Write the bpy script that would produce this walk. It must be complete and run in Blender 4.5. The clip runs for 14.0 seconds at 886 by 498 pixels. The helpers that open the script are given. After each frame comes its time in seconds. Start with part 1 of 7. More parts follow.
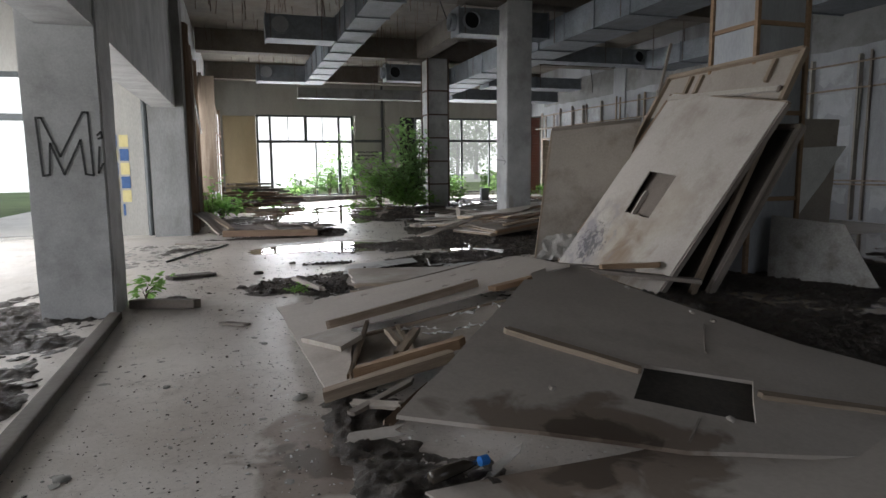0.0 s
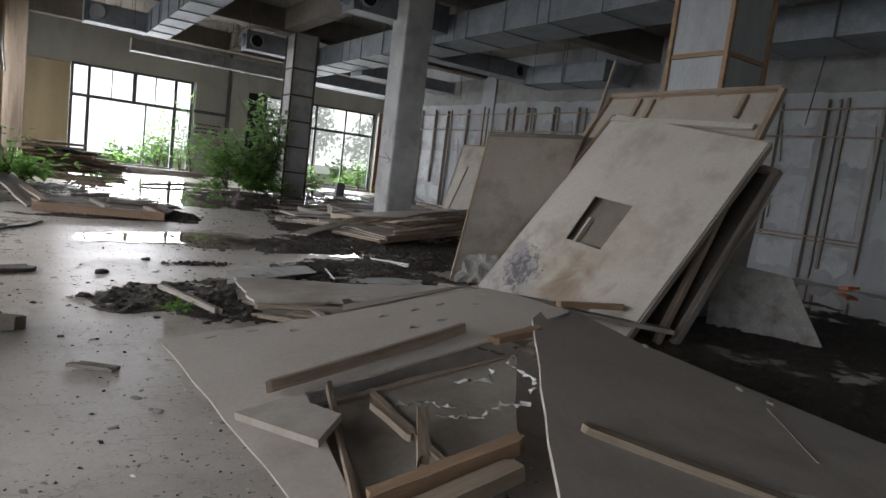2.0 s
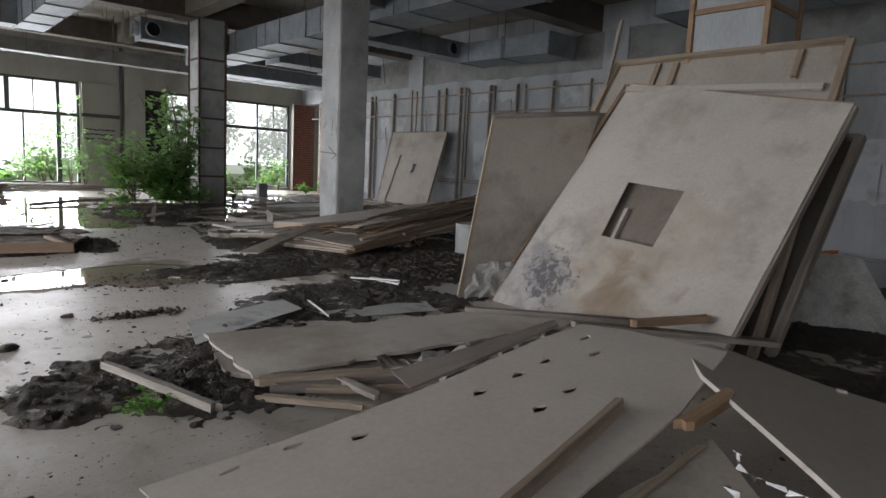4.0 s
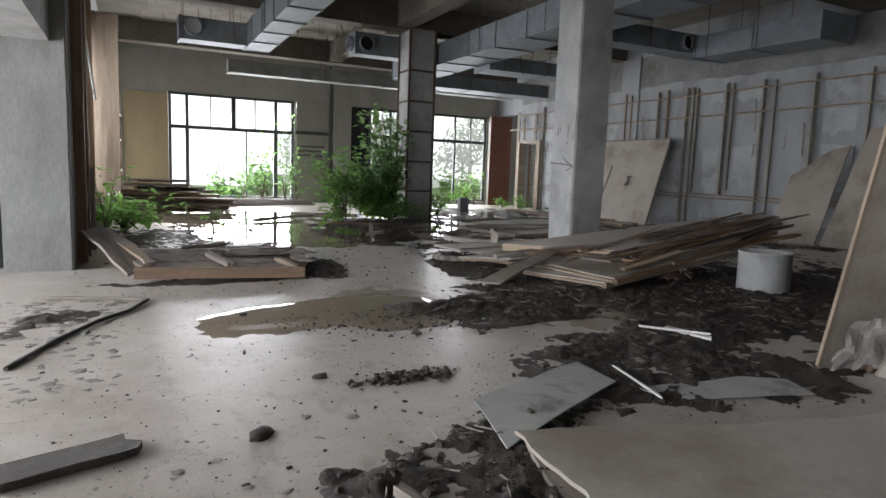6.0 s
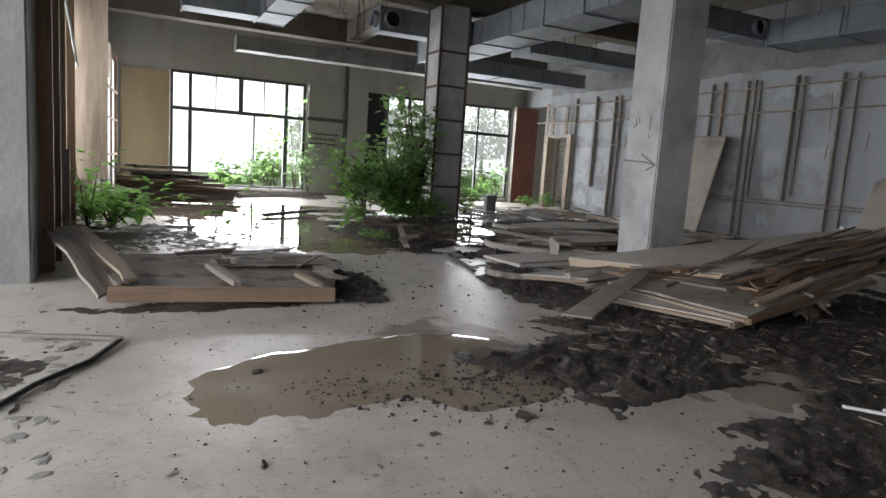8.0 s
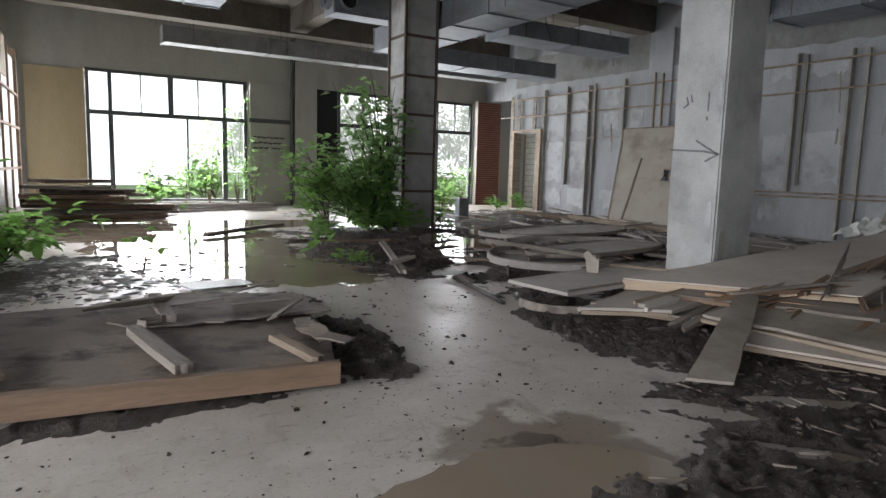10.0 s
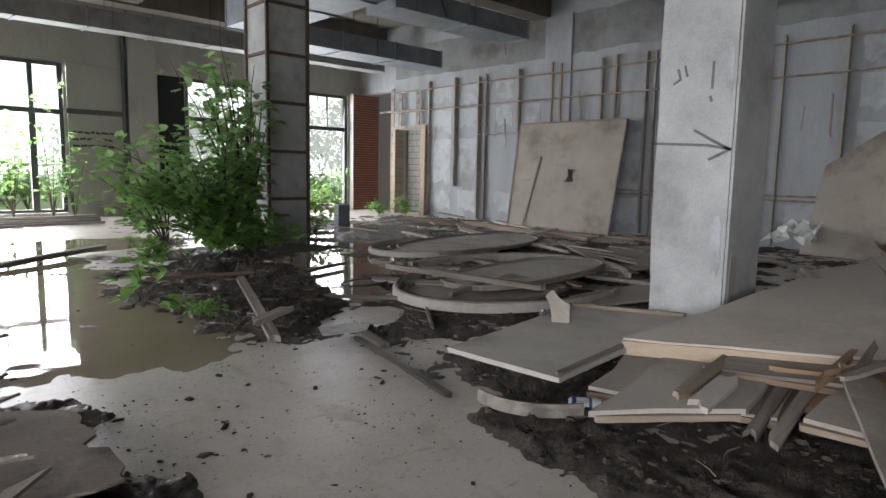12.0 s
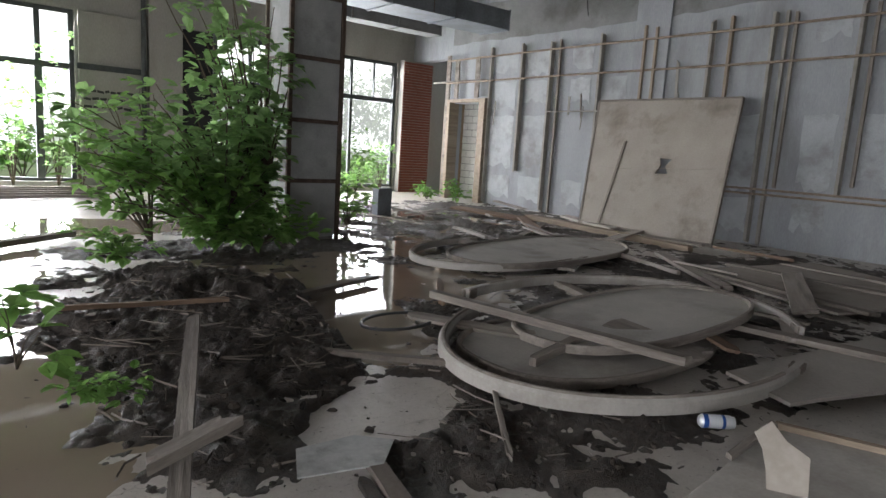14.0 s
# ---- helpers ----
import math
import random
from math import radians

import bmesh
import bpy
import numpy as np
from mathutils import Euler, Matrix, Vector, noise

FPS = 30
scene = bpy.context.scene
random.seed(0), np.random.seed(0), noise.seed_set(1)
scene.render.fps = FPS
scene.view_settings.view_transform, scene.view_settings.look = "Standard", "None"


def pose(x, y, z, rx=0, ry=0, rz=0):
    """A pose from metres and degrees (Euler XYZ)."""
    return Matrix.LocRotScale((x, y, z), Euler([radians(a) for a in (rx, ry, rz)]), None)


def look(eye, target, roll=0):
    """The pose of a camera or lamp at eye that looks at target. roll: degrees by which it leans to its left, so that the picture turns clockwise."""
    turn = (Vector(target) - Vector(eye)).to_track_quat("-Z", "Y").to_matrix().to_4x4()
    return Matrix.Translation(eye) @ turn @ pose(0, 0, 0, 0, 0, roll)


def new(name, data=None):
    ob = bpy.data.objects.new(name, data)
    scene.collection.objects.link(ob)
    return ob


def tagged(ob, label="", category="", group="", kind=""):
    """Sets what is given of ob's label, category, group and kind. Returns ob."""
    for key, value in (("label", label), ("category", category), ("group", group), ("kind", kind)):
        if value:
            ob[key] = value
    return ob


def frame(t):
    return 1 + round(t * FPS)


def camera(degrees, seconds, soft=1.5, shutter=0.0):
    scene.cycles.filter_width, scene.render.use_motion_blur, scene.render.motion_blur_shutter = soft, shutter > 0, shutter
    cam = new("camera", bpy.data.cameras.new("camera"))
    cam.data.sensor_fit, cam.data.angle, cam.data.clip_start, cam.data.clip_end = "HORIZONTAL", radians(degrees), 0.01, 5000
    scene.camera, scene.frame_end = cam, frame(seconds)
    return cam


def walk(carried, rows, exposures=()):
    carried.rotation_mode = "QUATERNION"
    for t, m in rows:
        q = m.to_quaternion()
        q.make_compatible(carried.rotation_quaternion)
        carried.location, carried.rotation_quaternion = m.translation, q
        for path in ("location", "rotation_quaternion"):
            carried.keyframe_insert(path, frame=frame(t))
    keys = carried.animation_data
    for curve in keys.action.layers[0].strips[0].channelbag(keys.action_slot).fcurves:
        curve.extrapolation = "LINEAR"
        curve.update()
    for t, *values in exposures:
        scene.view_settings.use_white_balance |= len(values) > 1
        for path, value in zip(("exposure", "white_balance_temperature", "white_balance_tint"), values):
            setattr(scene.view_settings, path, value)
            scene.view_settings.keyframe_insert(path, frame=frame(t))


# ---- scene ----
cam = camera(70.0, 14.0)
PATH = [
    (0, (-0.126, -3.61, 1.3), (0.478, -1.721, 1.045), -0.5),
    (0.5, (-0.256, -3.199, 1.31), (0.709, -1.458, 1.118), 2.2),
    (1, (-0.36, -2.788, 1.304), (0.663, -1.084, 1.087), 3.7),
    (1.5, (-0.46, -2.337, 1.307), (0.514, -0.605, 1.08), 5.9),
    (2, (-0.569, -1.86, 1.271), (0.541, -0.212, 1.037), 7.1),
    (2.5, (-0.552, -1.433, 1.26), (0.695, 0.115, 1.03), 4.8),
    (2.7, (-0.548, -1.269, 1.276), (0.745, 0.241, 1.054), 4.1),
    (4.8, (-0.495, 0.545, 1.281), (0.824, 2.025, 1.017), 2.4),
    (5, (-0.487, 0.735, 1.278), (0.698, 2.328, 1.035), 1.7),
    (5.5, (-0.474, 1.224, 1.275), (0.43, 2.992, 1.034), 1.2),
    (6, (-0.467, 1.664, 1.246), (0.413, 3.444, 1.008), 2.1),
    (6.5, (-0.418, 2.042, 1.249), (0.573, 3.762, 1.01), 3.8),
    (7, (-0.349, 2.518, 1.233), (0.563, 4.274, 0.944), 3.9),
    (7.5, (-0.31, 3.01, 1.204), (0.547, 4.792, 0.902), 3.6),
    (7.7, (-0.296, 3.195, 1.235), (0.569, 4.976, 0.951), 3.7),
    (9.8, (-0.052, 5.372, 1.2), (0.918, 7.105, 0.967), 1.6),
    (10, (0.003, 5.538, 1.183), (1.033, 7.234, 0.938), 1.6),
    (10.5, (0.207, 6.05, 1.199), (1.408, 7.628, 0.941), 1.6),
    (11, (0.431, 6.604, 1.201), (1.657, 8.16, 0.928), 1.2),
    (11.5, (0.693, 7.127, 1.238), (2.002, 8.619, 0.991), 1.1),
    (12, (1.076, 7.624, 1.214), (2.43, 9.077, 0.977), 1.1),
    (12.5, (1.422, 8.096, 1.211), (2.834, 9.489, 0.953), 1.2),
    (13, (1.799, 8.501, 1.182), (3.253, 9.85, 0.925), 1.3),
    (13.5, (2.174, 8.959, 1.231), (3.541, 10.398, 0.985), 1.7),
    (14, (2.496, 9.469, 1.249), (3.736, 11.008, 0.942), 3.6),
]
walk(cam, [(t, look(e, g, r)) for t, e, g, r in PATH], ((0, 0.03), (2.7, 0.08), (5, 0.2), (9.8, 0.3), (12.5, 0.52), (14, 0.55)))

# ---------- light ----------
world = bpy.data.worlds.new("sky")
scene.world = world
world.use_nodes = True
_wn, _wl = world.node_tree.nodes, world.node_tree.links
_wn.clear()
_sky = _wn.new("ShaderNodeTexSky")
_sky.sky_type = "NISHITA"
_sky.sun_disc = False
_sky.sun_elevation, _sky.sun_rotation = radians(48), radians(20)
_sky.dust_density, _sky.air_density, _sky.ozone_density = 6.0, 1.0, 0.6
_bg = _wn.new("ShaderNodeBackground")
_bg.inputs["Strength"].default_value = 0.15
_wo = _wn.new("ShaderNodeOutputWorld")
_wl.new(_sky.outputs[0], _bg.inputs[0])
_wl.new(_bg.outputs[0], _wo.inputs[0])

sun_data = bpy.data.lights.new("sun", "SUN")
sun_data.energy, sun_data.angle, sun_data.color = 1.0, radians(25), (1.0, 0.97, 0.92)
sun = new("sun", sun_data)
sun.matrix_world = look((20, 60, 50), (0, 0, 0))


def window_light(name, place, target, w, h, watts, colour=(0.94, 0.95, 1.0)):
    d = bpy.data.lights.new(name, "AREA")
    d.shape, d.size, d.size_y, d.energy, d.color = "RECTANGLE", w, h, watts, colour
    ob = new(name, d)
    ob.matrix_world = look(place, target)
    return ob


# daylight standing in the window openings, falling in from the sky above
window_light("window_daylight", (2.73, 24.98, 1.85), (2.73, 0, -3.2), 4.3, 3.5, 720)
window_light("window_daylight", (10.2, 24.98, 1.85), (10.2, 0, -3.2), 5.0, 3.3, 470)
window_light("side_daylight", (-6.0, 6.4, 1.6), (5, 6.4, -2.0), 7.0, 2.9, 680)
window_light("side_daylight", (-6.0, -1.4, 1.6), (5, -1.4, -2.0), 7.0, 2.9, 230)
# fill from an unseen opening behind, added to brighten the fallen slab
window_light("back_daylight", (3.9, -7.65, 1.75), (3.9, 10, 0.0), 5.2, 2.4, 32)
window_light("left_wall_daylight", (-1.75, 17.5, 1.9), (5, 17.5, 0.2), 9.0, 2.4, 500)

# ---------- materials ----------
MATS = {}


def material(name, dark, light, rough=0.7, scale=6.0, fine=90.0, bump=0.15, metal=0.0, stain=None, stain_scale=1.2,
             stain_amount=0.35, stretch=(1, 1, 1), spec=0.4, rough_var=0.15, grain=0.35, depth=0.01):
    """A weathered surface: two colours mixed by a coarse and a fine noise, with stains and relief."""
    if name in MATS:
        return MATS[name]
    m = bpy.data.materials.new(name)
    m.use_nodes = True
    N, L = m.node_tree.nodes, m.node_tree.links
    bsdf = N["Principled BSDF"]
    info = N.new("ShaderNodeObjectInfo")
    mp = N.new("ShaderNodeMapping")
    mp.inputs["Scale"].default_value = stretch
    tc = N.new("ShaderNodeTexCoord")
    L.new(tc.outputs["Object"], mp.inputs["Vector"])
    off = N.new("ShaderNodeVectorMath")
    off.operation = "ADD"
    sc = N.new("ShaderNodeMath")
    sc.operation = "MULTIPLY"
    sc.inputs[1].default_value = 37.0
    L.new(info.outputs["Random"], sc.inputs[0])
    L.new(mp.outputs[0], off.inputs[0])
    L.new(sc.outputs[0], off.inputs[1])
    n1 = N.new("ShaderNodeTexNoise")
    n1.inputs["Scale"].default_value, n1.inputs["Detail"].default_value, n1.inputs["Roughness"].default_value = scale, 6, 0.62
    n2 = N.new("ShaderNodeTexNoise")
    n2.inputs["Scale"].default_value, n2.inputs["Detail"].default_value = fine, 3
    n3 = N.new("ShaderNodeTexNoise")
    n3.inputs["Scale"].default_value, n3.inputs["Detail"].default_value, n3.inputs["Roughness"].default_value = stain_scale, 8, 0.65
    for n in (n1, n2, n3):
        L.new(off.outputs[0], n.inputs["Vector"])
    mixn = N.new("ShaderNodeMix")
    mixn.inputs[0].default_value = grain
    L.new(n1.outputs[0], mixn.inputs[2])
    L.new(n2.outputs[0], mixn.inputs[3])
    ramp = N.new("ShaderNodeMapRange")
    ramp.inputs["From Min"].default_value, ramp.inputs["From Max"].default_value = 0.32, 0.68
    L.new(mixn.outputs[0], ramp.inputs[0])
    col = N.new("ShaderNodeMix")
    col.data_type = "RGBA"
    col.inputs[6].default_value, col.inputs[7].default_value = (*dark, 1), (*light, 1)
    L.new(ramp.outputs[0], col.inputs[0])
    last = col.outputs[2]
    sr = N.new("ShaderNodeMapRange")
    sr.inputs["From Min"].default_value, sr.inputs["From Max"].default_value = 0.50, 0.66
    sr.inputs["To Max"].default_value = stain_amount
    L.new(n3.outputs[0], sr.inputs[0])
    if stain:
        st = N.new("ShaderNodeMix")
        st.data_type = "RGBA"
        L.new(sr.outputs[0], st.inputs[0])
        L.new(last, st.inputs[6])
        st.inputs[7].default_value = (*stain, 1)
        last = st.outputs[2]
    L.new(last, bsdf.inputs["Base Color"])
    rr = N.new("ShaderNodeMapRange")
    rr.inputs["To Min"].default_value, rr.inputs["To Max"].default_value = max(0.03, rough - rough_var), min(1, rough + rough_var)
    L.new(n1.outputs[0], rr.inputs[0])
    L.new(rr.outputs[0], bsdf.inputs["Roughness"])
    bsdf.inputs["Metallic"].default_value = metal
    bsdf.inputs["Specular IOR Level"].default_value = spec
    if bump:
        bp = N.new("ShaderNodeBump")
        bp.inputs["Strength"].default_value, bp.inputs["Distance"].default_value = bump, depth
        L.new(mixn.outputs[0], bp.inputs["Height"])
        L.new(bp.outputs[0], bsdf.inputs["Normal"])
    MATS[name] = m
    return m


M_FLOOR = material("screed", (0.46, 0.42, 0.375), (0.64, 0.595, 0.545), 0.4, 1.3, 60, 0.14, stain=(0.25, 0.205, 0.16), stain_scale=0.55,
                   stain_amount=0.45, rough_var=0.22, grain=0.3, spec=0.5)
M_CONC = material("column_concrete", (0.29, 0.292, 0.287), (0.50, 0.505, 0.50), 0.85, 1.6, 60, 0.2, stain=(0.19, 0.185, 0.175), stain_scale=2.2, stain_amount=0.45, grain=0.25)
M_PLAST = material("wall_plaster", (0.25, 0.245, 0.225), (0.38, 0.37, 0.34), 0.9, 1.6, 45, 0.2, stain=(0.16, 0.15, 0.13), stain_scale=0.8,
                   stain_amount=0.55, stretch=(1, 1, 0.35))
M_WALLR = material("whitewashed_wall", (0.27, 0.28, 0.295), (0.385, 0.398, 0.412), 0.9, 1.7, 50, 0.25, stain=(0.16, 0.155, 0.15), stain_scale=1.0,
                   stain_amount=0.5, stretch=(1, 1, 0.3))
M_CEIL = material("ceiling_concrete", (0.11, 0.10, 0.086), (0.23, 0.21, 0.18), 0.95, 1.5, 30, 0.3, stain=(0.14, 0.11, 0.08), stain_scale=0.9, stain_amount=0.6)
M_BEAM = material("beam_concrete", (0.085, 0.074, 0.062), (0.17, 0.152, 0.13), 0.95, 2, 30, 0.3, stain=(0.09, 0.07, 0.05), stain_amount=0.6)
M_STEEL = material("galvanised_sheet", (0.15, 0.168, 0.187), (0.275, 0.30, 0.327), 0.66, 3.5, 25, 0.05, metal=0.45, stain=(0.16, 0.16, 0.16), stain_scale=1.5, stain_amount=0.5)
M_DULL = material("dusty_galvanised_sheet", (0.15, 0.155, 0.155), (0.25, 0.255, 0.25), 0.85, 3.0, 30, 0.08, metal=0.1, stain=(0.11, 0.10, 0.09), stain_scale=1.8, stain_amount=0.6)
M_DARK = material("dark_frame_paint", (0.035, 0.04, 0.04), (0.075, 0.085, 0.085), 0.5, 8, 80, 0.05)
M_RUST = material("rusty_steel", (0.05, 0.035, 0.03), (0.17, 0.12, 0.09), 0.85, 12, 120, 0.3)
M_PANEL = material("hardboard", (0.36, 0.325, 0.285), (0.48, 0.445, 0.40), 0.75, 1.2, 40, 0.08, stain=(0.20, 0.155, 0.115), stain_scale=0.9, stain_amount=0.6)
M_PANELD = material("brown_hardboard", (0.275, 0.24, 0.205), (0.385, 0.345, 0.30), 0.7, 1.5, 40, 0.08, stain=(0.11, 0.085, 0.065), stain_scale=1.1, stain_amount=0.6)
M_WOOD = material("raw_timber", (0.20, 0.152, 0.11), (0.37, 0.30, 0.23), 0.75, 5, 60, 0.25, stain=(0.13, 0.09, 0.06), stain_scale=2, stain_amount=0.6, stretch=(0.25, 3, 3))
M_WOODO = material("orange_timber", (0.20, 0.125, 0.075), (0.35, 0.235, 0.145), 0.7, 5, 60, 0.25, stain=(0.15, 0.09, 0.05), stain_scale=2, stain_amount=0.5, stretch=(0.25, 3, 3))
M_WOODG = material("grey_weathered_timber", (0.15, 0.125, 0.105), (0.32, 0.285, 0.25), 0.85, 5, 70, 0.3, stain=(0.07, 0.055, 0.045), stain_scale=2, stain_amount=0.7, stretch=(0.25, 3, 3))
M_MUD = material("wet_mud", (0.014, 0.011, 0.009), (0.115, 0.092, 0.073), 0.52, 48, 190, 1.0, stain=(0.17, 0.135, 0.105), stain_scale=4, stain_amount=0.3, rough_var=0.4, grain=0.5, depth=0.05)
M_SLAB = material("dusty_hardboard", (0.41, 0.365, 0.32), (0.53, 0.482, 0.43), 0.7, 1.3, 40, 0.08, stain=(0.24, 0.195, 0.155), stain_scale=0.8, stain_amount=0.5)
M_FOIL = material("dirty_foil", (0.22, 0.21, 0.195), (0.44, 0.42, 0.39), 0.5, 4, 50, 0.15, stain=(0.10, 0.08, 0.06), stain_scale=3, stain_amount=0.6)
M_OLDW = material("old_whitewash", (0.33, 0.345, 0.362), (0.48, 0.495, 0.51), 0.9, 2.5, 60, 0.3, stain=(0.22, 0.215, 0.205), stain_scale=1.6, stain_amount=0.7)
M_MID = material("silty_board", (0.165, 0.138, 0.117), (0.275, 0.235, 0.20), 0.92, 2.6, 55, 0.5, stain=(0.04, 0.032, 0.026), stain_scale=2.4, stain_amount=0.85, spec=0.15)
M_PINE = material("fresh_pine", (0.36, 0.275, 0.195), (0.56, 0.455, 0.345), 0.75, 5, 70, 0.25, stain=(0.24, 0.165, 0.105), stain_scale=2.5, stain_amount=0.6, stretch=(0.25, 3, 3))
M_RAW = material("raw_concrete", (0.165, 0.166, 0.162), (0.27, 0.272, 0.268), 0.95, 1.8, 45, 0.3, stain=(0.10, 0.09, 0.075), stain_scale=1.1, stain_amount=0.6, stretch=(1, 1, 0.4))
M_BROWN = material("dark_hardboard", (0.12, 0.10, 0.083), (0.21, 0.178, 0.15), 0.75, 2, 45, 0.12, stain=(0.07, 0.055, 0.045), stain_scale=1.5, stain_amount=0.5)
M_CLOD = material("mud_clods", (0.02, 0.016, 0.013), (0.085, 0.069, 0.056), 0.8, 30, 150, 0.6)
# board colour with shade put in, for rear panels and the slab hole
M_SHADE = material("shade_backing", (0.05, 0.045, 0.04), (0.11, 0.095, 0.08), 0.9, 3, 40, 0.1)
M_OVAL = material("painted_oval_board", (0.36, 0.335, 0.30), (0.49, 0.462, 0.42), 0.8, 2.5, 60, 0.15, stain=(0.16, 0.135, 0.11), stain_scale=1.2, stain_amount=0.5)
M_BRICK = material("red_brick", (0.12, 0.042, 0.028), (0.235, 0.088, 0.06), 0.85, 9, 90, 0.3)
M_TAN = material("tan_plywood", (0.27, 0.215, 0.12), (0.36, 0.295, 0.185), 0.7, 2, 50, 0.1, stain=(0.17, 0.13, 0.08), stain_scale=1, stain_amount=0.5, stretch=(1, 1, 0.2))
M_LEAF = material("leaf_green", (0.18, 0.33, 0.11), (0.35, 0.53, 0.22), 0.5, 3, 30, 0.05, spec=0.5)
M_LEAFL = material("young_leaf", (0.15, 0.30, 0.065), (0.29, 0.49, 0.15), 0.5, 3, 30, 0.05, spec=0.5)
M_BARK = material("bark", (0.06, 0.05, 0.035), (0.14, 0.11, 0.08), 0.9, 20, 90, 0.3)
M_WOODB = material("brown_timber", (0.14, 0.09, 0.06), (0.27, 0.185, 0.125), 0.75, 5, 60, 0.25, stain=(0.08, 0.055, 0.04), stain_scale=2, stain_amount=0.5, stretch=(0.25, 3, 3))
M_PLATE = material("muddy_plate", (0.36, 0.36, 0.35), (0.52, 0.52, 0.50), 0.6, 3, 50, 0.1, stain=(0.08, 0.066, 0.053), stain_scale=3.5, stain_amount=0.65)
M_STUD = material("glue_stripe", (0.25, 0.235, 0.21), (0.40, 0.38, 0.34), 0.9, 6, 60, 0.3, stain=(0.13, 0.11, 0.09), stain_scale=3, stain_amount=0.5)
M_WHITE = material("white_plastic_foil", (0.55, 0.55, 0.53), (0.75, 0.75, 0.73), 0.5, 5, 40, 0.1)
M_RUBBER = material("black_hose", (0.015, 0.015, 0.015), (0.05, 0.05, 0.05), 0.5, 20, 90, 0.1)
M_GRASS = material("rough_grass", (0.06, 0.11, 0.03), (0.18, 0.26, 0.09), 0.9, 0.8, 9, 0.3)
M_SPRAY = material("black_spray_paint", (0.02, 0.02, 0.02), (0.06, 0.06, 0.06), 0.6, 30, 90, 0.0)


def leaf_glow(m, amount=0.52):
    """Lets daylight pass through leaves."""
    N, L = m.node_tree.nodes, m.node_tree.links
    b = N["Principled BSDF"]
    tr = N.new("ShaderNodeBsdfTranslucent")
    mx = N.new("ShaderNodeMixShader")
    mx.inputs[0].default_value = amount
    src = b.inputs["Base Color"].links[0].from_socket
    L.new(src, tr.inputs["Color"])
    L.new(b.outputs[0], mx.inputs[1])
    L.new(tr.outputs[0], mx.inputs[2])
    L.new(mx.outputs[0], N["Material Output"].inputs[0])


leaf_glow(M_LEAF)
leaf_glow(M_LEAFL)


def island_tint(m, amount=0.5):
    """Makes each joined leaf or crumb a little lighter or darker."""
    N, L = m.node_tree.nodes, m.node_tree.links
    b = N["Principled BSDF"]
    src = b.inputs["Base Color"].links[0].from_socket
    geo = N.new("ShaderNodeNewGeometry")
    hsv = N.new("ShaderNodeHueSaturation")
    mr = N.new("ShaderNodeMapRange")
    mr.inputs["To Min"].default_value, mr.inputs["To Max"].default_value = 1 - amount, 1 + amount
    L.new(geo.outputs["Random Per Island"], mr.inputs[0])
    L.new(mr.outputs[0], hsv.inputs["Value"])
    L.new(src, hsv.inputs["Color"])
    L.new(hsv.outputs[0], b.inputs["Base Color"])


for _m in (M_LEAF, M_LEAFL):
    island_tint(_m)
island_tint(M_CLOD, 0.7)


def simple(name, colour, rough, metal=0.0, transmission=0.0, ior=1.45, alpha=1.0):
    m = bpy.data.materials.new(name)
    m.use_nodes = True
    b = m.node_tree.nodes["Principled BSDF"]
    b.inputs["Base Color"].default_value = (*colour, 1)
    b.inputs["Roughness"].default_value, b.inputs["Metallic"].default_value = rough, metal
    b.inputs["Transmission Weight"].default_value, b.inputs["IOR"].default_value = transmission, ior
    return m


def mould_panel():
    """Hardboard with a bluish mould bloom and a brown water mark near its foot."""
    m = M_PANEL.copy()
    m.name = "mouldy_hardboard"
    N, L = m.node_tree.nodes, m.node_tree.links
    b = N["Principled BSDF"]
    src = b.inputs["Base Color"].links[0].from_socket
    tc = N.new("ShaderNodeTexCoord")
    for place, size, colour, sc, lo, hi in (((1.3, 0.5, 0), 1.3, (0.34, 0.285, 0.215, 1), 1.3, 0.30, 0.6), ((1.3, 0.35, 0), 0.75, (0.20, 0.14, 0.095, 1), 3, 0.36, 0.6),
                                            ((0.35, 0.3, 0), 1.0, (0.22, 0.21, 0.22, 1), 5, 0.30, 0.58), ((0.5, 0.38, 0), 0.5, (0.07, 0.066, 0.075, 1), 14, 0.40, 0.56)):
        d = N.new("ShaderNodeVectorMath")
        d.operation = "DISTANCE"
        d.inputs[1].default_value = place
        L.new(tc.outputs["Object"], d.inputs[0])
        r = N.new("ShaderNodeMapRange")
        r.inputs["From Min"].default_value, r.inputs["From Max"].default_value = size, 0.1
        r.inputs["To Min"].default_value, r.inputs["To Max"].default_value = -0.32, 0.06
        r.clamp = False
        L.new(d.outputs["Value"], r.inputs[0])
        n = N.new("ShaderNodeTexNoise")
        n.inputs["Scale"].default_value, n.inputs["Detail"].default_value, n.inputs["Distortion"].default_value = sc, 7, 0.8
        L.new(tc.outputs["Object"], n.inputs["Vector"])
        a = N.new("ShaderNodeMath")
        L.new(n.outputs[0], a.inputs[0])
        L.new(r.outputs[0], a.inputs[1])
        e = N.new("ShaderNodeMapRange")
        e.inputs["From Min"].default_value, e.inputs["From Max"].default_value, e.inputs["To Max"].default_value = lo, hi, 0.8
        L.new(a.outputs[0], e.inputs[0])
        x = N.new("ShaderNodeMix")
        x.data_type = "RGBA"
        L.new(e.outputs[0], x.inputs[0])
        L.new(src, x.inputs[6])
        x.inputs[7].default_value = colour
        src = x.outputs[2]
    L.new(src, b.inputs["Base Color"])
    return m


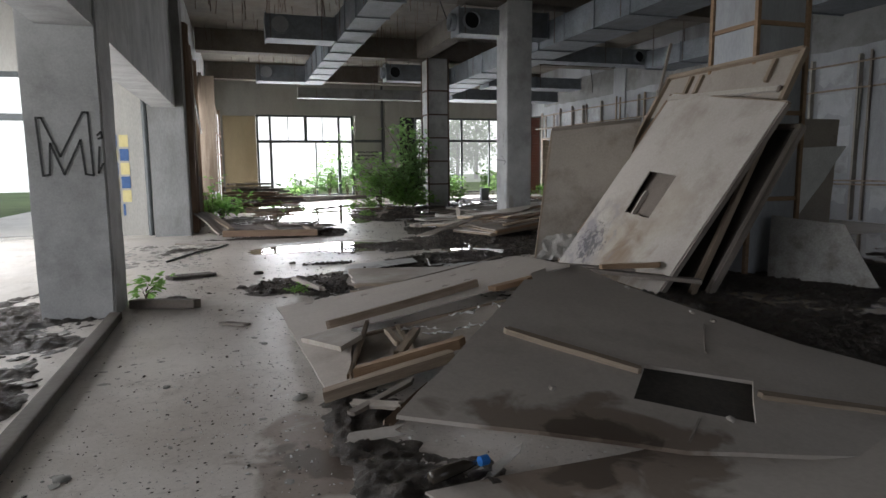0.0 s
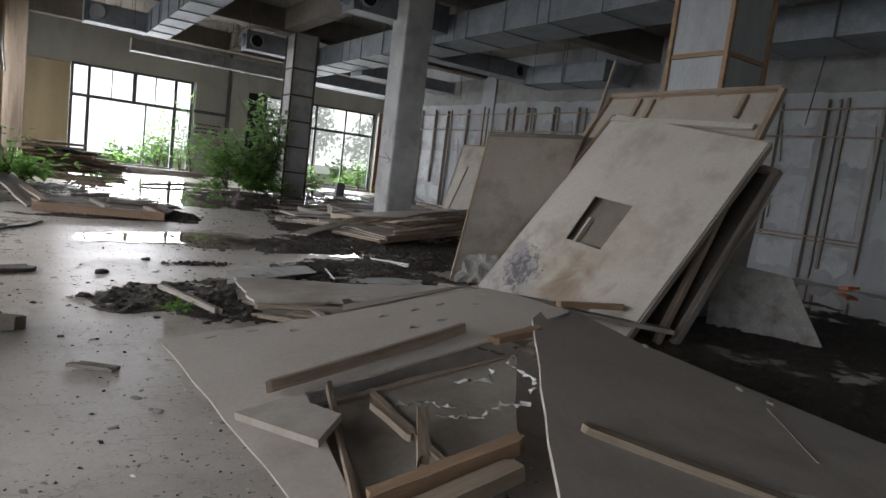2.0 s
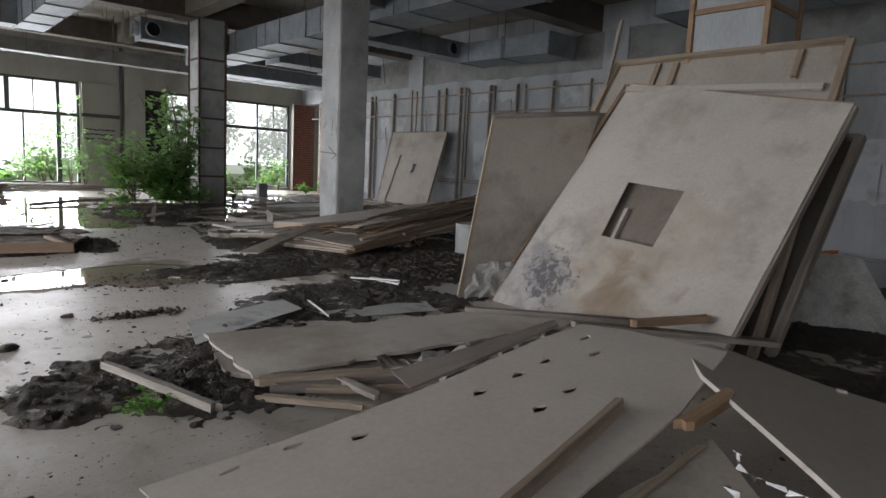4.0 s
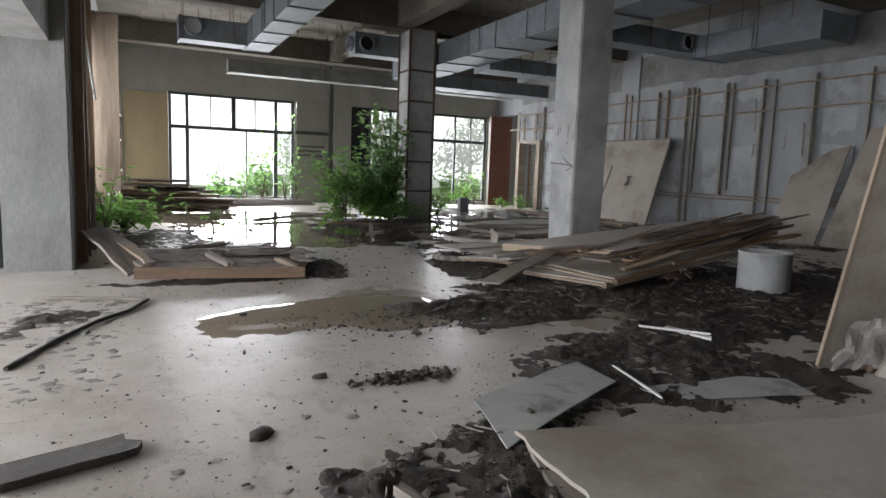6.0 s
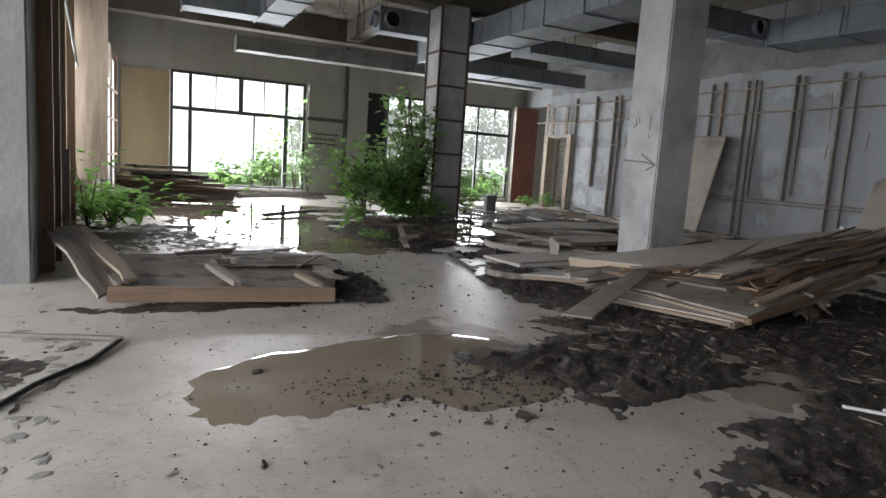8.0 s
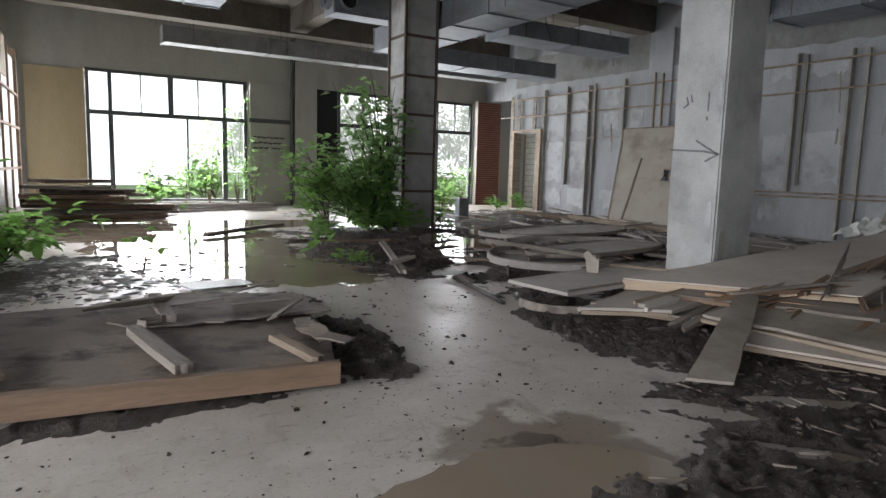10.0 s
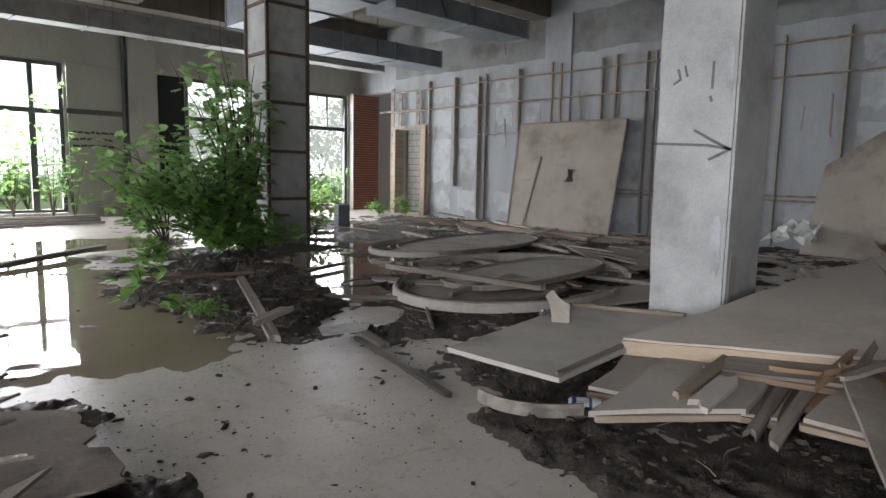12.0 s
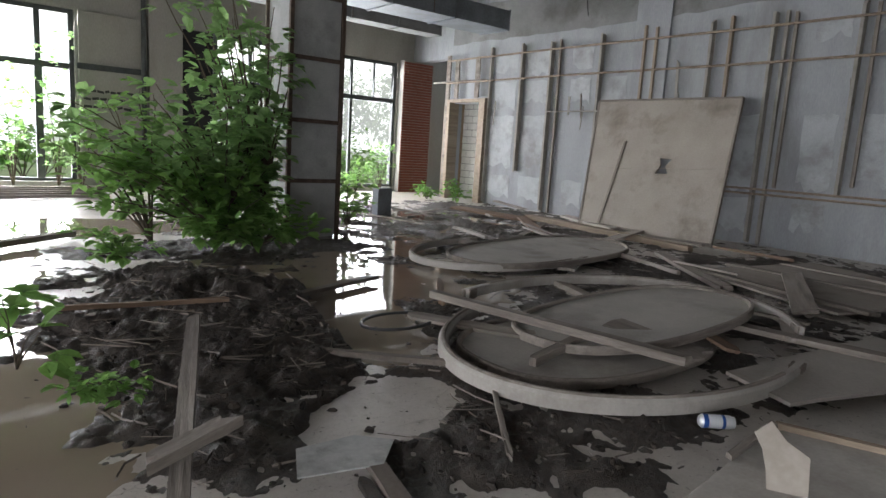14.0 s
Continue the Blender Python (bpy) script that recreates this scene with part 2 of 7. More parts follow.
def floor_dirt(m):
    """Adds specks, trodden smears and hairline cracks to the screed."""
    N, L = m.node_tree.nodes, m.node_tree.links
    b = N["Principled BSDF"]
    src = b.inputs["Base Color"].links[0].from_socket
    tc = N.new("ShaderNodeTexCoord")
    for scale, detail, lo, hi, top, colour, stretch in ((34, 4, 0.62, 0.70, 0.75, (0.10, 0.082, 0.066, 1), (1, 1, 1)), (110, 2, 0.66, 0.74, 0.7, (0.13, 0.11, 0.09, 1), (1, 1, 1)),
                                                       (3.2, 9, 0.56, 0.72, 0.55, (0.26, 0.215, 0.17, 1), (1.6, 0.7, 1)), (9, 7, 0.60, 0.72, 0.45, (0.18, 0.15, 0.12, 1), (0.6, 1.7, 1)),
                                                       (1.1, 8, 0.57, 0.63, 0.3, (0.70, 0.67, 0.63, 1), (1, 1, 1))):
        mp = N.new("ShaderNodeMapping")
        mp.inputs["Scale"].default_value = stretch
        mp.inputs["Location"].default_value = (scale, 2 * scale, 0)
        L.new(tc.outputs["Object"], mp.inputs["Vector"])
        n = N.new("ShaderNodeTexNoise")
        n.inputs["Scale"].default_value, n.inputs["Detail"].default_value, n.inputs["Roughness"].default_value = scale, detail, 0.6
        L.new(mp.outputs[0], n.inputs["Vector"])
        e = N.new("ShaderNodeMapRange")
        e.inputs["From Min"].default_value, e.inputs["From Max"].default_value, e.inputs["To Max"].default_value = lo, hi, top
        L.new(n.outputs[0], e.inputs[0])
        x = N.new("ShaderNodeMix")
        x.data_type = "RGBA"
        L.new(e.outputs[0], x.inputs[0])
        L.new(src, x.inputs[6])
        x.inputs[7].default_value = colour
        src = x.outputs[2]
    warp = N.new("ShaderNodeTexNoise")
    warp.inputs["Scale"].default_value, warp.inputs["Detail"].default_value = 2.2, 5
    L.new(tc.outputs["Object"], warp.inputs["Vector"])
    add = N.new("ShaderNodeVectorMath")
    add.operation = "ADD"
    L.new(tc.outputs["Object"], add.inputs[0])
    L.new(warp.outputs["Color"], add.inputs[1])
    v = N.new("ShaderNodeTexVoronoi")
    v.feature = "DISTANCE_TO_EDGE"
    v.inputs["Scale"].default_value = 0.42
    L.new(add.outputs[0], v.inputs["Vector"])
    e = N.new("ShaderNodeMapRange")
    e.inputs["From Min"].default_value, e.inputs["From Max"].default_value = 0.0025, 0.0
    e.inputs["To Max"].default_value = 0.4
    L.new(v.outputs["Distance"], e.inputs[0])
    x = N.new("ShaderNodeMix")
    x.data_type = "RGBA"
    L.new(e.outputs[0], x.inputs[0])
    L.new(src, x.inputs[6])
    x.inputs[7].default_value = (0.14, 0.12, 0.10, 1)
    L.new(x.outputs[2], b.inputs["Base Color"])


floor_dirt(M_FLOOR)


def water_stained(base_mat, name, place, size):
    """A board material with a brown water mark spreading from one place."""
    m = base_mat.copy()
    m.name = name
    N, L = m.node_tree.nodes, m.node_tree.links
    b = N["Principled BSDF"]
    src = b.inputs["Base Color"].links[0].from_socket
    tc = N.new("ShaderNodeTexCoord")
    for reach, colour, scale, cut in ((size, (0.17, 0.12, 0.085, 1), 2.2, 0.42), (size * 0.6, (0.07, 0.05, 0.036, 1), 5.0, 0.5)):
        d = N.new("ShaderNodeVectorMath")
        d.operation = "DISTANCE"
        d.inputs[1].default_value = place
        L.new(tc.outputs["Object"], d.inputs[0])
        r = N.new("ShaderNodeMapRange")
        r.inputs["From Min"].default_value, r.inputs["From Max"].default_value = 0.0, reach
        r.inputs["To Min"].default_value, r.inputs["To Max"].default_value = 0.28, -0.3
        L.new(d.outputs["Value"], r.inputs[0])
        n = N.new("ShaderNodeTexNoise")
        n.inputs["Scale"].default_value, n.inputs["Detail"].default_value, n.inputs["Distortion"].default_value = scale, 8, 0.6
        L.new(tc.outputs["Object"], n.inputs["Vector"])
        a = N.new("ShaderNodeMath")
        L.new(n.outputs[0], a.inputs[0])
        L.new(r.outputs[0], a.inputs[1])
        e = N.new("ShaderNodeMapRange")
        e.inputs["From Min"].default_value, e.inputs["From Max"].default_value, e.inputs["To Max"].default_value = cut, cut + 0.09, 0.75
        L.new(a.outputs[0], e.inputs[0])
        x = N.new("ShaderNodeMix")
        x.data_type = "RGBA"
        L.new(e.outputs[0], x.inputs[0])
        L.new(src, x.inputs[6])
        x.inputs[7].default_value = colour
        src = x.outputs[2]
    L.new(src, b.inputs["Base Color"])
    return m


M_MOULD = mould_panel()
M_BLACK = simple("black_void", (0.01, 0.01, 0.011), 0.8)


def water_material():
    m = bpy.data.materials.new("muddy_water")
    m.use_nodes = True
    N, L = m.node_tree.nodes, m.node_tree.links
    b = N["Principled BSDF"]
    n = N.new("ShaderNodeTexNoise")
    n.inputs["Scale"].default_value, n.inputs["Detail"].default_value = 1.1, 6
    c = N.new("ShaderNodeMix")
    c.data_type = "RGBA"
    c.inputs[6].default_value, c.inputs[7].default_value = (0.24, 0.19, 0.14, 1), (0.38, 0.32, 0.25, 1)
    tc = N.new("ShaderNodeTexCoord")
    L.new(tc.outputs["Object"], n.inputs["Vector"])
    L.new(n.outputs[0], c.inputs[0])
    L.new(c.outputs[2], b.inputs["Base Color"])
    b.inputs["Roughness"].default_value, b.inputs["IOR"].default_value = 0.03, 1.33
    b.inputs["Specular IOR Level"].default_value = 0.6
    w = N.new("ShaderNodeTexNoise")
    w.inputs["Scale"].default_value = 7
    L.new(tc.outputs["Object"], w.inputs["Vector"])
    bp = N.new("ShaderNodeBump")
    bp.inputs["Strength"].default_value, bp.inputs["Distance"].default_value = 0.03, 0.01
    L.new(w.outputs[0], bp.inputs["Height"])
    L.new(bp.outputs[0], b.inputs["Normal"])
    return m


M_WATER = water_material()

# ---------- helpers for building ----------
RNG = random.Random(11)


def mesh_of(name, bm, mat, smooth=False):
    me = bpy.data.meshes.new(name)
    bm.normal_update()
    bm.to_mesh(me)
    bm.free()
    if mat:
        me.materials.append(mat)
    if smooth:
        for p in me.polygons:
            p.use_smooth = True
    return me


def part(name, bm, mat, parent, label="", smooth=False, m=None):
    """One mesh under a thing or under a part."""
    ob = new(name, mesh_of(name, bm, mat, smooth))
    ob.parent = parent
    if m is not None:
        ob.matrix_basis = m
    if label:
        tagged(ob, label)
    return ob


def thing(name, bm, mat, m=None, label="", category="", group="", kind="", smooth=False):
    ob = new(name, mesh_of(name, bm, mat, smooth))
    if m is not None:
        ob.matrix_basis = m
    return tagged(ob, label, category, group, kind)


def base(name, m, label, category, group="", kind=""):
    ob = new(name)
    ob.empty_display_size = 0.1
    ob.matrix_basis = m
    return tagged(ob, label, category, group, kind)


def add_box(bm, x0, x1, y0, y1, z0, z1, m=None):
    vs = [bm.verts.new(p) for p in ((x0, y0, z0), (x1, y0, z0), (x1, y1, z0), (x0, y1, z0), (x0, y0, z1), (x1, y0, z1), (x1, y1, z1), (x0, y1, z1))]
    if m is not None:
        for v in vs:
            v.co = m @ v.co
    for f in ((3, 2, 1, 0), (4, 5, 6, 7), (0, 1, 5, 4), (1, 2, 6, 5), (2, 3, 7, 6), (3, 0, 4, 7)):
        bm.faces.new([vs[i] for i in f])
    return vs


def box(x0, x1, y0, y1, z0, z1, bevel=0.0):
    bm = bmesh.new()
    add_box(bm, x0, x1, y0, y1, z0, z1)
    if bevel:
        bmesh.ops.bevel(bm, geom=bm.edges[:], offset=bevel, segments=2, affect="EDGES", profile=0.6)
    return bm


def wall_with_holes(axis, at, thick, a0, a1, z0, z1, holes):
    """A wall along an axis with rectangular openings (a0, a1, z0, z1) that go through it."""
    bm = bmesh.new()
    cuts_a = sorted({a0, a1, *[h[0] for h in holes], *[h[1] for h in holes]})
    cuts_z = sorted({z0, z1, *[h[2] for h in holes], *[h[3] for h in holes]})
    solid = {}
    for i in range(len(cuts_a) - 1):
        for j in range(len(cuts_z) - 1):
            ca, cz = (cuts_a[i] + cuts_a[i + 1]) / 2, (cuts_z[j] + cuts_z[j + 1]) / 2
            solid[i, j] = not any(h[0] < ca < h[1] and h[2] < cz < h[3] for h in holes)

    def P(a, d, z):
        return (a, at + d, z) if axis == "x" else (at + d, a, z)

    def quad(*ps):
        bm.faces.new([bm.verts.new(p) for p in ps])
    for (i, j), s in solid.items():
        if not s:
            continue
        A, B, C, D = cuts_a[i], cuts_a[i + 1], cuts_z[j], cuts_z[j + 1]
        quad(P(A, 0, C), P(B, 0, C), P(B, 0, D), P(A, 0, D))
        quad(P(A, thick, D), P(B, thick, D), P(B, thick, C), P(A, thick, C))
        for (di, dj), e in (((-1, 0), ((A, C), (A, D))), ((1, 0), ((B, C), (B, D))), ((0, -1), ((A, C), (B, C))), ((0, 1), ((A, D), (B, D)))):
            if not solid.get((i + di, j + dj), False):
                (p, q), (r, s2) = e
                quad(P(p, 0, q), P(r, 0, s2), P(r, thick, s2), P(p, thick, q))
    bmesh.ops.remove_doubles(bm, verts=bm.verts, dist=1e-4)
    bmesh.ops.recalc_face_normals(bm, faces=bm.faces)
    return bm


def sheet(outline, holes=(), thick=0.012, warp=0.0, seed=0, ragged=0.0, step=0.25):
    """A board cut to an outline, lying in its own x-y plane, bent a little, with rough edges."""
    rng = random.Random(seed)
    bm = bmesh.new()
    edges = []
    for k, loop in enumerate((outline, *holes)):
        pts = []
        for i, p in enumerate(loop):
            q = loop[(i + 1) % len(loop)]
            n = max(1, int(math.dist(p, q) / step))
            for s in range(n):
                f = s / n
                j = ragged if s else 0
                pts.append((p[0] + (q[0] - p[0]) * f + rng.uniform(-j, j), p[1] + (q[1] - p[1]) * f + rng.uniform(-j, j)))
        vs = [bm.verts.new((*p, 0)) for p in pts]
        edges += [bm.edges.new((vs[i], vs[(i + 1) % len(vs)])) for i in range(len(vs))]
    bmesh.ops.triangle_fill(bm, use_beauty=True, use_dissolve=False, edges=edges, normal=(0, 0, 1))
    if warp:
        bmesh.ops.subdivide_edges(bm, edges=[e for e in bm.edges if e.calc_length() > 0.5], cuts=1)
        bmesh.ops.triangulate(bm, faces=bm.faces[:])
    ext = bmesh.ops.extrude_face_region(bm, geom=bm.faces[:])
    for v in [g for g in ext["geom"] if isinstance(g, bmesh.types.BMVert)]:
        v.co.z += thick
    bmesh.ops.recalc_face_normals(bm, faces=bm.faces)
    if warp:
        for v in bm.verts:
            v.co.z += warp * noise.noise(Vector((v.co.x * 0.8 + seed * 3.1, v.co.y * 0.8, 0.3)))
    return bm


def plank(length, width, thick, seed=0, warp=0.01, split=0.04, segs=6):
    """A plank along x from 0, with bowed length and splintered ends."""
    rng = random.Random(seed)
    bm = bmesh.new()
    rings = []
    w3 = 3
    for i in range(segs + 1):
        x = length * i / segs
        bow = warp * math.sin(i / segs * math.pi + seed) * length
        top, bot = [], []
        for k in range(w3 + 1):
            y = (k / w3 - 0.5) * width
            dx = rng.uniform(-split, split) if i in (0, segs) else 0
            dz = rng.uniform(-0.0015, 0.0015)
            top.append(bm.verts.new((x + dx, y + rng.uniform(-0.002, 0.002), bow + thick / 2 + dz)))
            bot.append(bm.verts.new((x + dx, y, bow - thick / 2 + dz)))
        rings.append(top + bot[::-1])
    n = len(rings[0])
    for a, b in zip(rings, rings[1:]):
        for k in range(n):
            bm.faces.new((a[k], b[k], b[(k + 1) % n], a[(k + 1) % n]))
    for ring in (rings[0], rings[-1]):
        for k in range(w3):
            bm.faces.new((ring[k], ring[k + 1], ring[n - 2 - k], ring[n - 1 - k]))
    bmesh.ops.recalc_face_normals(bm, faces=bm.faces)
    return bm


def tube(points, radius, sides=8, caps=True):
    bm = bmesh.new()
    pts = [Vector(p) for p in points]
    rings = []
    for i, p in enumerate(pts):
        d = (pts[min(i + 1, len(pts) - 1)] - pts[max(i - 1, 0)]).normalized()
        u = d.orthogonal().normalized() if abs(d.z) > 0.95 else d.cross(Vector((0, 0, 1))).normalized()
        v = d.cross(u)
        r = radius[i] if isinstance(radius, (list, tuple)) else radius
        rings.append([bm.verts.new(p + r * (math.cos(2 * math.pi * k / sides) * u + math.sin(2 * math.pi * k / sides) * v)) for k in range(sides)])
    for a, b in zip(rings, rings[1:]):
        for k in range(sides):
            bm.faces.new((a[k], a[(k + 1) % sides], b[(k + 1) % sides], b[k]))
    if caps:
        bm.faces.new(rings[0][::-1])
        bm.faces.new(rings[-1])
    return bm


def along(a, b, roll=0):
    """A pose with its x from a towards b."""
    a, b = Vector(a), Vector(b)
    x = (b - a).normalized()
    y = Vector((0, 0, 1)).cross(x)
    y = y.normalized() if y.length > 1e-4 else Vector((0, 1, 0))
    z = x.cross(y)
    return Matrix.Translation(a) @ Matrix((x, y, z)).transposed().to_4x4() @ pose(0, 0, 0, roll, 0, 0)


def lattice(ix, iy, seed):
    h = (ix.astype(np.int64) * 374761393 + iy.astype(np.int64) * 668265263 + seed * 1442695041) & 0x7FFFFFFF
    h = ((h ^ (h >> 13)) * 1274126177) & 0x7FFFFFFF
    return ((h ^ (h >> 16)) & 0xFFFF) / 65535.0


def value_noise(x, y, seed=0):
    ix, iy = np.floor(x), np.floor(y)
    fx, fy = x - ix, y - iy
    fx, fy = fx * fx * (3 - 2 * fx), fy * fy * (3 - 2 * fy)
    a, b = lattice(ix, iy, seed), lattice(ix + 1, iy, seed)
    c, d = lattice(ix, iy + 1, seed), lattice(ix + 1, iy + 1, seed)
    return (a * (1 - fx) + b * fx) * (1 - fy) + (c * (1 - fx) + d * fx) * fy


def fbm(x, y, seed=0, octaves=5):
    s, amp, f = 0, 0.5, 1.0
    for o in range(octaves):
        s = s + amp * value_noise(x * f, y * f, seed + o * 17)
        amp, f = amp * 0.55, f * 2.07
    return s


def blob(x, y, cx, cy, rx, ry, turn=0.0):
    """1 in the middle of an ellipse, 0 at its rim, below 0 outside."""
    c, s = math.cos(radians(turn)), math.sin(radians(turn))
    u, v = ((x - cx) * c + (y - cy) * s) / rx, (-(x - cx) * s + (y - cy) * c) / ry
    return 1 - np.sqrt(u * u + v * v)


def height_patch(name, x0, x1, y0, y1, cell, height, mat, label, category, cut=-0.012, smooth=True):
    """A patch of ground whose height function falls below the floor at its uneven rim."""
    nx, ny = int((x1 - x0) / cell) + 1, int((y1 - y0) / cell) + 1
    X, Y = np.meshgrid(np.linspace(x0, x1, nx), np.linspace(y0, y1, ny))
    Z = height(X, Y)
    keep = Z > cut
    cellk = keep[:-1, :-1] | keep[1:, :-1] | keep[:-1, 1:] | keep[1:, 1:]
    idx = -np.ones(Z.shape, dtype=int)
    use = np.zeros(Z.shape, dtype=bool)
    for dy in (0, 1):
        for dx in (0, 1):
            use[dy:ny - 1 + dy, dx:nx - 1 + dx] |= cellk
    idx[use] = np.arange(use.sum())
    verts = np.stack([X[use], Y[use], np.maximum(Z[use], -0.03)], 1)
    j, i = np.nonzero(cellk)
    faces = np.stack([idx[j, i], idx[j, i + 1], idx[j + 1, i + 1], idx[j + 1, i]], 1)
    me = bpy.data.meshes.new(name)
    me.from_pydata(verts.tolist(), [], faces.tolist())
    me.materials.append(mat)
    for p in me.polygons:
        p.use_smooth = smooth
    return tagged(new(name, me), label, category, kind="stuff")


CEIL = 5.5
LX, RX, FY, BY = -1.15, 13.25, 24.67, -7.5   # left wall, right wall, far wall, back wall

# ---------- setting ----------
def big_floor():
    bm = bmesh.new()
    nx, ny = 60, 90
    xs = [-6.6 + (13.9 + 6.6) * i / nx for i in range(nx + 1)]
    ys = [BY + (FY + 0.3 - BY) * i / ny for i in range(ny + 1)]
    grid = [[bm.verts.new((x, y, -0.002 * noise.noise(Vector((x * 0.7, y * 0.7, 0))) if 0 < i < nx and 0 < j < ny else 0)) for j, y in enumerate(ys)] for i, x in enumerate(xs)]
    for i in range(nx):
        for j in range(ny):
            bm.faces.new((grid[i][j], grid[i + 1][j], grid[i + 1][j + 1], grid[i][j + 1]))
    return bm


M_FLOOR = water_stained(water_stained(M_FLOOR, "damp_screed", (0.15, -0.85, 0), 0.75), "damp_screed", (1.75, 7.45, 0), 0.9)
thing("floor", big_floor(), M_FLOOR, label="bare wet concrete floor streaked with silt", category="floor", kind="structure")

thing("wall_north", wall_with_holes("x", FY, 0.3, -6.6, 15.2, 0.0, CEIL, [(0.66, 4.8, 0.12, 3.6), (6.92, 12.72, 0.12, 3.58)]), M_PLAST,
                   label="stained grey concrete end wall with large window openings", category="wall", kind="structure")
thing("wall_east", wall_with_holes("y", RX, 0.3, BY, 22.95, 0.0, CEIL, [(21.5, 22.75, 0.0, 2.48)]), M_WALLR,
                  label="bluish whitewashed concrete side wall with glue stripes", category="wall", kind="structure")
thing("wall_corner", box(14.9, 15.2, 21.0, FY, -0.05, CEIL), M_WHITE, label="whitewashed wall corner beside the brick pier", category="wall", kind="structure")
thing("wall_over_pier", box(RX, RX + 0.3, 22.953, FY - 0.003, 3.66, CEIL - 0.003), M_WALLR, label="grey wall above the brick pier", category="wall", kind="structure")
# out of view; its opening is added for the back fill lamp
thing("wall_south", wall_with_holes("x", BY - 0.3, 0.3, -6.6, RX + 0.3, 0, CEIL, [(1.2, 6.6, 0.5, 3.0)]), M_PLAST, label="unseen grey concrete back wall with an opening added for the back light", category="wall", kind="structure")
thing("wall_west", wall_with_holes("y", -1.66, 0.43, BY, FY, 0.0, CEIL,
                  [(-6.9, 9.85, 0.0, 2.5), (12.6, 15.4, 0.7, 3.3), (16.4, 19.2, 0.7, 3.3), (20.2, 23.0, 0.7, 3.3)]), M_CONC,
                  label="grey concrete side wall with wide openings", category="wall", kind="structure")
thing("wall_side_room", wall_with_holes("y", -6.45, 0.25, BY, 10.3, 0, CEIL, [(-5.2, 2.3, 0.1, 3.1), (2.7, 9.9, 0.1, 3.1)]), M_PLAST,
      label="side room wall with wide window openings", category="wall", kind="structure")
thing("wall_cross", wall_with_holes("x", 10.3, 0.25, -6.6, -1.7, 0, CEIL, [(-6.3, -3.15, 0.05, 3.15)]), M_PLAST, label="pale plastered cross wall of the side room", category="wall", kind="structure")
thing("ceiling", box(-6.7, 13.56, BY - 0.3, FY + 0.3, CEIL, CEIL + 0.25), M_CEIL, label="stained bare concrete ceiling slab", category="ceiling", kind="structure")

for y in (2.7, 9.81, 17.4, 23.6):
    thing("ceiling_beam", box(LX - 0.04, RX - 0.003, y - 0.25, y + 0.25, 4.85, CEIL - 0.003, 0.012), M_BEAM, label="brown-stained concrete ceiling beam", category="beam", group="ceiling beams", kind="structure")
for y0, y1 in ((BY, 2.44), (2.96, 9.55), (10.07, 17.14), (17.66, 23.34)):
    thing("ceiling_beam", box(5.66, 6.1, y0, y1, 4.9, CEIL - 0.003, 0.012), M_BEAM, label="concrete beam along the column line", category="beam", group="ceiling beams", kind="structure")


def rough_column(x, y, half, z1, seed):
    bm = bmesh.new()
    bmesh.ops.create_cube(bm, size=1)
    for v in bm.verts:
        v.co = Vector((v.co.x * half * 2, v.co.y * half * 2, (v.co.z + 0.5) * z1))
    bmesh.ops.bevel(bm, geom=[e for e in bm.edges if abs(e.verts[0].co.z - e.verts[1].co.z) > 1], offset=0.018, segments=2, affect="EDGES")
    bmesh.ops.bisect_plane(bm, geom=bm.verts[:] + bm.edges[:] + bm.faces[:], plane_co=(0, 0, 0.5), plane_no=(0, 0, 1))
    for k in range(1, 24):
        bmesh.ops.bisect_plane(bm, geom=bm.verts[:] + bm.edges[:] + bm.faces[:], plane_co=(0, 0, z1 * k / 24), plane_no=(0, 0, 1))
    for v in bm.verts:
        f = noise.noise(Vector((v.co.x * 4 + seed, v.co.y * 4, v.co.z * 1.5)))
        low = max(0.0, 0.5 - v.co.z)
        v.co.x -= math.copysign(1, v.co.x) * max(0, f) * (0.012 + 0.05 * low)
        v.co.y -= math.copysign(1, v.co.y) * max(0, f) * (0.012 + 0.05 * low)
    return bm


thing("column", rough_column(0, 0, 0.3, 4.9, 3), M_CONC, pose(5.88, 9.81, 0), "square grey concrete column with chipped base and spray marks", "column", kind="structure")
thing("column", rough_column(0, 0, 0.3, 4.9, 7), M_CONC, pose(-1.51, 2.82, 0), "square concrete pillar with graffiti beside the opening", "column", kind="structure")
thing("column", rough_column(0, 0, 0.33, 4.9, 9), M_RAW, pose(-1.4, 10.17, 0), "patched concrete pilaster with exposed brick edge", "column", kind="structure")

# clad column with framed panels
def clad_column(x, y, half, z0, z1, rails, mat, fmat, label):
    ob = base("clad_column", pose(x, y, z0), label, "column", kind="structure")
    h = z1 - z0
    part("core", box(-half + 0.03, half - 0.03, -half + 0.03, half - 0.03, 0, h), mat, ob)
    for sx in (-1, 1):
        for sy in (-1, 1):
            part("corner_post", box(sx * half - 0.025, sx * half + 0.025, sy * half - 0.025, sy * half + 0.025, 0, h, 0.004), fmat, ob)
    for z in rails:
        for k in range(4):
            part("rail", box(-half + 0.027, half - 0.027, -half - 0.012, -half + 0.035, z - 0.025, z + 0.025, 0.004), fmat, ob, m=pose(0, 0, 0, 0, 0, 90 * k))
    zs = sorted([0.03, *rails, h])
    for a, b in zip(zs, zs[1:]):
        for k in range(4):
            part("panel", box(-half + 0.03, half - 0.03, -half + 0.008, -half + 0.028, a + 0.028, b - 0.028, 0.003), mat, ob, m=pose(0, 0, 0, 0, 0, 90 * k))
    return ob


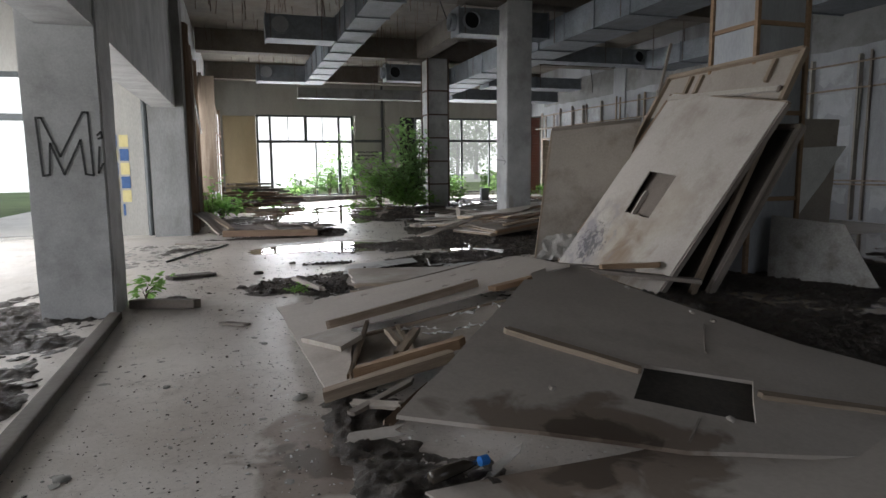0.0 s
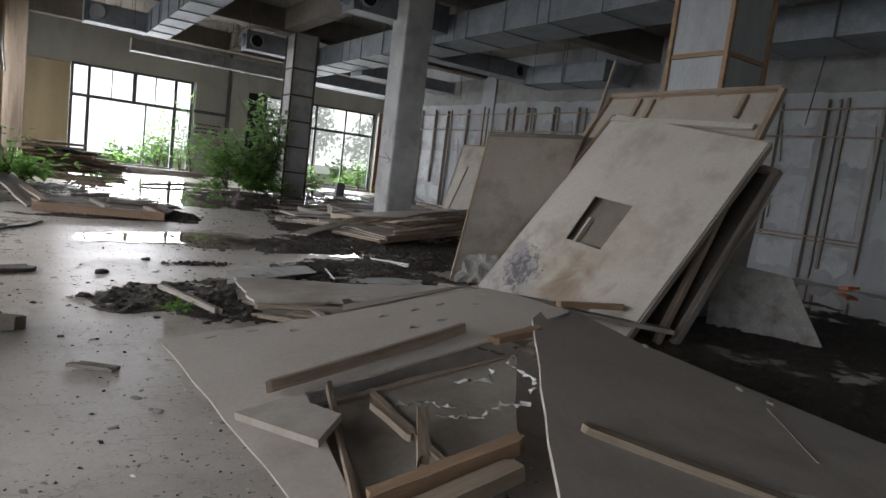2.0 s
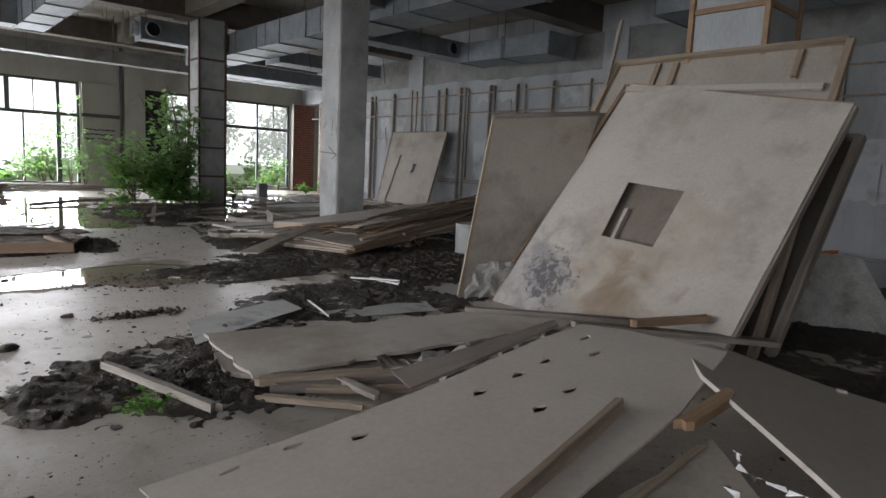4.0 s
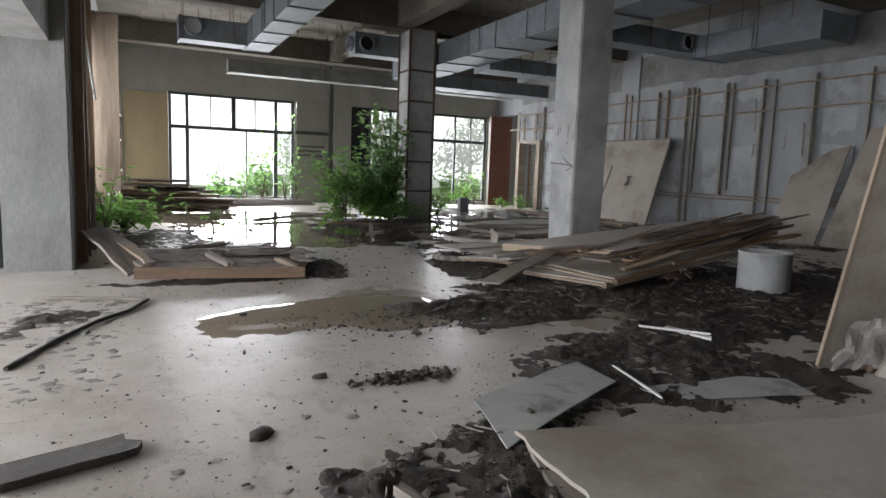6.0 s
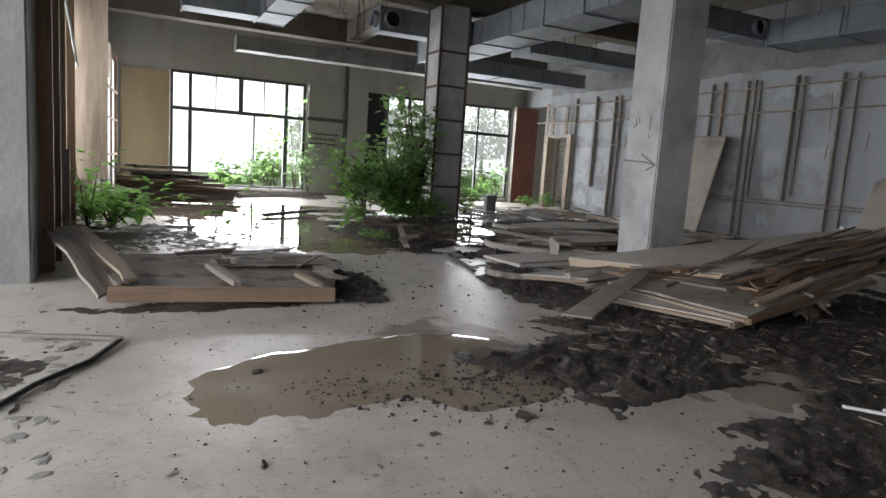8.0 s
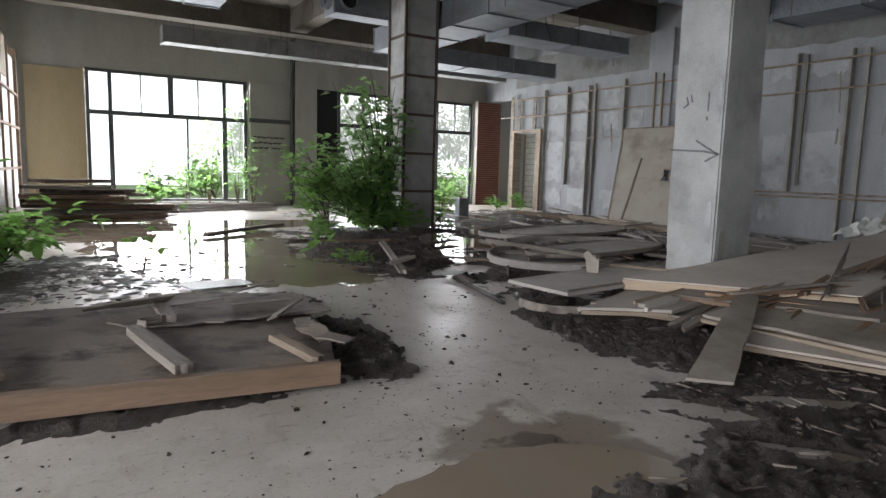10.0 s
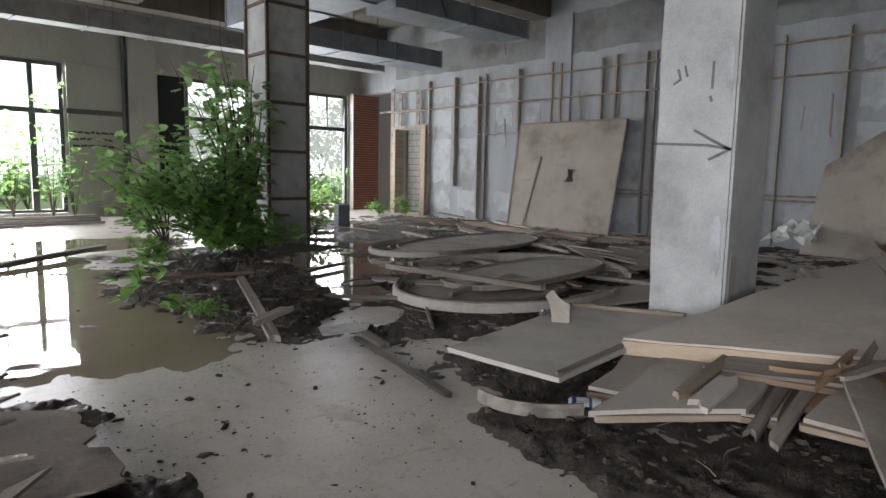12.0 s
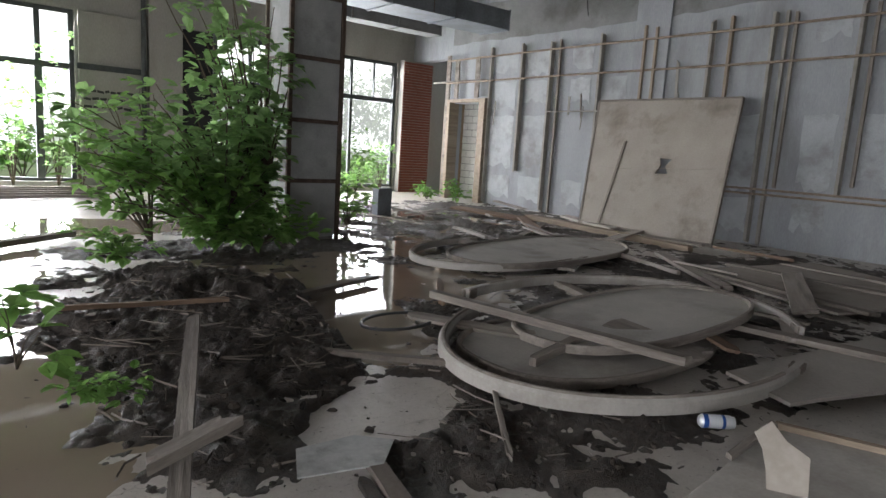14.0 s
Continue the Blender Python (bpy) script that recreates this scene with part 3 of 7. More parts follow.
clad_column(6.35, 17.4, 0.36, 0, 4.9, (0.75, 1.52, 2.3, 3.07, 3.85), M_CONC, M_RUST, "column clad in grey panels with rusty steel rails")
clad_column(5.88, 2.7, 0.36, 0, 4.9, (0.9, 1.9, 2.9, 3.9), M_WALLR, M_WOODO, "column clad in white panels framed with orange timber")


# ---------- windows ----------
def window(name, x0, x1, z0, z1, y, mid, upper, lower, label):
    ob = base(name, pose(0, y, 0), label, "window", kind="structure")
    t = 0.05
    for nm, b in (("window_frame", (x0, x0 + 0.09, z0, z1)), ("window_frame", (x1 - 0.09, x1, z0, z1)), ("window_frame", (x0 + 0.09, x1 - 0.09, z1 - 0.08, z1)),
                  ("window_frame", (x0 + 0.09, x1 - 0.09, z0, z0 + 0.07)), ("transom", (x0 + 0.09, x1 - 0.09, mid - 0.06, mid + 0.06))):
        part(nm, box(b[0], b[1], -t, t, b[2], b[3], 0.006), M_DARK, ob)
    for x, w in upper:
        part("mullion", box(x - w, x + w, -t + 0.01, t - 0.01, mid + 0.06, z1 - 0.08, 0.004), M_DARK, ob)
    for x, w in lower:
        part("mullion", box(x - w, x + w, -t + 0.01, t - 0.01, z0 + 0.07, mid - 0.06, 0.004), M_DARK, ob)
    return ob


window("window_1", 0.67, 4.79, 0.13, 3.59, FY + 0.08, 2.47, ((1.24, 0.05), (1.98, 0.015), (2.73, 0.07), (3.45, 0.015), (4.16, 0.05)),
       ((1.24, 0.06), (3.15, 0.03), (4.16, 0.07)), "wide dark metal window with all panes missing")
window("window_2", 7.62, 12.71, 0.13, 3.57, FY + 0.08, 2.53, ((8.5, 0.04), (9.9, 0.05), (11.29, 0.03), (12.0, 0.015)), ((8.5, 0.04), (9.9, 0.05), (11.29, 0.04)),
       "wide dark metal window looking onto trees")
# black sheet fills the opening's end as the shade of a recess
thing("shutter_post", box(6.93, 7.6, FY + 0.02, FY + 0.12, 0.13, 3.57, 0.01), M_BLACK, label="black sheet standing for the dark recess beside the window", category="door leaf", kind="structure")
thing("wall_pilaster", box(6.18, 6.86, FY - 0.16, FY - 0.002, 0, CEIL - 0.02, 0.015), M_PLAST, label="plastered pilaster between the windows", category="pilaster", kind="structure")
thing("wall_panel", box(4.86, 6.1, FY - 0.05, FY - 0.003, 0.02, 3.6, 0.01), M_PLAST, label="grey rendered infill panel beside the window", category="wall panel", kind="structure")
thing("trim", box(4.82, 6.15, FY - 0.09, FY - 0.053, 2.44, 2.56, 0.006), M_DARK, label="dark metal rail across the infill panel", category="rail", kind="structure")
thing("down_pipe", tube([(6.08, FY - 0.12, 0), (6.08, FY - 0.12, 4.9)], 0.05, 10), M_DARK, label="dark vertical drain pipe on the end wall", category="pipe", kind="structure")
thing("plywood_panel", box(-0.66, 0.64, FY - 0.08, FY - 0.004, 0.0, 3.52, 0.008), M_TAN, label="tan plywood sheet covering the wall beside the window", category="panel", kind="structure")


def brick_pier():
    ob = base("brick_pier", pose(0, 0, 0), "red brick pier in the far corner", "brick pier", kind="structure")
    part("mortar", box(12.79, 13.84, FY - 0.2, FY - 0.002, 0, 3.66), M_PLAST, ob)
    bm = bmesh.new()
    add_box(bm, 0, 0.235, 0, 0.03, 0, 0.062)
    full = mesh_of("brick", bm, M_BRICK)
    bm = bmesh.new()
    add_box(bm, 0, 0.11, 0, 0.03, 0, 0.062)
    half = mesh_of("brick", bm, M_BRICK)
    for r in range(48):
        x = 12.79
        row = [full] * 4 if r % 2 else [half] + [full] * 3 + [half]
        for me in row:
            b = new("brick", me)
            b.parent = ob
            b.location = (x + 0.006, FY - 0.225 + 0.004 * ((r * 7 + int(x * 40)) % 3), r * 0.0755 + 0.01)
            x += 0.25 if me is full else 0.125


# ---------- ducts ----------
def duct(points, w, h, label, seams=1.2, skin=None):
    """A sheet-metal duct of w x h along a line of points, with flanges as parts."""
    skin = skin or M_STEEL
    ob = base("air_duct", pose(*points[0]), label, "air duct", kind="")
    o = Vector(points[0])
    for a, b in zip(points, points[1:]):
        a, b = Vector(a), Vector(b)
        L = (b - a).length
        M = Matrix.Translation(a - o) @ along((0, 0, 0), b - a)
        run = part("duct_run", box(0, L, -w / 2, w / 2, -h / 2, h / 2, 0.006), skin, ob, m=M)
        n = max(1, int(L / seams))
        for k in range(n + 1):
            x = min(max(L * k / n, 0.02), L - 0.02)
            bm = bmesh.new()
            e = 0.022
            for bx in ((-w / 2 - e, w / 2 + e, h / 2, h / 2 + e), (-w / 2 - e, w / 2 + e, -h / 2 - e, -h / 2), (-w / 2 - e, -w / 2, -h / 2, h / 2), (w / 2, w / 2 + e, -h / 2, h / 2)):
                add_box(bm, x - 0.015, x + 0.015, *bx)
            part("flange", bm, skin, run)
        for k in range(max(2, int(L / 3) + 1)):
            q = a + (b - a) * ((k + 0.3) / (int(L / 3) + 1.4)) - o
            for sd in (-1, 1):
                across = Vector((-(b - a).y, (b - a).x, 0)).normalized() * sd * (w / 2 + 0.03)
                part("hanger", tube([q + across + Vector((0, 0, -h / 2)), Vector((q.x + across.x, q.y + across.y, CEIL - o.z))], 0.008, 4), M_RUST, ob)
    return ob


def vent(ob, at, turn, r=0.17, open_=True):
    """A round outlet collar on the side of a duct."""
    bm = bmesh.new()
    n, rings = 20, []
    for x, rr in ((0, r), (0.12, r), (0.125, r - 0.012), (0.02, r - 0.014)):
        rings.append([bm.verts.new((x, rr * math.cos(2 * math.pi * k / n), rr * math.sin(2 * math.pi * k / n))) for k in range(n)])
    for a, b in zip(rings, rings[1:]):
        for k in range(n):
            bm.faces.new((a[k], a[(k + 1) % n], b[(k + 1) % n], b[k]))
    M = pose(*(Vector(at) - ob.matrix_basis.translation), 0, 0, turn)
    c = part("collar", bm, M_STEEL, ob, m=M, smooth=True)
    bm = bmesh.new()
    bmesh.ops.create_circle(bm, cap_ends=True, radius=r - 0.013, segments=n, matrix=pose(0.1 if not open_ else 0.03, 0, 0, 0, 90, 0))
    part("outlet", bm, M_BLACK if open_ else M_WALLR, c)


DL = "galvanised sheet-metal air duct hanging under the ceiling"
duct([(2.35, -6.5, 4.32), (2.35, 18.1, 4.32)], 0.6, 0.55, DL)
for y in (10.95, 17.8):
    b = duct([(2.05, y, 4.3), (0.55, y, 4.3)], 0.6, 0.5, "galvanised branch duct with a round capped outlet")
    vent(b, (0.85, y - 0.3, 4.32), -90, 0.19, False)
duct([(7.3, -6.8, 4.33), (7.3, 20.3, 4.33)], 1.0, 0.55, "galvanised main air duct beside the columns")
for x, y in ((4.6, 10.2), (4.75, 18.0)):
    b = duct([(6.8, y, 4.5), (x, y, 4.5)], 0.5, 0.55, "galvanised branch duct with an open round outlet")
    vent(b, (x, y, 4.5), 180, 0.19)
    vent(b, (x + 0.3, y - 0.25, 4.5), -90, 0.19)
duct([(2.3, 23.0, 4.33), (12.7, 23.0, 4.33)], 0.5, 0.4, "dusty galvanised cross duct in front of the end wall", 1.2, M_DULL)
duct([(10.6, -6.8, 4.45), (10.6, 6.2, 4.45)], 1.2, 0.55, "wide galvanised air duct near the side wall")
d = duct([(7.8, 13.3, 4.5), (12.2, 13.3, 4.5)], 0.6, 0.45, "galvanised branch duct towards the side wall")
vent(d, (11.3, 13.0, 4.5), -90, 0.17)
duct([(12.0, 12.9, 4.4), (12.0, 9.8, 4.35)], 1.0, 0.5, "galvanised hood duct near the side wall")
duct([(7.8, 16.5, 4.1), (11.2, 16.5, 4.1)], 0.8, 0.35, "galvanised branch duct hanging low")
duct([(7.8, 20.3, 4.1), (12.3, 20.3, 4.1)], 0.9, 0.4, "galvanised branch duct near the end wall")


# ---------- right wall battens ----------
def battens():
    for z in (2.99, 3.56):
        thing("wall_rail", tube([(13.10, 22.9, z), (13.11, 19, z + 0.012), (13.09, 15, z - 0.01), (13.11, 10, z + 0.015), (13.1, 5, z - 0.01), (13.1, 1.0, z)], 0.022, 6), M_WOOD, label="grey-brown timber rail along the side wall", category="rail", group="wall rails", kind="structure")
    thing("wall_rail", tube([(13.10, 19.3, 2.24), (13.11, 17.9, 2.24)], 0.018, 6), M_STUD, label="short timber rail on the side wall", category="rail", group="wall rails", kind="structure")
    for z in (0.86, 0.94):
        thing("wall_pipe", tube([(13.12, 15.4, z), (13.12, 4.0, z - 0.02)], 0.02, 6), M_WOOD, label="thin rust-brown pipe along the side wall", category="pipe", group="wall pipes", kind="structure")
    full = ((21.3, 0.10, 0.05), (20.24, 0.13, 0.9), (19.35, 0.13, 0.05), (19.12, 0.05, 0.05), (18.0, 0.12, 0.05), (15.64, 0.12, 2.3), (14.58, 0.14, 0.05), (14.39, 0.06, 0.05), (14.25, 0.04, 1.0), (13.3, 0.14, 0.9),
            (13.12, 0.04, 1.1), (12.24, 0.14, 0.05), (11.95, 0.06, 0.05), (10.95, 0.14, 0.9), (9.75, 0.11, 0.05), (8.6, 0.12, 0.4), (7.35, 0.15, 0.05), (7.1, 0.05, 0.05), (6.05, 0.15, 0.9), (5.07, 0.17, 0.05), (4.85, 0.07, 0.05), (4.7, 0.05, 0.3),
            (4.0, 0.11, 0.3), (2.8, 0.14, 0.05), (1.6, 0.12, 0.3))
    for k, (y, w, z0) in enumerate(full):
        thing("wall_stud", plank(3.75 - z0, w, 0.05, k, 0.0, 0.05, 10), M_STUD if w > 0.055 else M_WOODG, along((13.2, y, z0), (13.2, y, 3.75), 90), "ragged grey stud strip standing on the side wall", "stud", group="wall studs", kind="structure")
    rng = random.Random(57)
    for k in range(20):
        y = rng.uniform(3.0, 21.2)
        thing("wall_strip", plank(rng.uniform(0.25, 1.1), rng.choice((0.02, 0.03, 0.05)), 0.02, 640 + k, 0.01, 0.04, 5), rng.choice((M_WOODG, M_STUD, M_STUD)),
              along((13.18, y, 1.0 + 1.6 * rng.random()), (13.18, y + rng.uniform(-0.25, 0.25), 4.2), 90), "torn timber strip left hanging on the side wall", "strip", group="wall strips", kind="structure")
    for y0, y1 in ((8.75, 9.45), (16.5, 17.25)):
        thing("wall_pilaster", box(RX - 0.045, RX - 0.002, y0, y1, 0, 4.88, 0.01), M_WALLR, label="shallow concrete pilaster of the side wall", category="pilaster", kind="structure")
    for k, y in enumerate((17.0, 16.75, 15.3)):
        thing("wall_stud", plank(1.4, 0.07, 0.05, 60 + k, 0.0, 0.04), M_WOOD, along((13.2, y, 2.4), (13.2, y, 3.8), 90), "short timber stud high on the side wall", "stud", group="wall studs", kind="structure")


battens()


def wall_remains():
    """Raw concrete above the lining with shade put in its colour, and whitewash patches left between the studs."""
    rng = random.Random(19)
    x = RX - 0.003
    # darker than the wall below: dim light near the ceiling is coloured in
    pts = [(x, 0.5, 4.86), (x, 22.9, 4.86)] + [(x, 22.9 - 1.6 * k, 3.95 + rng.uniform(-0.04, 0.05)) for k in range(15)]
    ob, _ = lay("wall_render", pts, M_RAW, "raw grey concrete strip above the old wall lining, darkened as shade", "wall render", 0.005, (), 0.0, 0.03, 2, (-1, 0, 0))
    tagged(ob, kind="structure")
    k = 0
    for y0, y1 in ((19.4, 20.2), (18.2, 18.85), (17.3, 18.0), (14.6, 15.6), (13.4, 14.0), (12.25, 13.2), (11.0, 11.8), (9.95, 10.8), (8.7, 9.7), (7.5, 8.5), (6.3, 7.0), (5.2, 6.1), (4.1, 4.8), (2.95, 3.9), (20.4, 21.4)):
        for z0, z1 in ((0.2, 0.8), (0.95, 2.2), (2.3, 2.98), (3.08, 3.6)):
            if rng.random() < 0.28:
                continue
            k += 1
            j = lambda s: rng.uniform(-s, s)
            x = RX - 0.003
            lo = z0 + rng.uniform(0, 0.25)
            p = [(x, y0 + 0.05 + (y1 - y0 - 0.1) * i / 6, lo + j(0.1)) for i in range(7)] + [(x, y1 - 0.05 + j(0.03), lo + (z1 - lo) * f) for f in (0.35, 0.65)]
            p += [(x, y1 - 0.05 - (y1 - y0 - 0.1) * i / 4, z1 - 0.03 + j(0.03)) for i in range(5)] + [(x, y0 + 0.05 + j(0.03), lo + (z1 - lo) * f) for f in (0.7, 0.3)]
            ob, _ = lay("whitewash_patch", p, M_OLDW, "flaking whitewash patch left between the wall studs", "plaster patch", 0.005, (), 0.0, 0.03, 700 + k, (-1, 0, 0))
            tagged(ob, group="whitewash patches", kind="structure")


def column_flakes():
    """Thin paint skins left on the column with the spray marks."""
    rng = random.Random(23)
    for k, (face, u0, u1, z0, z1) in enumerate((("w", 9.54, 9.64, 0.45, 1.05), ("s", 5.62, 5.75, 0.2, 0.75), ("w", 9.54, 9.6, 1.7, 2.2))):
        p = []
        for i in range(12):
            a = 6.283 * i / 12
            u, z = (u0 + u1) / 2 + (u1 - u0) / 2 * math.cos(a) * rng.uniform(0.6, 1), (z0 + z1) / 2 + (z1 - z0) / 2 * math.sin(a) * rng.uniform(0.6, 1)
            p.append((5.577, u, z) if face == "w" else (u, 9.507, z))
        ob, _ = lay("plaster_patch", p, M_OLDW if k % 2 == 0 else M_PLAST, "flaked plaster skin on the grey column", "plaster patch", 0.004, (), 0.0, 0.012, 760 + k, (-1, 0, 0) if face == "w" else (0, -1, 0))
        tagged(ob, group="column plaster", kind="structure")


# doorway in the side wall and the lattice over it
def doorway():
    ob = base("door_1", pose(13.2, 21.5, 0), "timber door frame standing in the side wall opening", "door frame", kind="structure")
    for y0, y1, z0, z1 in ((-0.16, 0.06, 0, 2.5), (1.2, 1.32, 0, 2.5), (-0.16, 1.32, 2.5, 2.58)):
        part("frame_board", box(-0.12, 0.2, y0, y1, z0, z1, 0.005), M_WOOD, ob)
    for y0, y1, z0, z1 in ((0.15, 0.3, 2.6, 3.6), (0.95, 1.1, 2.6, 3.55), (-0.1, 2.0, 3.0, 3.05), (1.3, 1.45, 0, 3.7)):
        part("lattice_board", box(-0.09, -0.05, y0, y1, z0, z1, 0.004), M_WOODG, ob)
    part("side_panel", box(-0.06, 0.6, 1.45, 1.5, 0, 2.5, 0.004), M_WOODO, ob)


doorway()


# ---------- big boards
def ring_points(cx, cy, rx, ry, turn, a0, a1, n, z=0.05, dz=0.0, power=1.0):
    c, s = math.cos(radians(turn)), math.sin(radians(turn))
    out = []
    for k in range(n + 1):
        a = radians(a0 + (a1 - a0) * k / n)
        u, v = rx * math.copysign(abs(math.cos(a)) ** power, math.cos(a)), ry * math.copysign(abs(math.sin(a)) ** power, math.sin(a))
        out.append((cx + u * c - v * s, cy + u * s + v * c, z + dz * k / n))
    return out


def bent_band(pts, w, h):
    """A rectangular band swept along points."""
    bm = bmesh.new()
    P = [Vector(p) for p in pts]
    rings = []
    for i, p in enumerate(P):
        d = P[min(i + 1, len(P) - 1)] - P[max(i - 1, 0)]
        nrm = Vector((-d.y, d.x, 0)).normalized()
        rings.append([bm.verts.new(p + nrm * a * w / 2 + Vector((0, 0, b * h / 2))) for a, b in ((-1, -0.8), (1, -0.8), (1, 0.6), (0.6, 1), (-0.6, 1), (-1, 0.6))])
    for a, b in zip(rings, rings[1:]):
        for k in range(6):
            bm.faces.new((a[k], a[(k + 1) % 6], b[(k + 1) % 6], b[k]))
    bm.faces.new(rings[0][::-1])
    bm.faces.new(rings[-1])
    bmesh.ops.recalc_face_normals(bm, faces=bm.faces)
    return bm


def lay(name, pts, mat, label, category, thick=0.012, holes=(), warp=0.0, ragged=0.0, seed=0, up=(0, 0, 1), step=0.25):
    """A board through corner points in space: the first edge gives x."""
    P = [Vector(p) for p in pts]
    n = Vector((0, 0, 0))
    for i in range(len(P)):
        n += (P[i] - P[0]).cross(P[(i + 1) % len(P)] - P[0])
    n.normalize()
    if n.dot(Vector(up)) < 0:
        n = -n
    x = (P[1] - P[0]).normalized()
    x = (x - n * x.dot(n)).normalized()
    y = n.cross(x)
    M = Matrix.Translation(P[0]) @ Matrix((x, y, n)).transposed().to_4x4()
    inv = M.inverted()
    flat = [tuple((inv @ p)[:2]) for p in P]
    hl = [[tuple((inv @ Vector(p))[:2]) for p in h] for h in holes]
    ob = base(name, M, label, category)
    part("sheet", sheet(flat, hl, thick, warp, seed, ragged, step), mat, ob)
    return ob, inv


def strip(ob, inv, a, b, w, t, mat, name="batten", lift=0.0, seed=0, label=""):
    """A batten on a board between two points in space."""
    A, B = inv @ Vector(a), inv @ Vector(b)
    A.z, B.z = lift, lift
    part(name, plank((B - A).length, w, t, seed, 0.0, 0.015), mat, ob, label, m=along(A, B))


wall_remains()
column_flakes()
slab, si = lay("fallen_partition", [(2.12, 1.04, 0.42), (0.465, -1.06, 0.175), (1.62, -1.49, 0.01), (2.9, -1.75, -0.02), (3.9, -1.2, -0.02), (3.32, -0.46, 0.03), (2.8, 0.75, 0.3), (2.72, 1.28, 0.45), (2.5, 1.32, 0.46)],
               M_SLAB, "large brown hardboard partition panel fallen and tilted, with a square hole", "wall panel", 0.02,
               [[(2.0, -0.67, 0.18), (2.51, -0.93, 0.1), (2.15, -1.33, 0.07), (1.67, -1.04, 0.14)]], 0.02, 0.006, 1)
slab.children[0].data.materials[0] = water_stained(M_SLAB, "stained_slab_board", si @ Vector((1.25, -1.36, 0.05)), 0.85)
lay("fallen_board", [(0.52, -1.33, 0.012), (0.9, -2.2, 0.012), (4.2, -2.2, 0.012), (3.6, -1.0, 0.012), (2.0, -1.25, 0.012), (1.2, -1.3, 0.012)], water_stained(M_SLAB, "stained_floor_board", (0.3, 0.7, 0), 0.9), "brown water-stained board lying flat under the slab", "board", 0.012, (), 0.0, 0.012, 1310)
strip(slab, si, (1.37, -0.16, 0.29), (1.9, -0.76, 0.175), 0.06, 0.04, M_WOOD, lift=0.025, seed=2)
strip(slab, si, (2.4, -1.1, 0.085), (3.3, -1.48, -0.03), 0.06, 0.04, M_WOOD, lift=0.025, seed=3)
for a, b in (((2.86, -0.1, 0.1), (2.5, -0.55, 0.1)), ((1.88, -1.26, 0.08), (1.68, -1.43, 0.04))):
    strip(slab, si, a, b, 0.012, 0.006, M_PANELD, "joint_tape", 0.022, 4)
for k, (x, y) in enumerate(((2.78, 0.7), (2.95, 0.12), (2.99, -0.06), (2.05, -1.3), (1.3, -0.9))):
    q = si @ Vector((x, y, 0.2))
    bm = bmesh.new()
    bmesh.ops.create_icosphere(bm, subdivisions=2, radius=1)
    for v in bm.verts:
        f = 1 + 0.5 * noise.noise(v.co * 2.1 + Vector((k * 3.0, 0, 0)))
        v.co = Vector((q.x + v.co.x * 0.03 * f, q.y + v.co.y * 0.022 * f, 0.02 + v.co.z * 0.012 * f))
    part("glue_lump", bm, M_PANEL, slab, "pale lump of old glue", smooth=True)
# near-black sheet laid under the hole as its shade
part("backing", sheet([tuple((si @ Vector(p))[:2]) for p in ((2.0, -0.58, 0.18), (2.6, -0.91, 0.09), (2.16, -1.42, 0.06), (1.58, -1.04, 0.15))], (), 0.004), M_SHADE, slab, "dark sheet put in for the shade seen through the hole", m=pose(0, 0, -0.02))

wb_holes = []
for k, c in enumerate(((0.42, 2.0, 0.11), (0.66, 1.97, 0.15), (0.88, 1.83, 0.19), (1.44, 1.71, 0.28), (1.67, 1.69, 0.32), (1.86, 1.68, 0.355), (2.2, 1.7, 0.42), (2.07, 1.55, 0.39), (1.70, 1.42, 0.33), (1.5, 1.42, 0.3))):
    wb_holes.append([(c[0] + 0.04 * math.cos(q) * (1 + 0.3 * math.sin(3 * q + k)), c[1] + 0.02 * math.sin(q) * (1 + 0.3 * math.cos(2 * q + k)), c[2]) for q in [6.283 * i / 9 for i in range(9)]])
white_board, wi = lay("fallen_partition", [(0.142, 2.151, 0.062), (0.3, -0.1, 0.03), (0.45, -0.05, 0.06), (0.62, 0.95, 0.12), (1.85, 0.98, 0.335), (2.5, 1.1, 0.457), (2.42, 1.6, 0.455), (2.34, 1.83, 0.45), (1.2, 1.95, 0.243)],
                      M_SLAB, "pale hardboard partition panel with punched holes lying torn on the floor", "wall panel", 0.012, wb_holes, 0.015, 0.01, 5)
part("underside", sheet([tuple((wi @ Vector(p))[:2]) for p in ((0.3, 2.05, 0.08), (0.6, 1.05, 0.12), (2.4, 1.15, 0.44), (2.3, 1.8, 0.44))], (), 0.004), M_WOODB, white_board, "brown honeycomb core seen through the holes", m=pose(0, 0, -0.03))
torn, tbi = lay("torn_backing", [(0.55, 0.92, 0.045), (0.36, -0.02, 0.035), (1.12, -0.06, 0.14), (1.88, 0.86, 0.28), (1.2, 0.95, 0.19)], M_PANELD, "brown backing sheet inside the torn partition panel", "board", 0.01, (), 0.02, 0.02, 6)
for a, b in (((0.5, 0.9, 0.06), (0.38, 0.0, 0.05)), ((0.62, 0.88, 0.07), (1.8, 0.86, 0.27)), ((0.95, 0.9, 0.12), (0.9, 0.0, 0.1))):
    strip(torn, tbi, a, b, 0.03, 0.02, M_WOOD, "frame_strip", 0.018, int(b[0] * 30))
lay("board_offcut", [(0.24, 0.8, 0.1), (0.5, 0.82, 0.14), (0.62, 0.52, 0.16), (0.45, 0.36, 0.13)], M_PANEL, "rotten pale fibreboard piece lying on the torn panel", "board", 0.035, (), 0.02, 0.02, 1300)
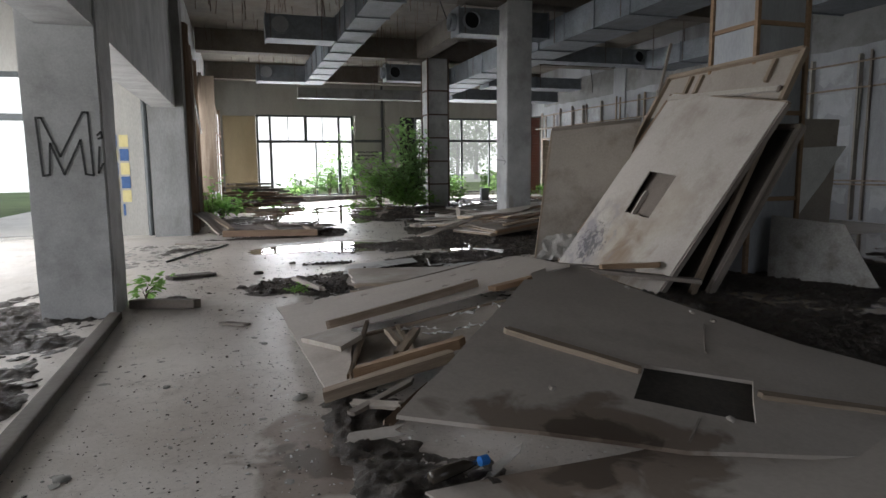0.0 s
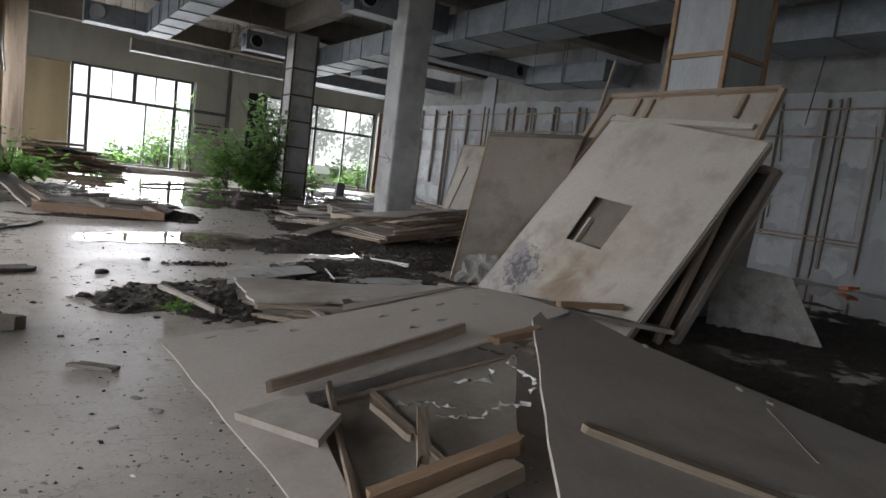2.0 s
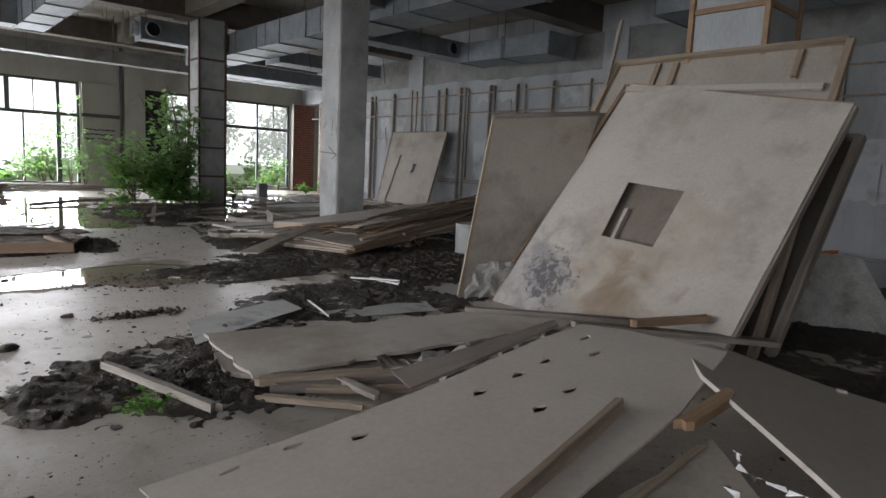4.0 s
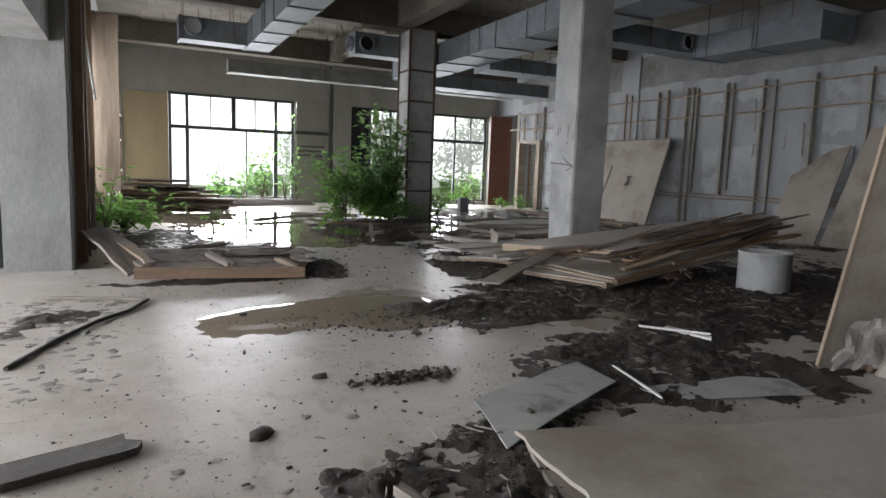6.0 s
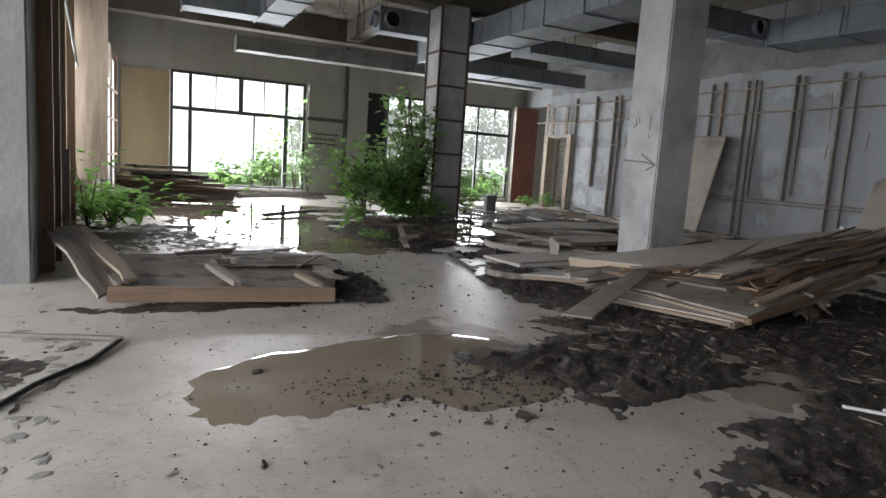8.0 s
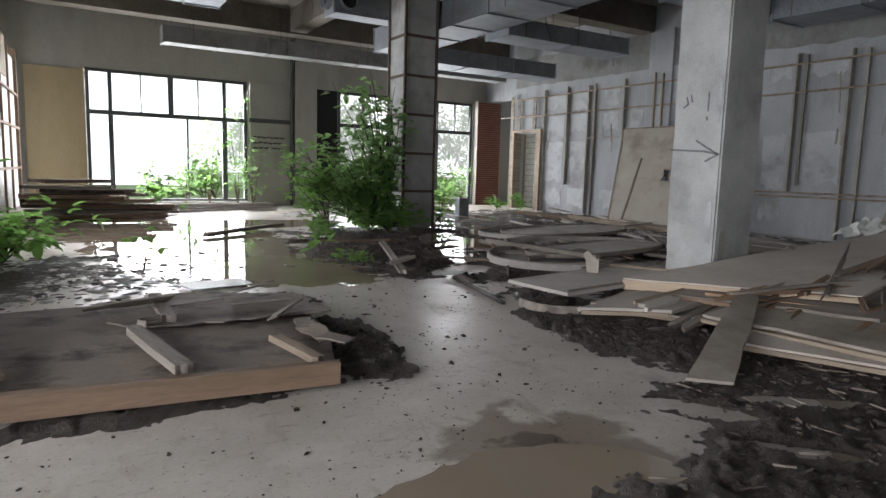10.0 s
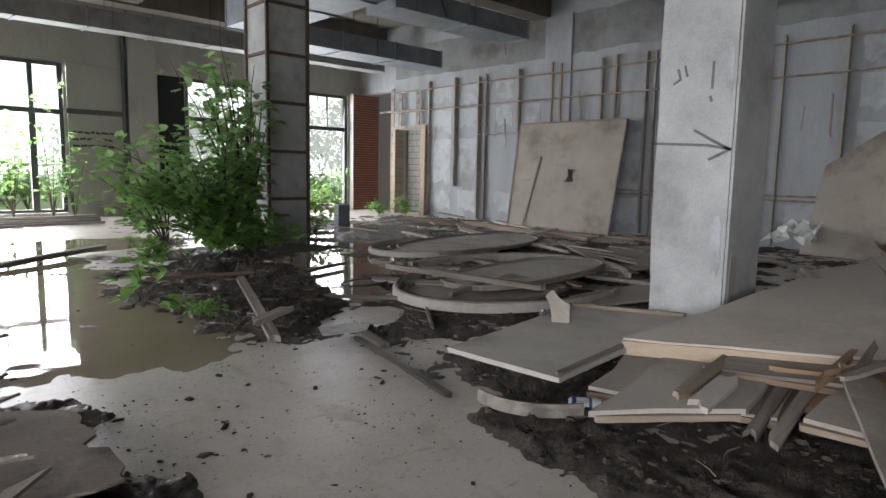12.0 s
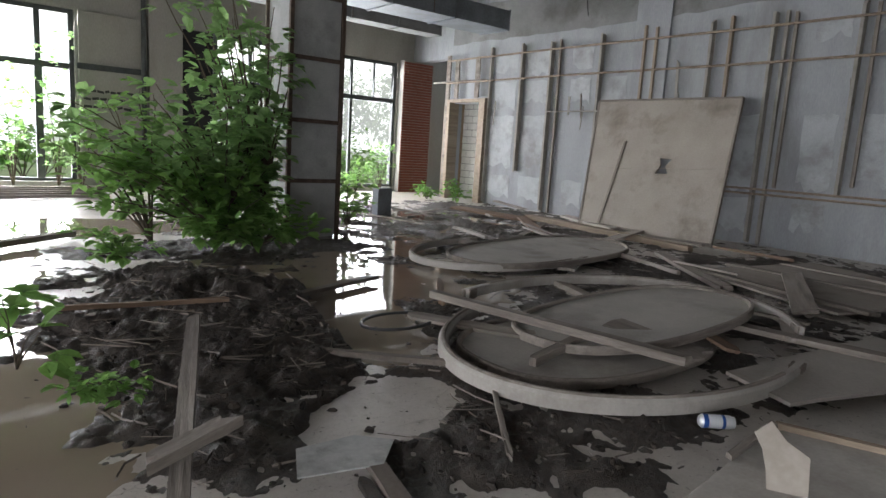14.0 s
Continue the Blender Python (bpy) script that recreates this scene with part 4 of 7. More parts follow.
lay("fallen_board", [(1.09, 4.0, 0.05), (1.0, 3.05, 0.06), (3.35, 2.6, 0.16), (2.95, 3.35, 0.15)], M_PANEL, "pale hardboard sheet with broken edges lying on mud", "board", 0.02, (), 0.04, 0.022, 8, (0, 0, 1), 0.09)
lay("fallen_board", [(1.12, 3.95, 0.02), (0.95, 3.3, 0.03), (1.15, 3.0, 0.03), (3.3, 2.5, 0.1), (2.9, 3.4, 0.1)], M_WOODG, "rotten backing board under a pale sheet", "board", 0.03, (), 0.03, 0.03, 18)
lay("board_offcut", [(1.44, 2.36, 0.21), (1.28, 2.0, 0.26), (2.2, 1.88, 0.46), (2.3, 1.98, 0.45)], M_BROWN, "dark brown board offcut lying over a torn panel", "board", 0.012, (), 0.02, 0.012, 19)

pin = [(3.983, 4.051, 0.0), (3.84, 1.74, 0.0), (5.067, 1.438, 1.908), (5.354, 3.577, 2.245)]
phole = [(4.757, 3.10, 1.206), (4.69, 2.51, 1.157), (4.37, 2.59, 0.688), (4.426, 3.14, 0.722)]
leaner, li = lay("leaning_partition", pin, M_MOULD, "pale mouldy partition panel with a square hole leaning on the column", "wall panel", 0.012, [phole], 0.0, 0.004, 9, (-1, 0, 1))
for a, b in ((pin[0], pin[3]), (pin[1], pin[2]), (pin[3], pin[2]), (pin[0], pin[1])):
    strip(leaner, li, a, b, 0.05, 0.05, M_WOOD if a is pin[3] else M_WOODG, "edge_batten", -0.025, int(a[1] * 10))
strip(leaner, li, (4.03, 4.13, 0.0), (5.40, 3.66, 2.245), 0.05, 0.09, M_WOODB, "side_batten", -0.06, 70, "dark brown side batten")
# added board, coloured dark as the unlit cavity in the panel
part("inner_board", sheet([tuple((li @ Vector(p))[:2]) for p in ((4.84, 3.2, 1.3), (4.75, 2.4, 1.25), (4.3, 2.5, 0.6), (4.36, 3.25, 0.62))], (), 0.006), M_BROWN, leaner, "added dark board for the shade behind the hole", m=pose(0, 0, -0.09))
strip(leaner, li, (4.62, 3.03, 0.98), (4.38, 3.05, 0.66), 0.035, 0.05, M_PANEL, "stud", -0.05, 71)
strip(leaner, li, (4.40, 3.1, 0.7), (4.36, 2.6, 0.66), 0.05, 0.05, M_PANEL, "stud", -0.03, 72)
# sheet coloured dark for the shade behind the front panel
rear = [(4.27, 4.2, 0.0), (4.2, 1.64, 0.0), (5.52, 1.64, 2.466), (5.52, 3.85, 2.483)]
rearp, ri = lay("leaning_partition", rear, M_SHADE, "timber-framed partition panel leaning behind another", "wall panel", 0.008, (), 0.0, 0.004, 10, (-1, 0, 1))
part("upper_facing", sheet([tuple((ri @ Vector(p))[:2]) for p in ((5.25, 3.88, 1.95), (5.25, 1.64, 1.95), (5.51, 1.64, 2.45), (5.51, 3.84, 2.46))], (), 0.006), M_PANELD, rearp, "brownish facing board", m=pose(0, 0, 0.009))
for a, b, w in ((rear[0], rear[3], 0.06), (rear[1], rear[2], 0.06), (rear[3], rear[2], 0.05)):
    strip(rearp, ri, a, b, w, 0.06, M_WOOD, "edge_batten", 0.035, int(a[1] * 9))
for y in (3.35, 3.15, 2.0):
    strip(rearp, ri, (5.32, y, 2.2), (5.45, y, 2.44), 0.05, 0.04, M_WOOD, "short_stud", 0.035, int(y * 7))
strip(rearp, ri, (5.30, 3.6, 2.19), (5.24, 1.72, 2.09), 0.06, 0.04, M_PANEL, "ledge", 0.06, 73)
# dark sheet colour again holds the shade between the panels
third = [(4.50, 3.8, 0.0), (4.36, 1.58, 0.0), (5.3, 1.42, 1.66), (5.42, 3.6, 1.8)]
thirdp, ti = lay("leaning_partition", third, M_SHADE, "dark framed partition panel leaning against the clad column", "wall panel", 0.012, (), 0.0, 0.004, 12, (-1, 0, 1))
strip(thirdp, ti, third[1], third[2], 0.07, 0.07, M_WOODG, "edge_batten", 0.04, 74)
strip(thirdp, ti, third[3], third[2], 0.05, 0.05, M_WOODG, "edge_batten", 0.03, 75)
backp, bi = lay("leaning_board", [(3.75, 4.31, 0.0), (4.6, 3.98, 0.0), (4.95, 3.66, 1.9), (3.873, 4.074, 1.79)], M_PANELD, "tan hardboard sheet standing on edge with torn backing", "board", 0.012, (), 0.01, 0.004, 13, (0, -1, 0))
strip(backp, bi, (3.873, 4.074, 1.79), (4.95, 3.66, 1.9), 0.05, 0.05, M_WOODG, "edge_batten", 0.0, 76)
strip(backp, bi, (3.75, 4.31, 0.02), (3.873, 4.074, 1.79), 0.025, 0.03, M_WOOD, "edge_batten", 0.0, 77)
lay("leaning_board", [(5.62, 2.1, 0.02), (6.12, 1.12, 0.02), (6.02, 1.5, 0.66), (5.75, 2.2, 0.72)], M_FOIL, "thin grey sheet slumped against the column foot", "board", 0.008, (), 0.04, 0.01, 61, (-1, 0, 0))
lay("leaning_board", [(6.35, 2.75, 0.0), (7.2, 2.75, 0.0), (7.0, 2.5, 1.85), (6.3, 2.5, 1.85)], M_PANELD, "brown board standing upright beside the clad column", "board", 0.015, (), 0.0, 0.01, 62, (0, -1, 0))
lay("torn_sheet", [(6.27, 2.42, 1.5), (7.08, 2.42, 1.52), (6.42, 2.5, 0.66), (6.3, 2.46, 0.95)], M_WHITE, "torn white sheet hanging on a brown board", "sheet", 0.006, (), 0.03, 0.01, 63, (0, -1, 0))
thing("prop_stick", plank(3.0, 0.04, 0.03, 78, 0.0, 0.03), M_WOODG, along((4.9, 4.0, 0.0), (5.52, 3.85, 2.95)), "thin upright stick leaning behind the panels", "stick")

wboard, wbi = lay("leaning_board", [(11.9, 14.49, 0.02), (12.93, 14.796, 2.384), (13.05, 17.8, 2.418), (12.05, 17.2, 0.02)], M_PANELD, "large dented hardboard panel leaning on the side wall", "board", 0.03, [[(12.56, 15.95, 1.33), (12.56, 15.7, 1.31), (12.5, 15.78, 1.18), (12.48, 15.68, 1.05), (12.48, 15.94, 1.04), (12.52, 15.88, 1.18)]], 0.0, 0.004, 14, (-1, 0, 0))
for a, b in (((11.9, 14.49, 0.02), (12.93, 14.796, 2.384)), ((12.05, 17.2, 0.02), (13.05, 17.8, 2.418)), ((12.93, 14.796, 2.384), (13.05, 17.8, 2.418))):
    strip(wboard, wbi, a, b, 0.04, 0.05, M_WOODG, "edge_batten", 0.015, int(a[1]))
strip(wboard, wbi, (12.05, 16.75, 0.05), (12.68, 16.8, 1.62), 0.05, 0.02, M_WOODG, "crack_strip", 0.04, 79)
strip(wboard, wbi, (12.45, 17.2, 1.1), (12.46, 14.6, 1.2), 0.012, 0.004, M_PANELD, "joint_tape", 0.032, 80)

left_panel, lpi = lay("fallen_partition", [(-0.45, 8.78, 0.13), (1.25, 8.66, 0.11), (1.55, 9.6, 0.08), (1.55, 11.0, 0.06), (-0.64, 10.85, 0.1)], M_MID, "framed brown partition panel lying flat on mud", "wall panel", 0.015, (), 0.015, 0.01, 15)
strip(left_panel, lpi, (-0.46, 8.78, 0.14), (1.26, 8.66, 0.12), 0.06, 0.12, M_WOODB, "edge_beam", -0.015, 81)
strip(left_panel, lpi, (-0.5, 9.6, 0.14), (-0.36, 8.86, 0.15), 0.08, 0.05, M_WOODG, "batten", 0.03, 82)
lay("board_offcut", [(-0.52, 8.72, 0.1), (-1.05, 10.4, 0.42), (-0.8, 10.75, 0.38), (-0.36, 9.1, 0.14)], M_WOODG, "weathered boards tipped up at the panel corner", "board", 0.03, (), 0.02, 0.03, 83)
lay("board_offcut", [(-0.36, 8.95, 0.17), (-0.85, 10.9, 0.36), (-0.72, 11.0, 0.35), (-0.25, 9.0, 0.17)], M_WOOD, "weathered plank tipped up at the panel corner", "board", 0.03, (), 0.01, 0.03, 84)
lay("fallen_board", [(0.15, 10.9, 0.1), (0.35, 9.9, 0.15), (1.7, 9.9, 0.11), (1.75, 10.9, 0.06), (1.1, 11.5, 0.05)], M_MID, "silt-covered board lying behind a framed panel", "board", 0.012, (), 0.05, 0.045, 85, (0, 0, 1), 0.08)
for k, (x, y, L, a, m) in enumerate(((0.55, 10.35, 0.5, 10, M_BROWN), (1.05, 10.3, 0.45, -15, M_BROWN), (1.25, 9.75, 0.3, 40, M_MID), (1.35, 9.35, 0.28, 70, M_BROWN), (1.2, 10.75, 0.4, 25, M_BROWN), (0.1, 10.5, 0.6, -5, M_WOODG), (1.5, 9.0, 0.22, 120, M_BROWN), (1.42, 9.15, 0.3, 95, M_MID))):
    lay("board_offcut", [(x, y, 0.15), (x + L * math.cos(radians(a)), y + L * math.sin(radians(a)), 0.16 + 0.05 * (k % 3)), (x + L * 0.9 * math.cos(radians(a)) - 0.12 * math.sin(radians(a)), y + L * 0.9 * math.sin(radians(a)) + 0.12 * math.cos(radians(a)), 0.15), (x - 0.1 * math.sin(radians(a)), y + 0.1 * math.cos(radians(a)), 0.15)], m,
        "broken dark scrap lying on the silty panel", "scrap", 0.012, (), 0.02, 0.015, 1320 + k, (0, 0, 1), 0.06)
thing("bent_strip", bent_band(ring_points(0.75, 9.95, 0.35, 0.12, 0, 120, 210, 12, 0.16, 0.0), 0.012, 0.04), M_WOODG, label="bent thin wooden strip standing on the panel", category="strip")
col_board, cbi = lay("fallen_board", [(3.68, 10.36, 0.13), (3.68, 9.52, 0.15), (5.46, 9.68, 0.19), (5.2, 10.55, 0.17)], M_OVAL, "clean pale board lying on the heap beside the column", "board", 0.03, (), 0.01, 0.004, 16)
strip(col_board, cbi, (3.72, 9.56, 0.15), (4.5, 9.62, 0.17), 0.03, 0.02, M_WOODG, "splinter", 0.036, 86)
strip(col_board, cbi, (5.2, 10.52, 0.17), (5.45, 9.72, 0.19), 0.035, 0.025, M_WOOD, "edge_batten", 0.036, 87)
strip(col_board, cbi, (4.75, 10.5, 0.17), (5.2, 10.53, 0.17), 0.03, 0.02, M_WOODG, "edge_batten", 0.036, 88)

def crumple(name, corners, amp, mat, label, category, seed, n=34, m=16):
    """A crumpled thin sheet spread between four corners."""
    c = [Vector(p) for p in corners]
    bm = bmesh.new()
    g = []
    for a in range(n + 1):
        row = []
        for b in range(m + 1):
            p = (c[0].lerp(c[1], b / m)).lerp(c[3].lerp(c[2], b / m), a / n)
            q = p * 5.5 + Vector((seed * 3.3, 0, 0))
            fold = abs(noise.noise(q)) * 1.5 + abs(noise.noise(q * 2.3)) * 0.7
            edge = Vector((noise.noise(q * 1.7 + Vector((9, 0, 0))), noise.noise(q * 1.7 + Vector((0, 9, 0))), 0)) * amp * 0.9
            row.append(bm.verts.new(p + edge + Vector((0, 0, amp * (fold - 0.35)))))
        g.append(row)
    for a in range(n):
        for b in range(m):
            bm.faces.new((g[a][b], g[a + 1][b], g[a + 1][b + 1], g[a][b + 1]))
    ext = bmesh.ops.extrude_face_region(bm, geom=bm.faces[:])
    for v in [q for q in ext["geom"] if isinstance(q, bmesh.types.BMVert)]:
        v.co.z += 0.003
    bmesh.ops.recalc_face_normals(bm, faces=bm.faces)
    return thing(name, bm, mat, label=label, category=category)


crumple("crumpled_foil", [(1.62, 2.75, 0.1), (1.7, 2.35, 0.1), (2.75, 2.1, 0.2), (2.9, 2.5, 0.16)], 0.09, M_FOIL, "crumpled grey foil wedged between the boards", "foil", 92)
crumple("torn_cloth", [(3.72, 4.22, 0.02), (4.4, 3.9, 0.02), (4.35, 3.92, 0.4), (3.86, 4.14, 0.36)], 0.06, M_FOIL, "torn grey cloth backing hanging off the tan sheet", "cloth", 91, 18, 18)
# boards leaning on the side wall
lay("leaning_board", [(12.3, 11.15, 0.02), (12.3, 10.0, 0.02), (12.9, 9.85, 2.12), (12.9, 10.25, 2.0), (12.75, 11.0, 1.45)], M_PANELD, "broken brown board leaning on the side wall", "board", 0.03, (), 0.0, 0.015, 87, (-1, 0, 0))
lay("leaning_board", [(12.35, 9.95, 0.02), (12.35, 8.4, 0.02), (13.0, 8.6, 2.3), (13.0, 9.55, 2.5)], M_PANELD, "tall brown board leaning on the side wall", "board", 0.03, (), 0.0, 0.015, 88, (-1, 0, 0))
lay("leaning_board", [(12.1, 9.2, 0.02), (12.1, 7.9, 0.02), (12.9, 7.9, 1.6), (12.9, 9.2, 1.65)], M_PANEL, "pale board leaning on the side wall", "board", 0.03, (), 0.0, 0.015, 89, (-1, 0, 0))
crumple("crumpled_foil", [(11.9, 11.6, 0.25), (12.0, 10.9, 0.2), (12.4, 10.9, 0.5), (12.45, 11.4, 0.55)], 0.15, M_WHITE, "crumpled white foil lying on boards", "foil", 90, 14, 12)


# ---------- timber heap ----------
def heap():
    G = "timber heap"
    R = ((8.5, 8.4, 0.78), (8.2, 7.9, 0.66), (8.7, 8.9, 0.7))
    sheets = (
        ([(3.95, 9.52, 0.05), (4.2, 8.64, 0.07), (5.3, 8.8, 0.16), (5.15, 9.75, 0.12)], M_SLAB), ([(3.85, 8.12, 0.08), (4.2, 7.05, 0.1), (6.6, 7.35, 0.36), (6.2, 8.3, 0.34)], M_SLAB),
        ([(4.1, 8.5, 0.14), (4.25, 6.95, 0.16), (7.9, 7.75, 0.58), (8.0, 8.2, 0.6)], M_PANELD), ([(4.4, 9.1, 0.19), (4.75, 7.6, 0.24), (8.1, 7.95, 0.66), (8.2, 8.4, 0.68)], M_WOODG),
        ([(4.45, 9.62, 0.22), (5.05, 7.86, 0.33), (7.2, 8.0, 0.6), (8.5, 8.2, 0.77), (8.4, 8.6, 0.77), (6.4, 9.2, 0.47)], M_SLAB))
    for k, (p, m) in enumerate(sheets):
        ob, inv = lay("heap_board", p, m, "weathered hardboard sheet stacked on the timber heap", "board", 0.022, (), 0.015, 0.03, 200 + k)
        tagged(ob, group=G)
        if k == 4:
            strip(ob, inv, p[0], p[1], 0.06, 0.085, M_PINE, "edge_beam", -0.03, 220, "pale knotty pine edge beam")
        else:
            strip(ob, inv, p[0], p[1], 0.04, 0.03, (M_WOOD, M_WOOD, M_WOOD, M_WOODB)[k], "edge_batten", -0.015, 210 + k)
        strip(ob, inv, p[1], p[2], 0.06, 0.05, (M_WOOD, M_WOOD, M_WOODO, M_WOODG, M_WOODG)[k], "edge_batten", -0.02, 220 + k)
    for k in range(64):
        rng = random.Random(100 + k)
        f = k / 63
        a = (4.3 + 0.85 * f + 0.6 * rng.random() ** 2, 8.4 - 1.5 * f + 0.25 * rng.random(), 0.06 + 0.27 * rng.random())
        e = R[k % 3]
        b = (e[0] - 2.6 * rng.random(), e[1] + rng.uniform(-0.5, 0.4), 0)
        L = math.dist(a[:2], b[:2])
        b = (b[0], b[1], 0.2 + 0.13 * (b[0] - 4.2) * rng.uniform(0.7, 1.05))
        thing("plank", plank(math.dist(a, b), rng.choice((0.04, 0.06, 0.09, 0.14)), rng.choice((0.012, 0.02, 0.03)), k, 0.008 * rng.uniform(-1, 1), 0.16), rng.choice((M_WOODG, M_WOODG, M_WOODB, M_WOODB, M_WOODB, M_WOODO)),
              along(a, b, rng.uniform(-15, 15)), "broken weathered timber plank on the heap", "plank", group=G)
    for k in range(26):
        rng = random.Random(900 + k)
        x, y = 5.5 + 1.2 * rng.random(), 7.35 + 0.9 * rng.random()
        L, a = rng.uniform(0.5, 1.9), radians(rng.uniform(-4, 22))
        top = lambda u: 0.375 + 0.125 * (u - 5) + 0.02 * (k % 3)
        p, q = (x, y, top(x)), (x + L * math.cos(a), y + L * math.sin(a) * 0.6, top(x + L * math.cos(a)))
        thing("plank", plank(math.dist(p, q), rng.choice((0.03, 0.05, 0.08, 0.11)), rng.choice((0.012, 0.02)), 930 + k, 0.006, 0.14), rng.choice((M_WOODB, M_WOODB, M_WOODG, M_BROWN, M_WOODO)),
              along(p, q, rng.uniform(-12, 12)), "splintered brown plank lying on top of the heap", "plank", group=G)
    for k in range(9):
        rng = random.Random(1200 + k)
        x, y = 4.4 + 0.7 * rng.random(), 7.7 - 0.65 * k / 8
        z = 0.14 + 0.17 * rng.random()
        thing("plank", plank(rng.uniform(0.5, 1.5), rng.choice((0.05, 0.08, 0.12)), rng.choice((0.015, 0.025)), 1240 + k, 0.006, 0.2), (M_PINE, M_WOODO, M_WOOD, M_WOODO)[k % 4], along((x, y, z), (x + 1, y + rng.uniform(-0.02, 0.25), z + 0.115), rng.uniform(-6, 6)),
              "freshly broken pale timber sticking out of the heap", "plank", group=G)
    low, inv = lay("heap_board", [(3.52, 9.23, 0.1), (4.03, 8.72, 0.13), (4.94, 8.88, 0.17), (4.6, 9.4, 0.14)], M_PANEL, "torn pale hardboard under the heap with a ragged end", "board", 0.03, (), 0.01, 0.03, 1270)
    tagged(low, group=G)
    strip(low, inv, (3.55, 9.2, 0.1), (4.02, 8.73, 0.13), 0.03, 0.03, M_WOOD, "edge_batten", -0.01, 1271)
    for k, (p, q, w) in enumerate((((3.95, 9.0, 0.17), (4.6, 9.05, 0.21), 0.07), ((3.9, 8.88, 0.165), (4.28, 8.9, 0.2), 0.1), ((4.02, 8.68, 0.06), (5.1, 8.78, 0.26), 0.06), ((3.98, 8.58, 0.05), (5.2, 8.66, 0.28), 0.06))):
        thing("batten", plank(math.dist(p, q), w, 0.03, 1280 + k, 0.004, 0.05), (M_WOOD, M_PANEL, M_WOODG, M_WOODG)[k], along(p, q, 10), "broken slat lying under the heap boards", "batten", group=G)
    thing("orange_beam", plank(1.45, 0.06, 0.09, 1290, 0.002, 0.03), M_WOODO, along((4.55, 8.8, 0.2), (5.1, 7.2, 0.25)), "orange-brown beam under the top board of the heap", "beam", group=G)
    thing("bent_offcut", bent_band(ring_points(4.0, 9.72, 0.6, 0.45, 0, 165, 235, 10, 0.06), 0.025, 0.075), M_WOODG, label="curved timber offcut under the clean board", category="offcut", group=G)


heap()


def far_planks():
    rng = random.Random(5)
    for k in range(16):
        z = 0.05 + 0.1 * (k // 2)
        x0, x1 = -0.55 + rng.uniform(-0.15, 0.3), 2.3 - 0.09 * k + rng.uniform(-0.3, 0.2)
        y = 20.9 + rng.uniform(-0.5, 0.5)
        thing("plank", plank(x1 - x0, rng.uniform(0.25, 0.5), 0.07, 400 + k, 0.004, 0.06), rng.choice((M_BROWN, M_WOODB, M_MID, M_WOODG)), along((x0, y, z), (x1, y + rng.uniform(-0.3, 0.3), z + rng.uniform(-0.01, 0.03))),
              "weathered plank in a low stack by the window", "plank", group="plank stack by the window")
    for k in range(5):
        thing("plank", plank(2.6, 0.2, 0.05, 420 + k, 0.004, 0.05), M_WOODG, along((2.3, 21.9 + 0.16 * k, 0.05 + 0.03 * k), (4.7, 22.3 + 0.1 * k, 0.05 + 0.03 * k)), "weathered plank lying under the window", "plank", group="plank stack by the window")


far_planks()


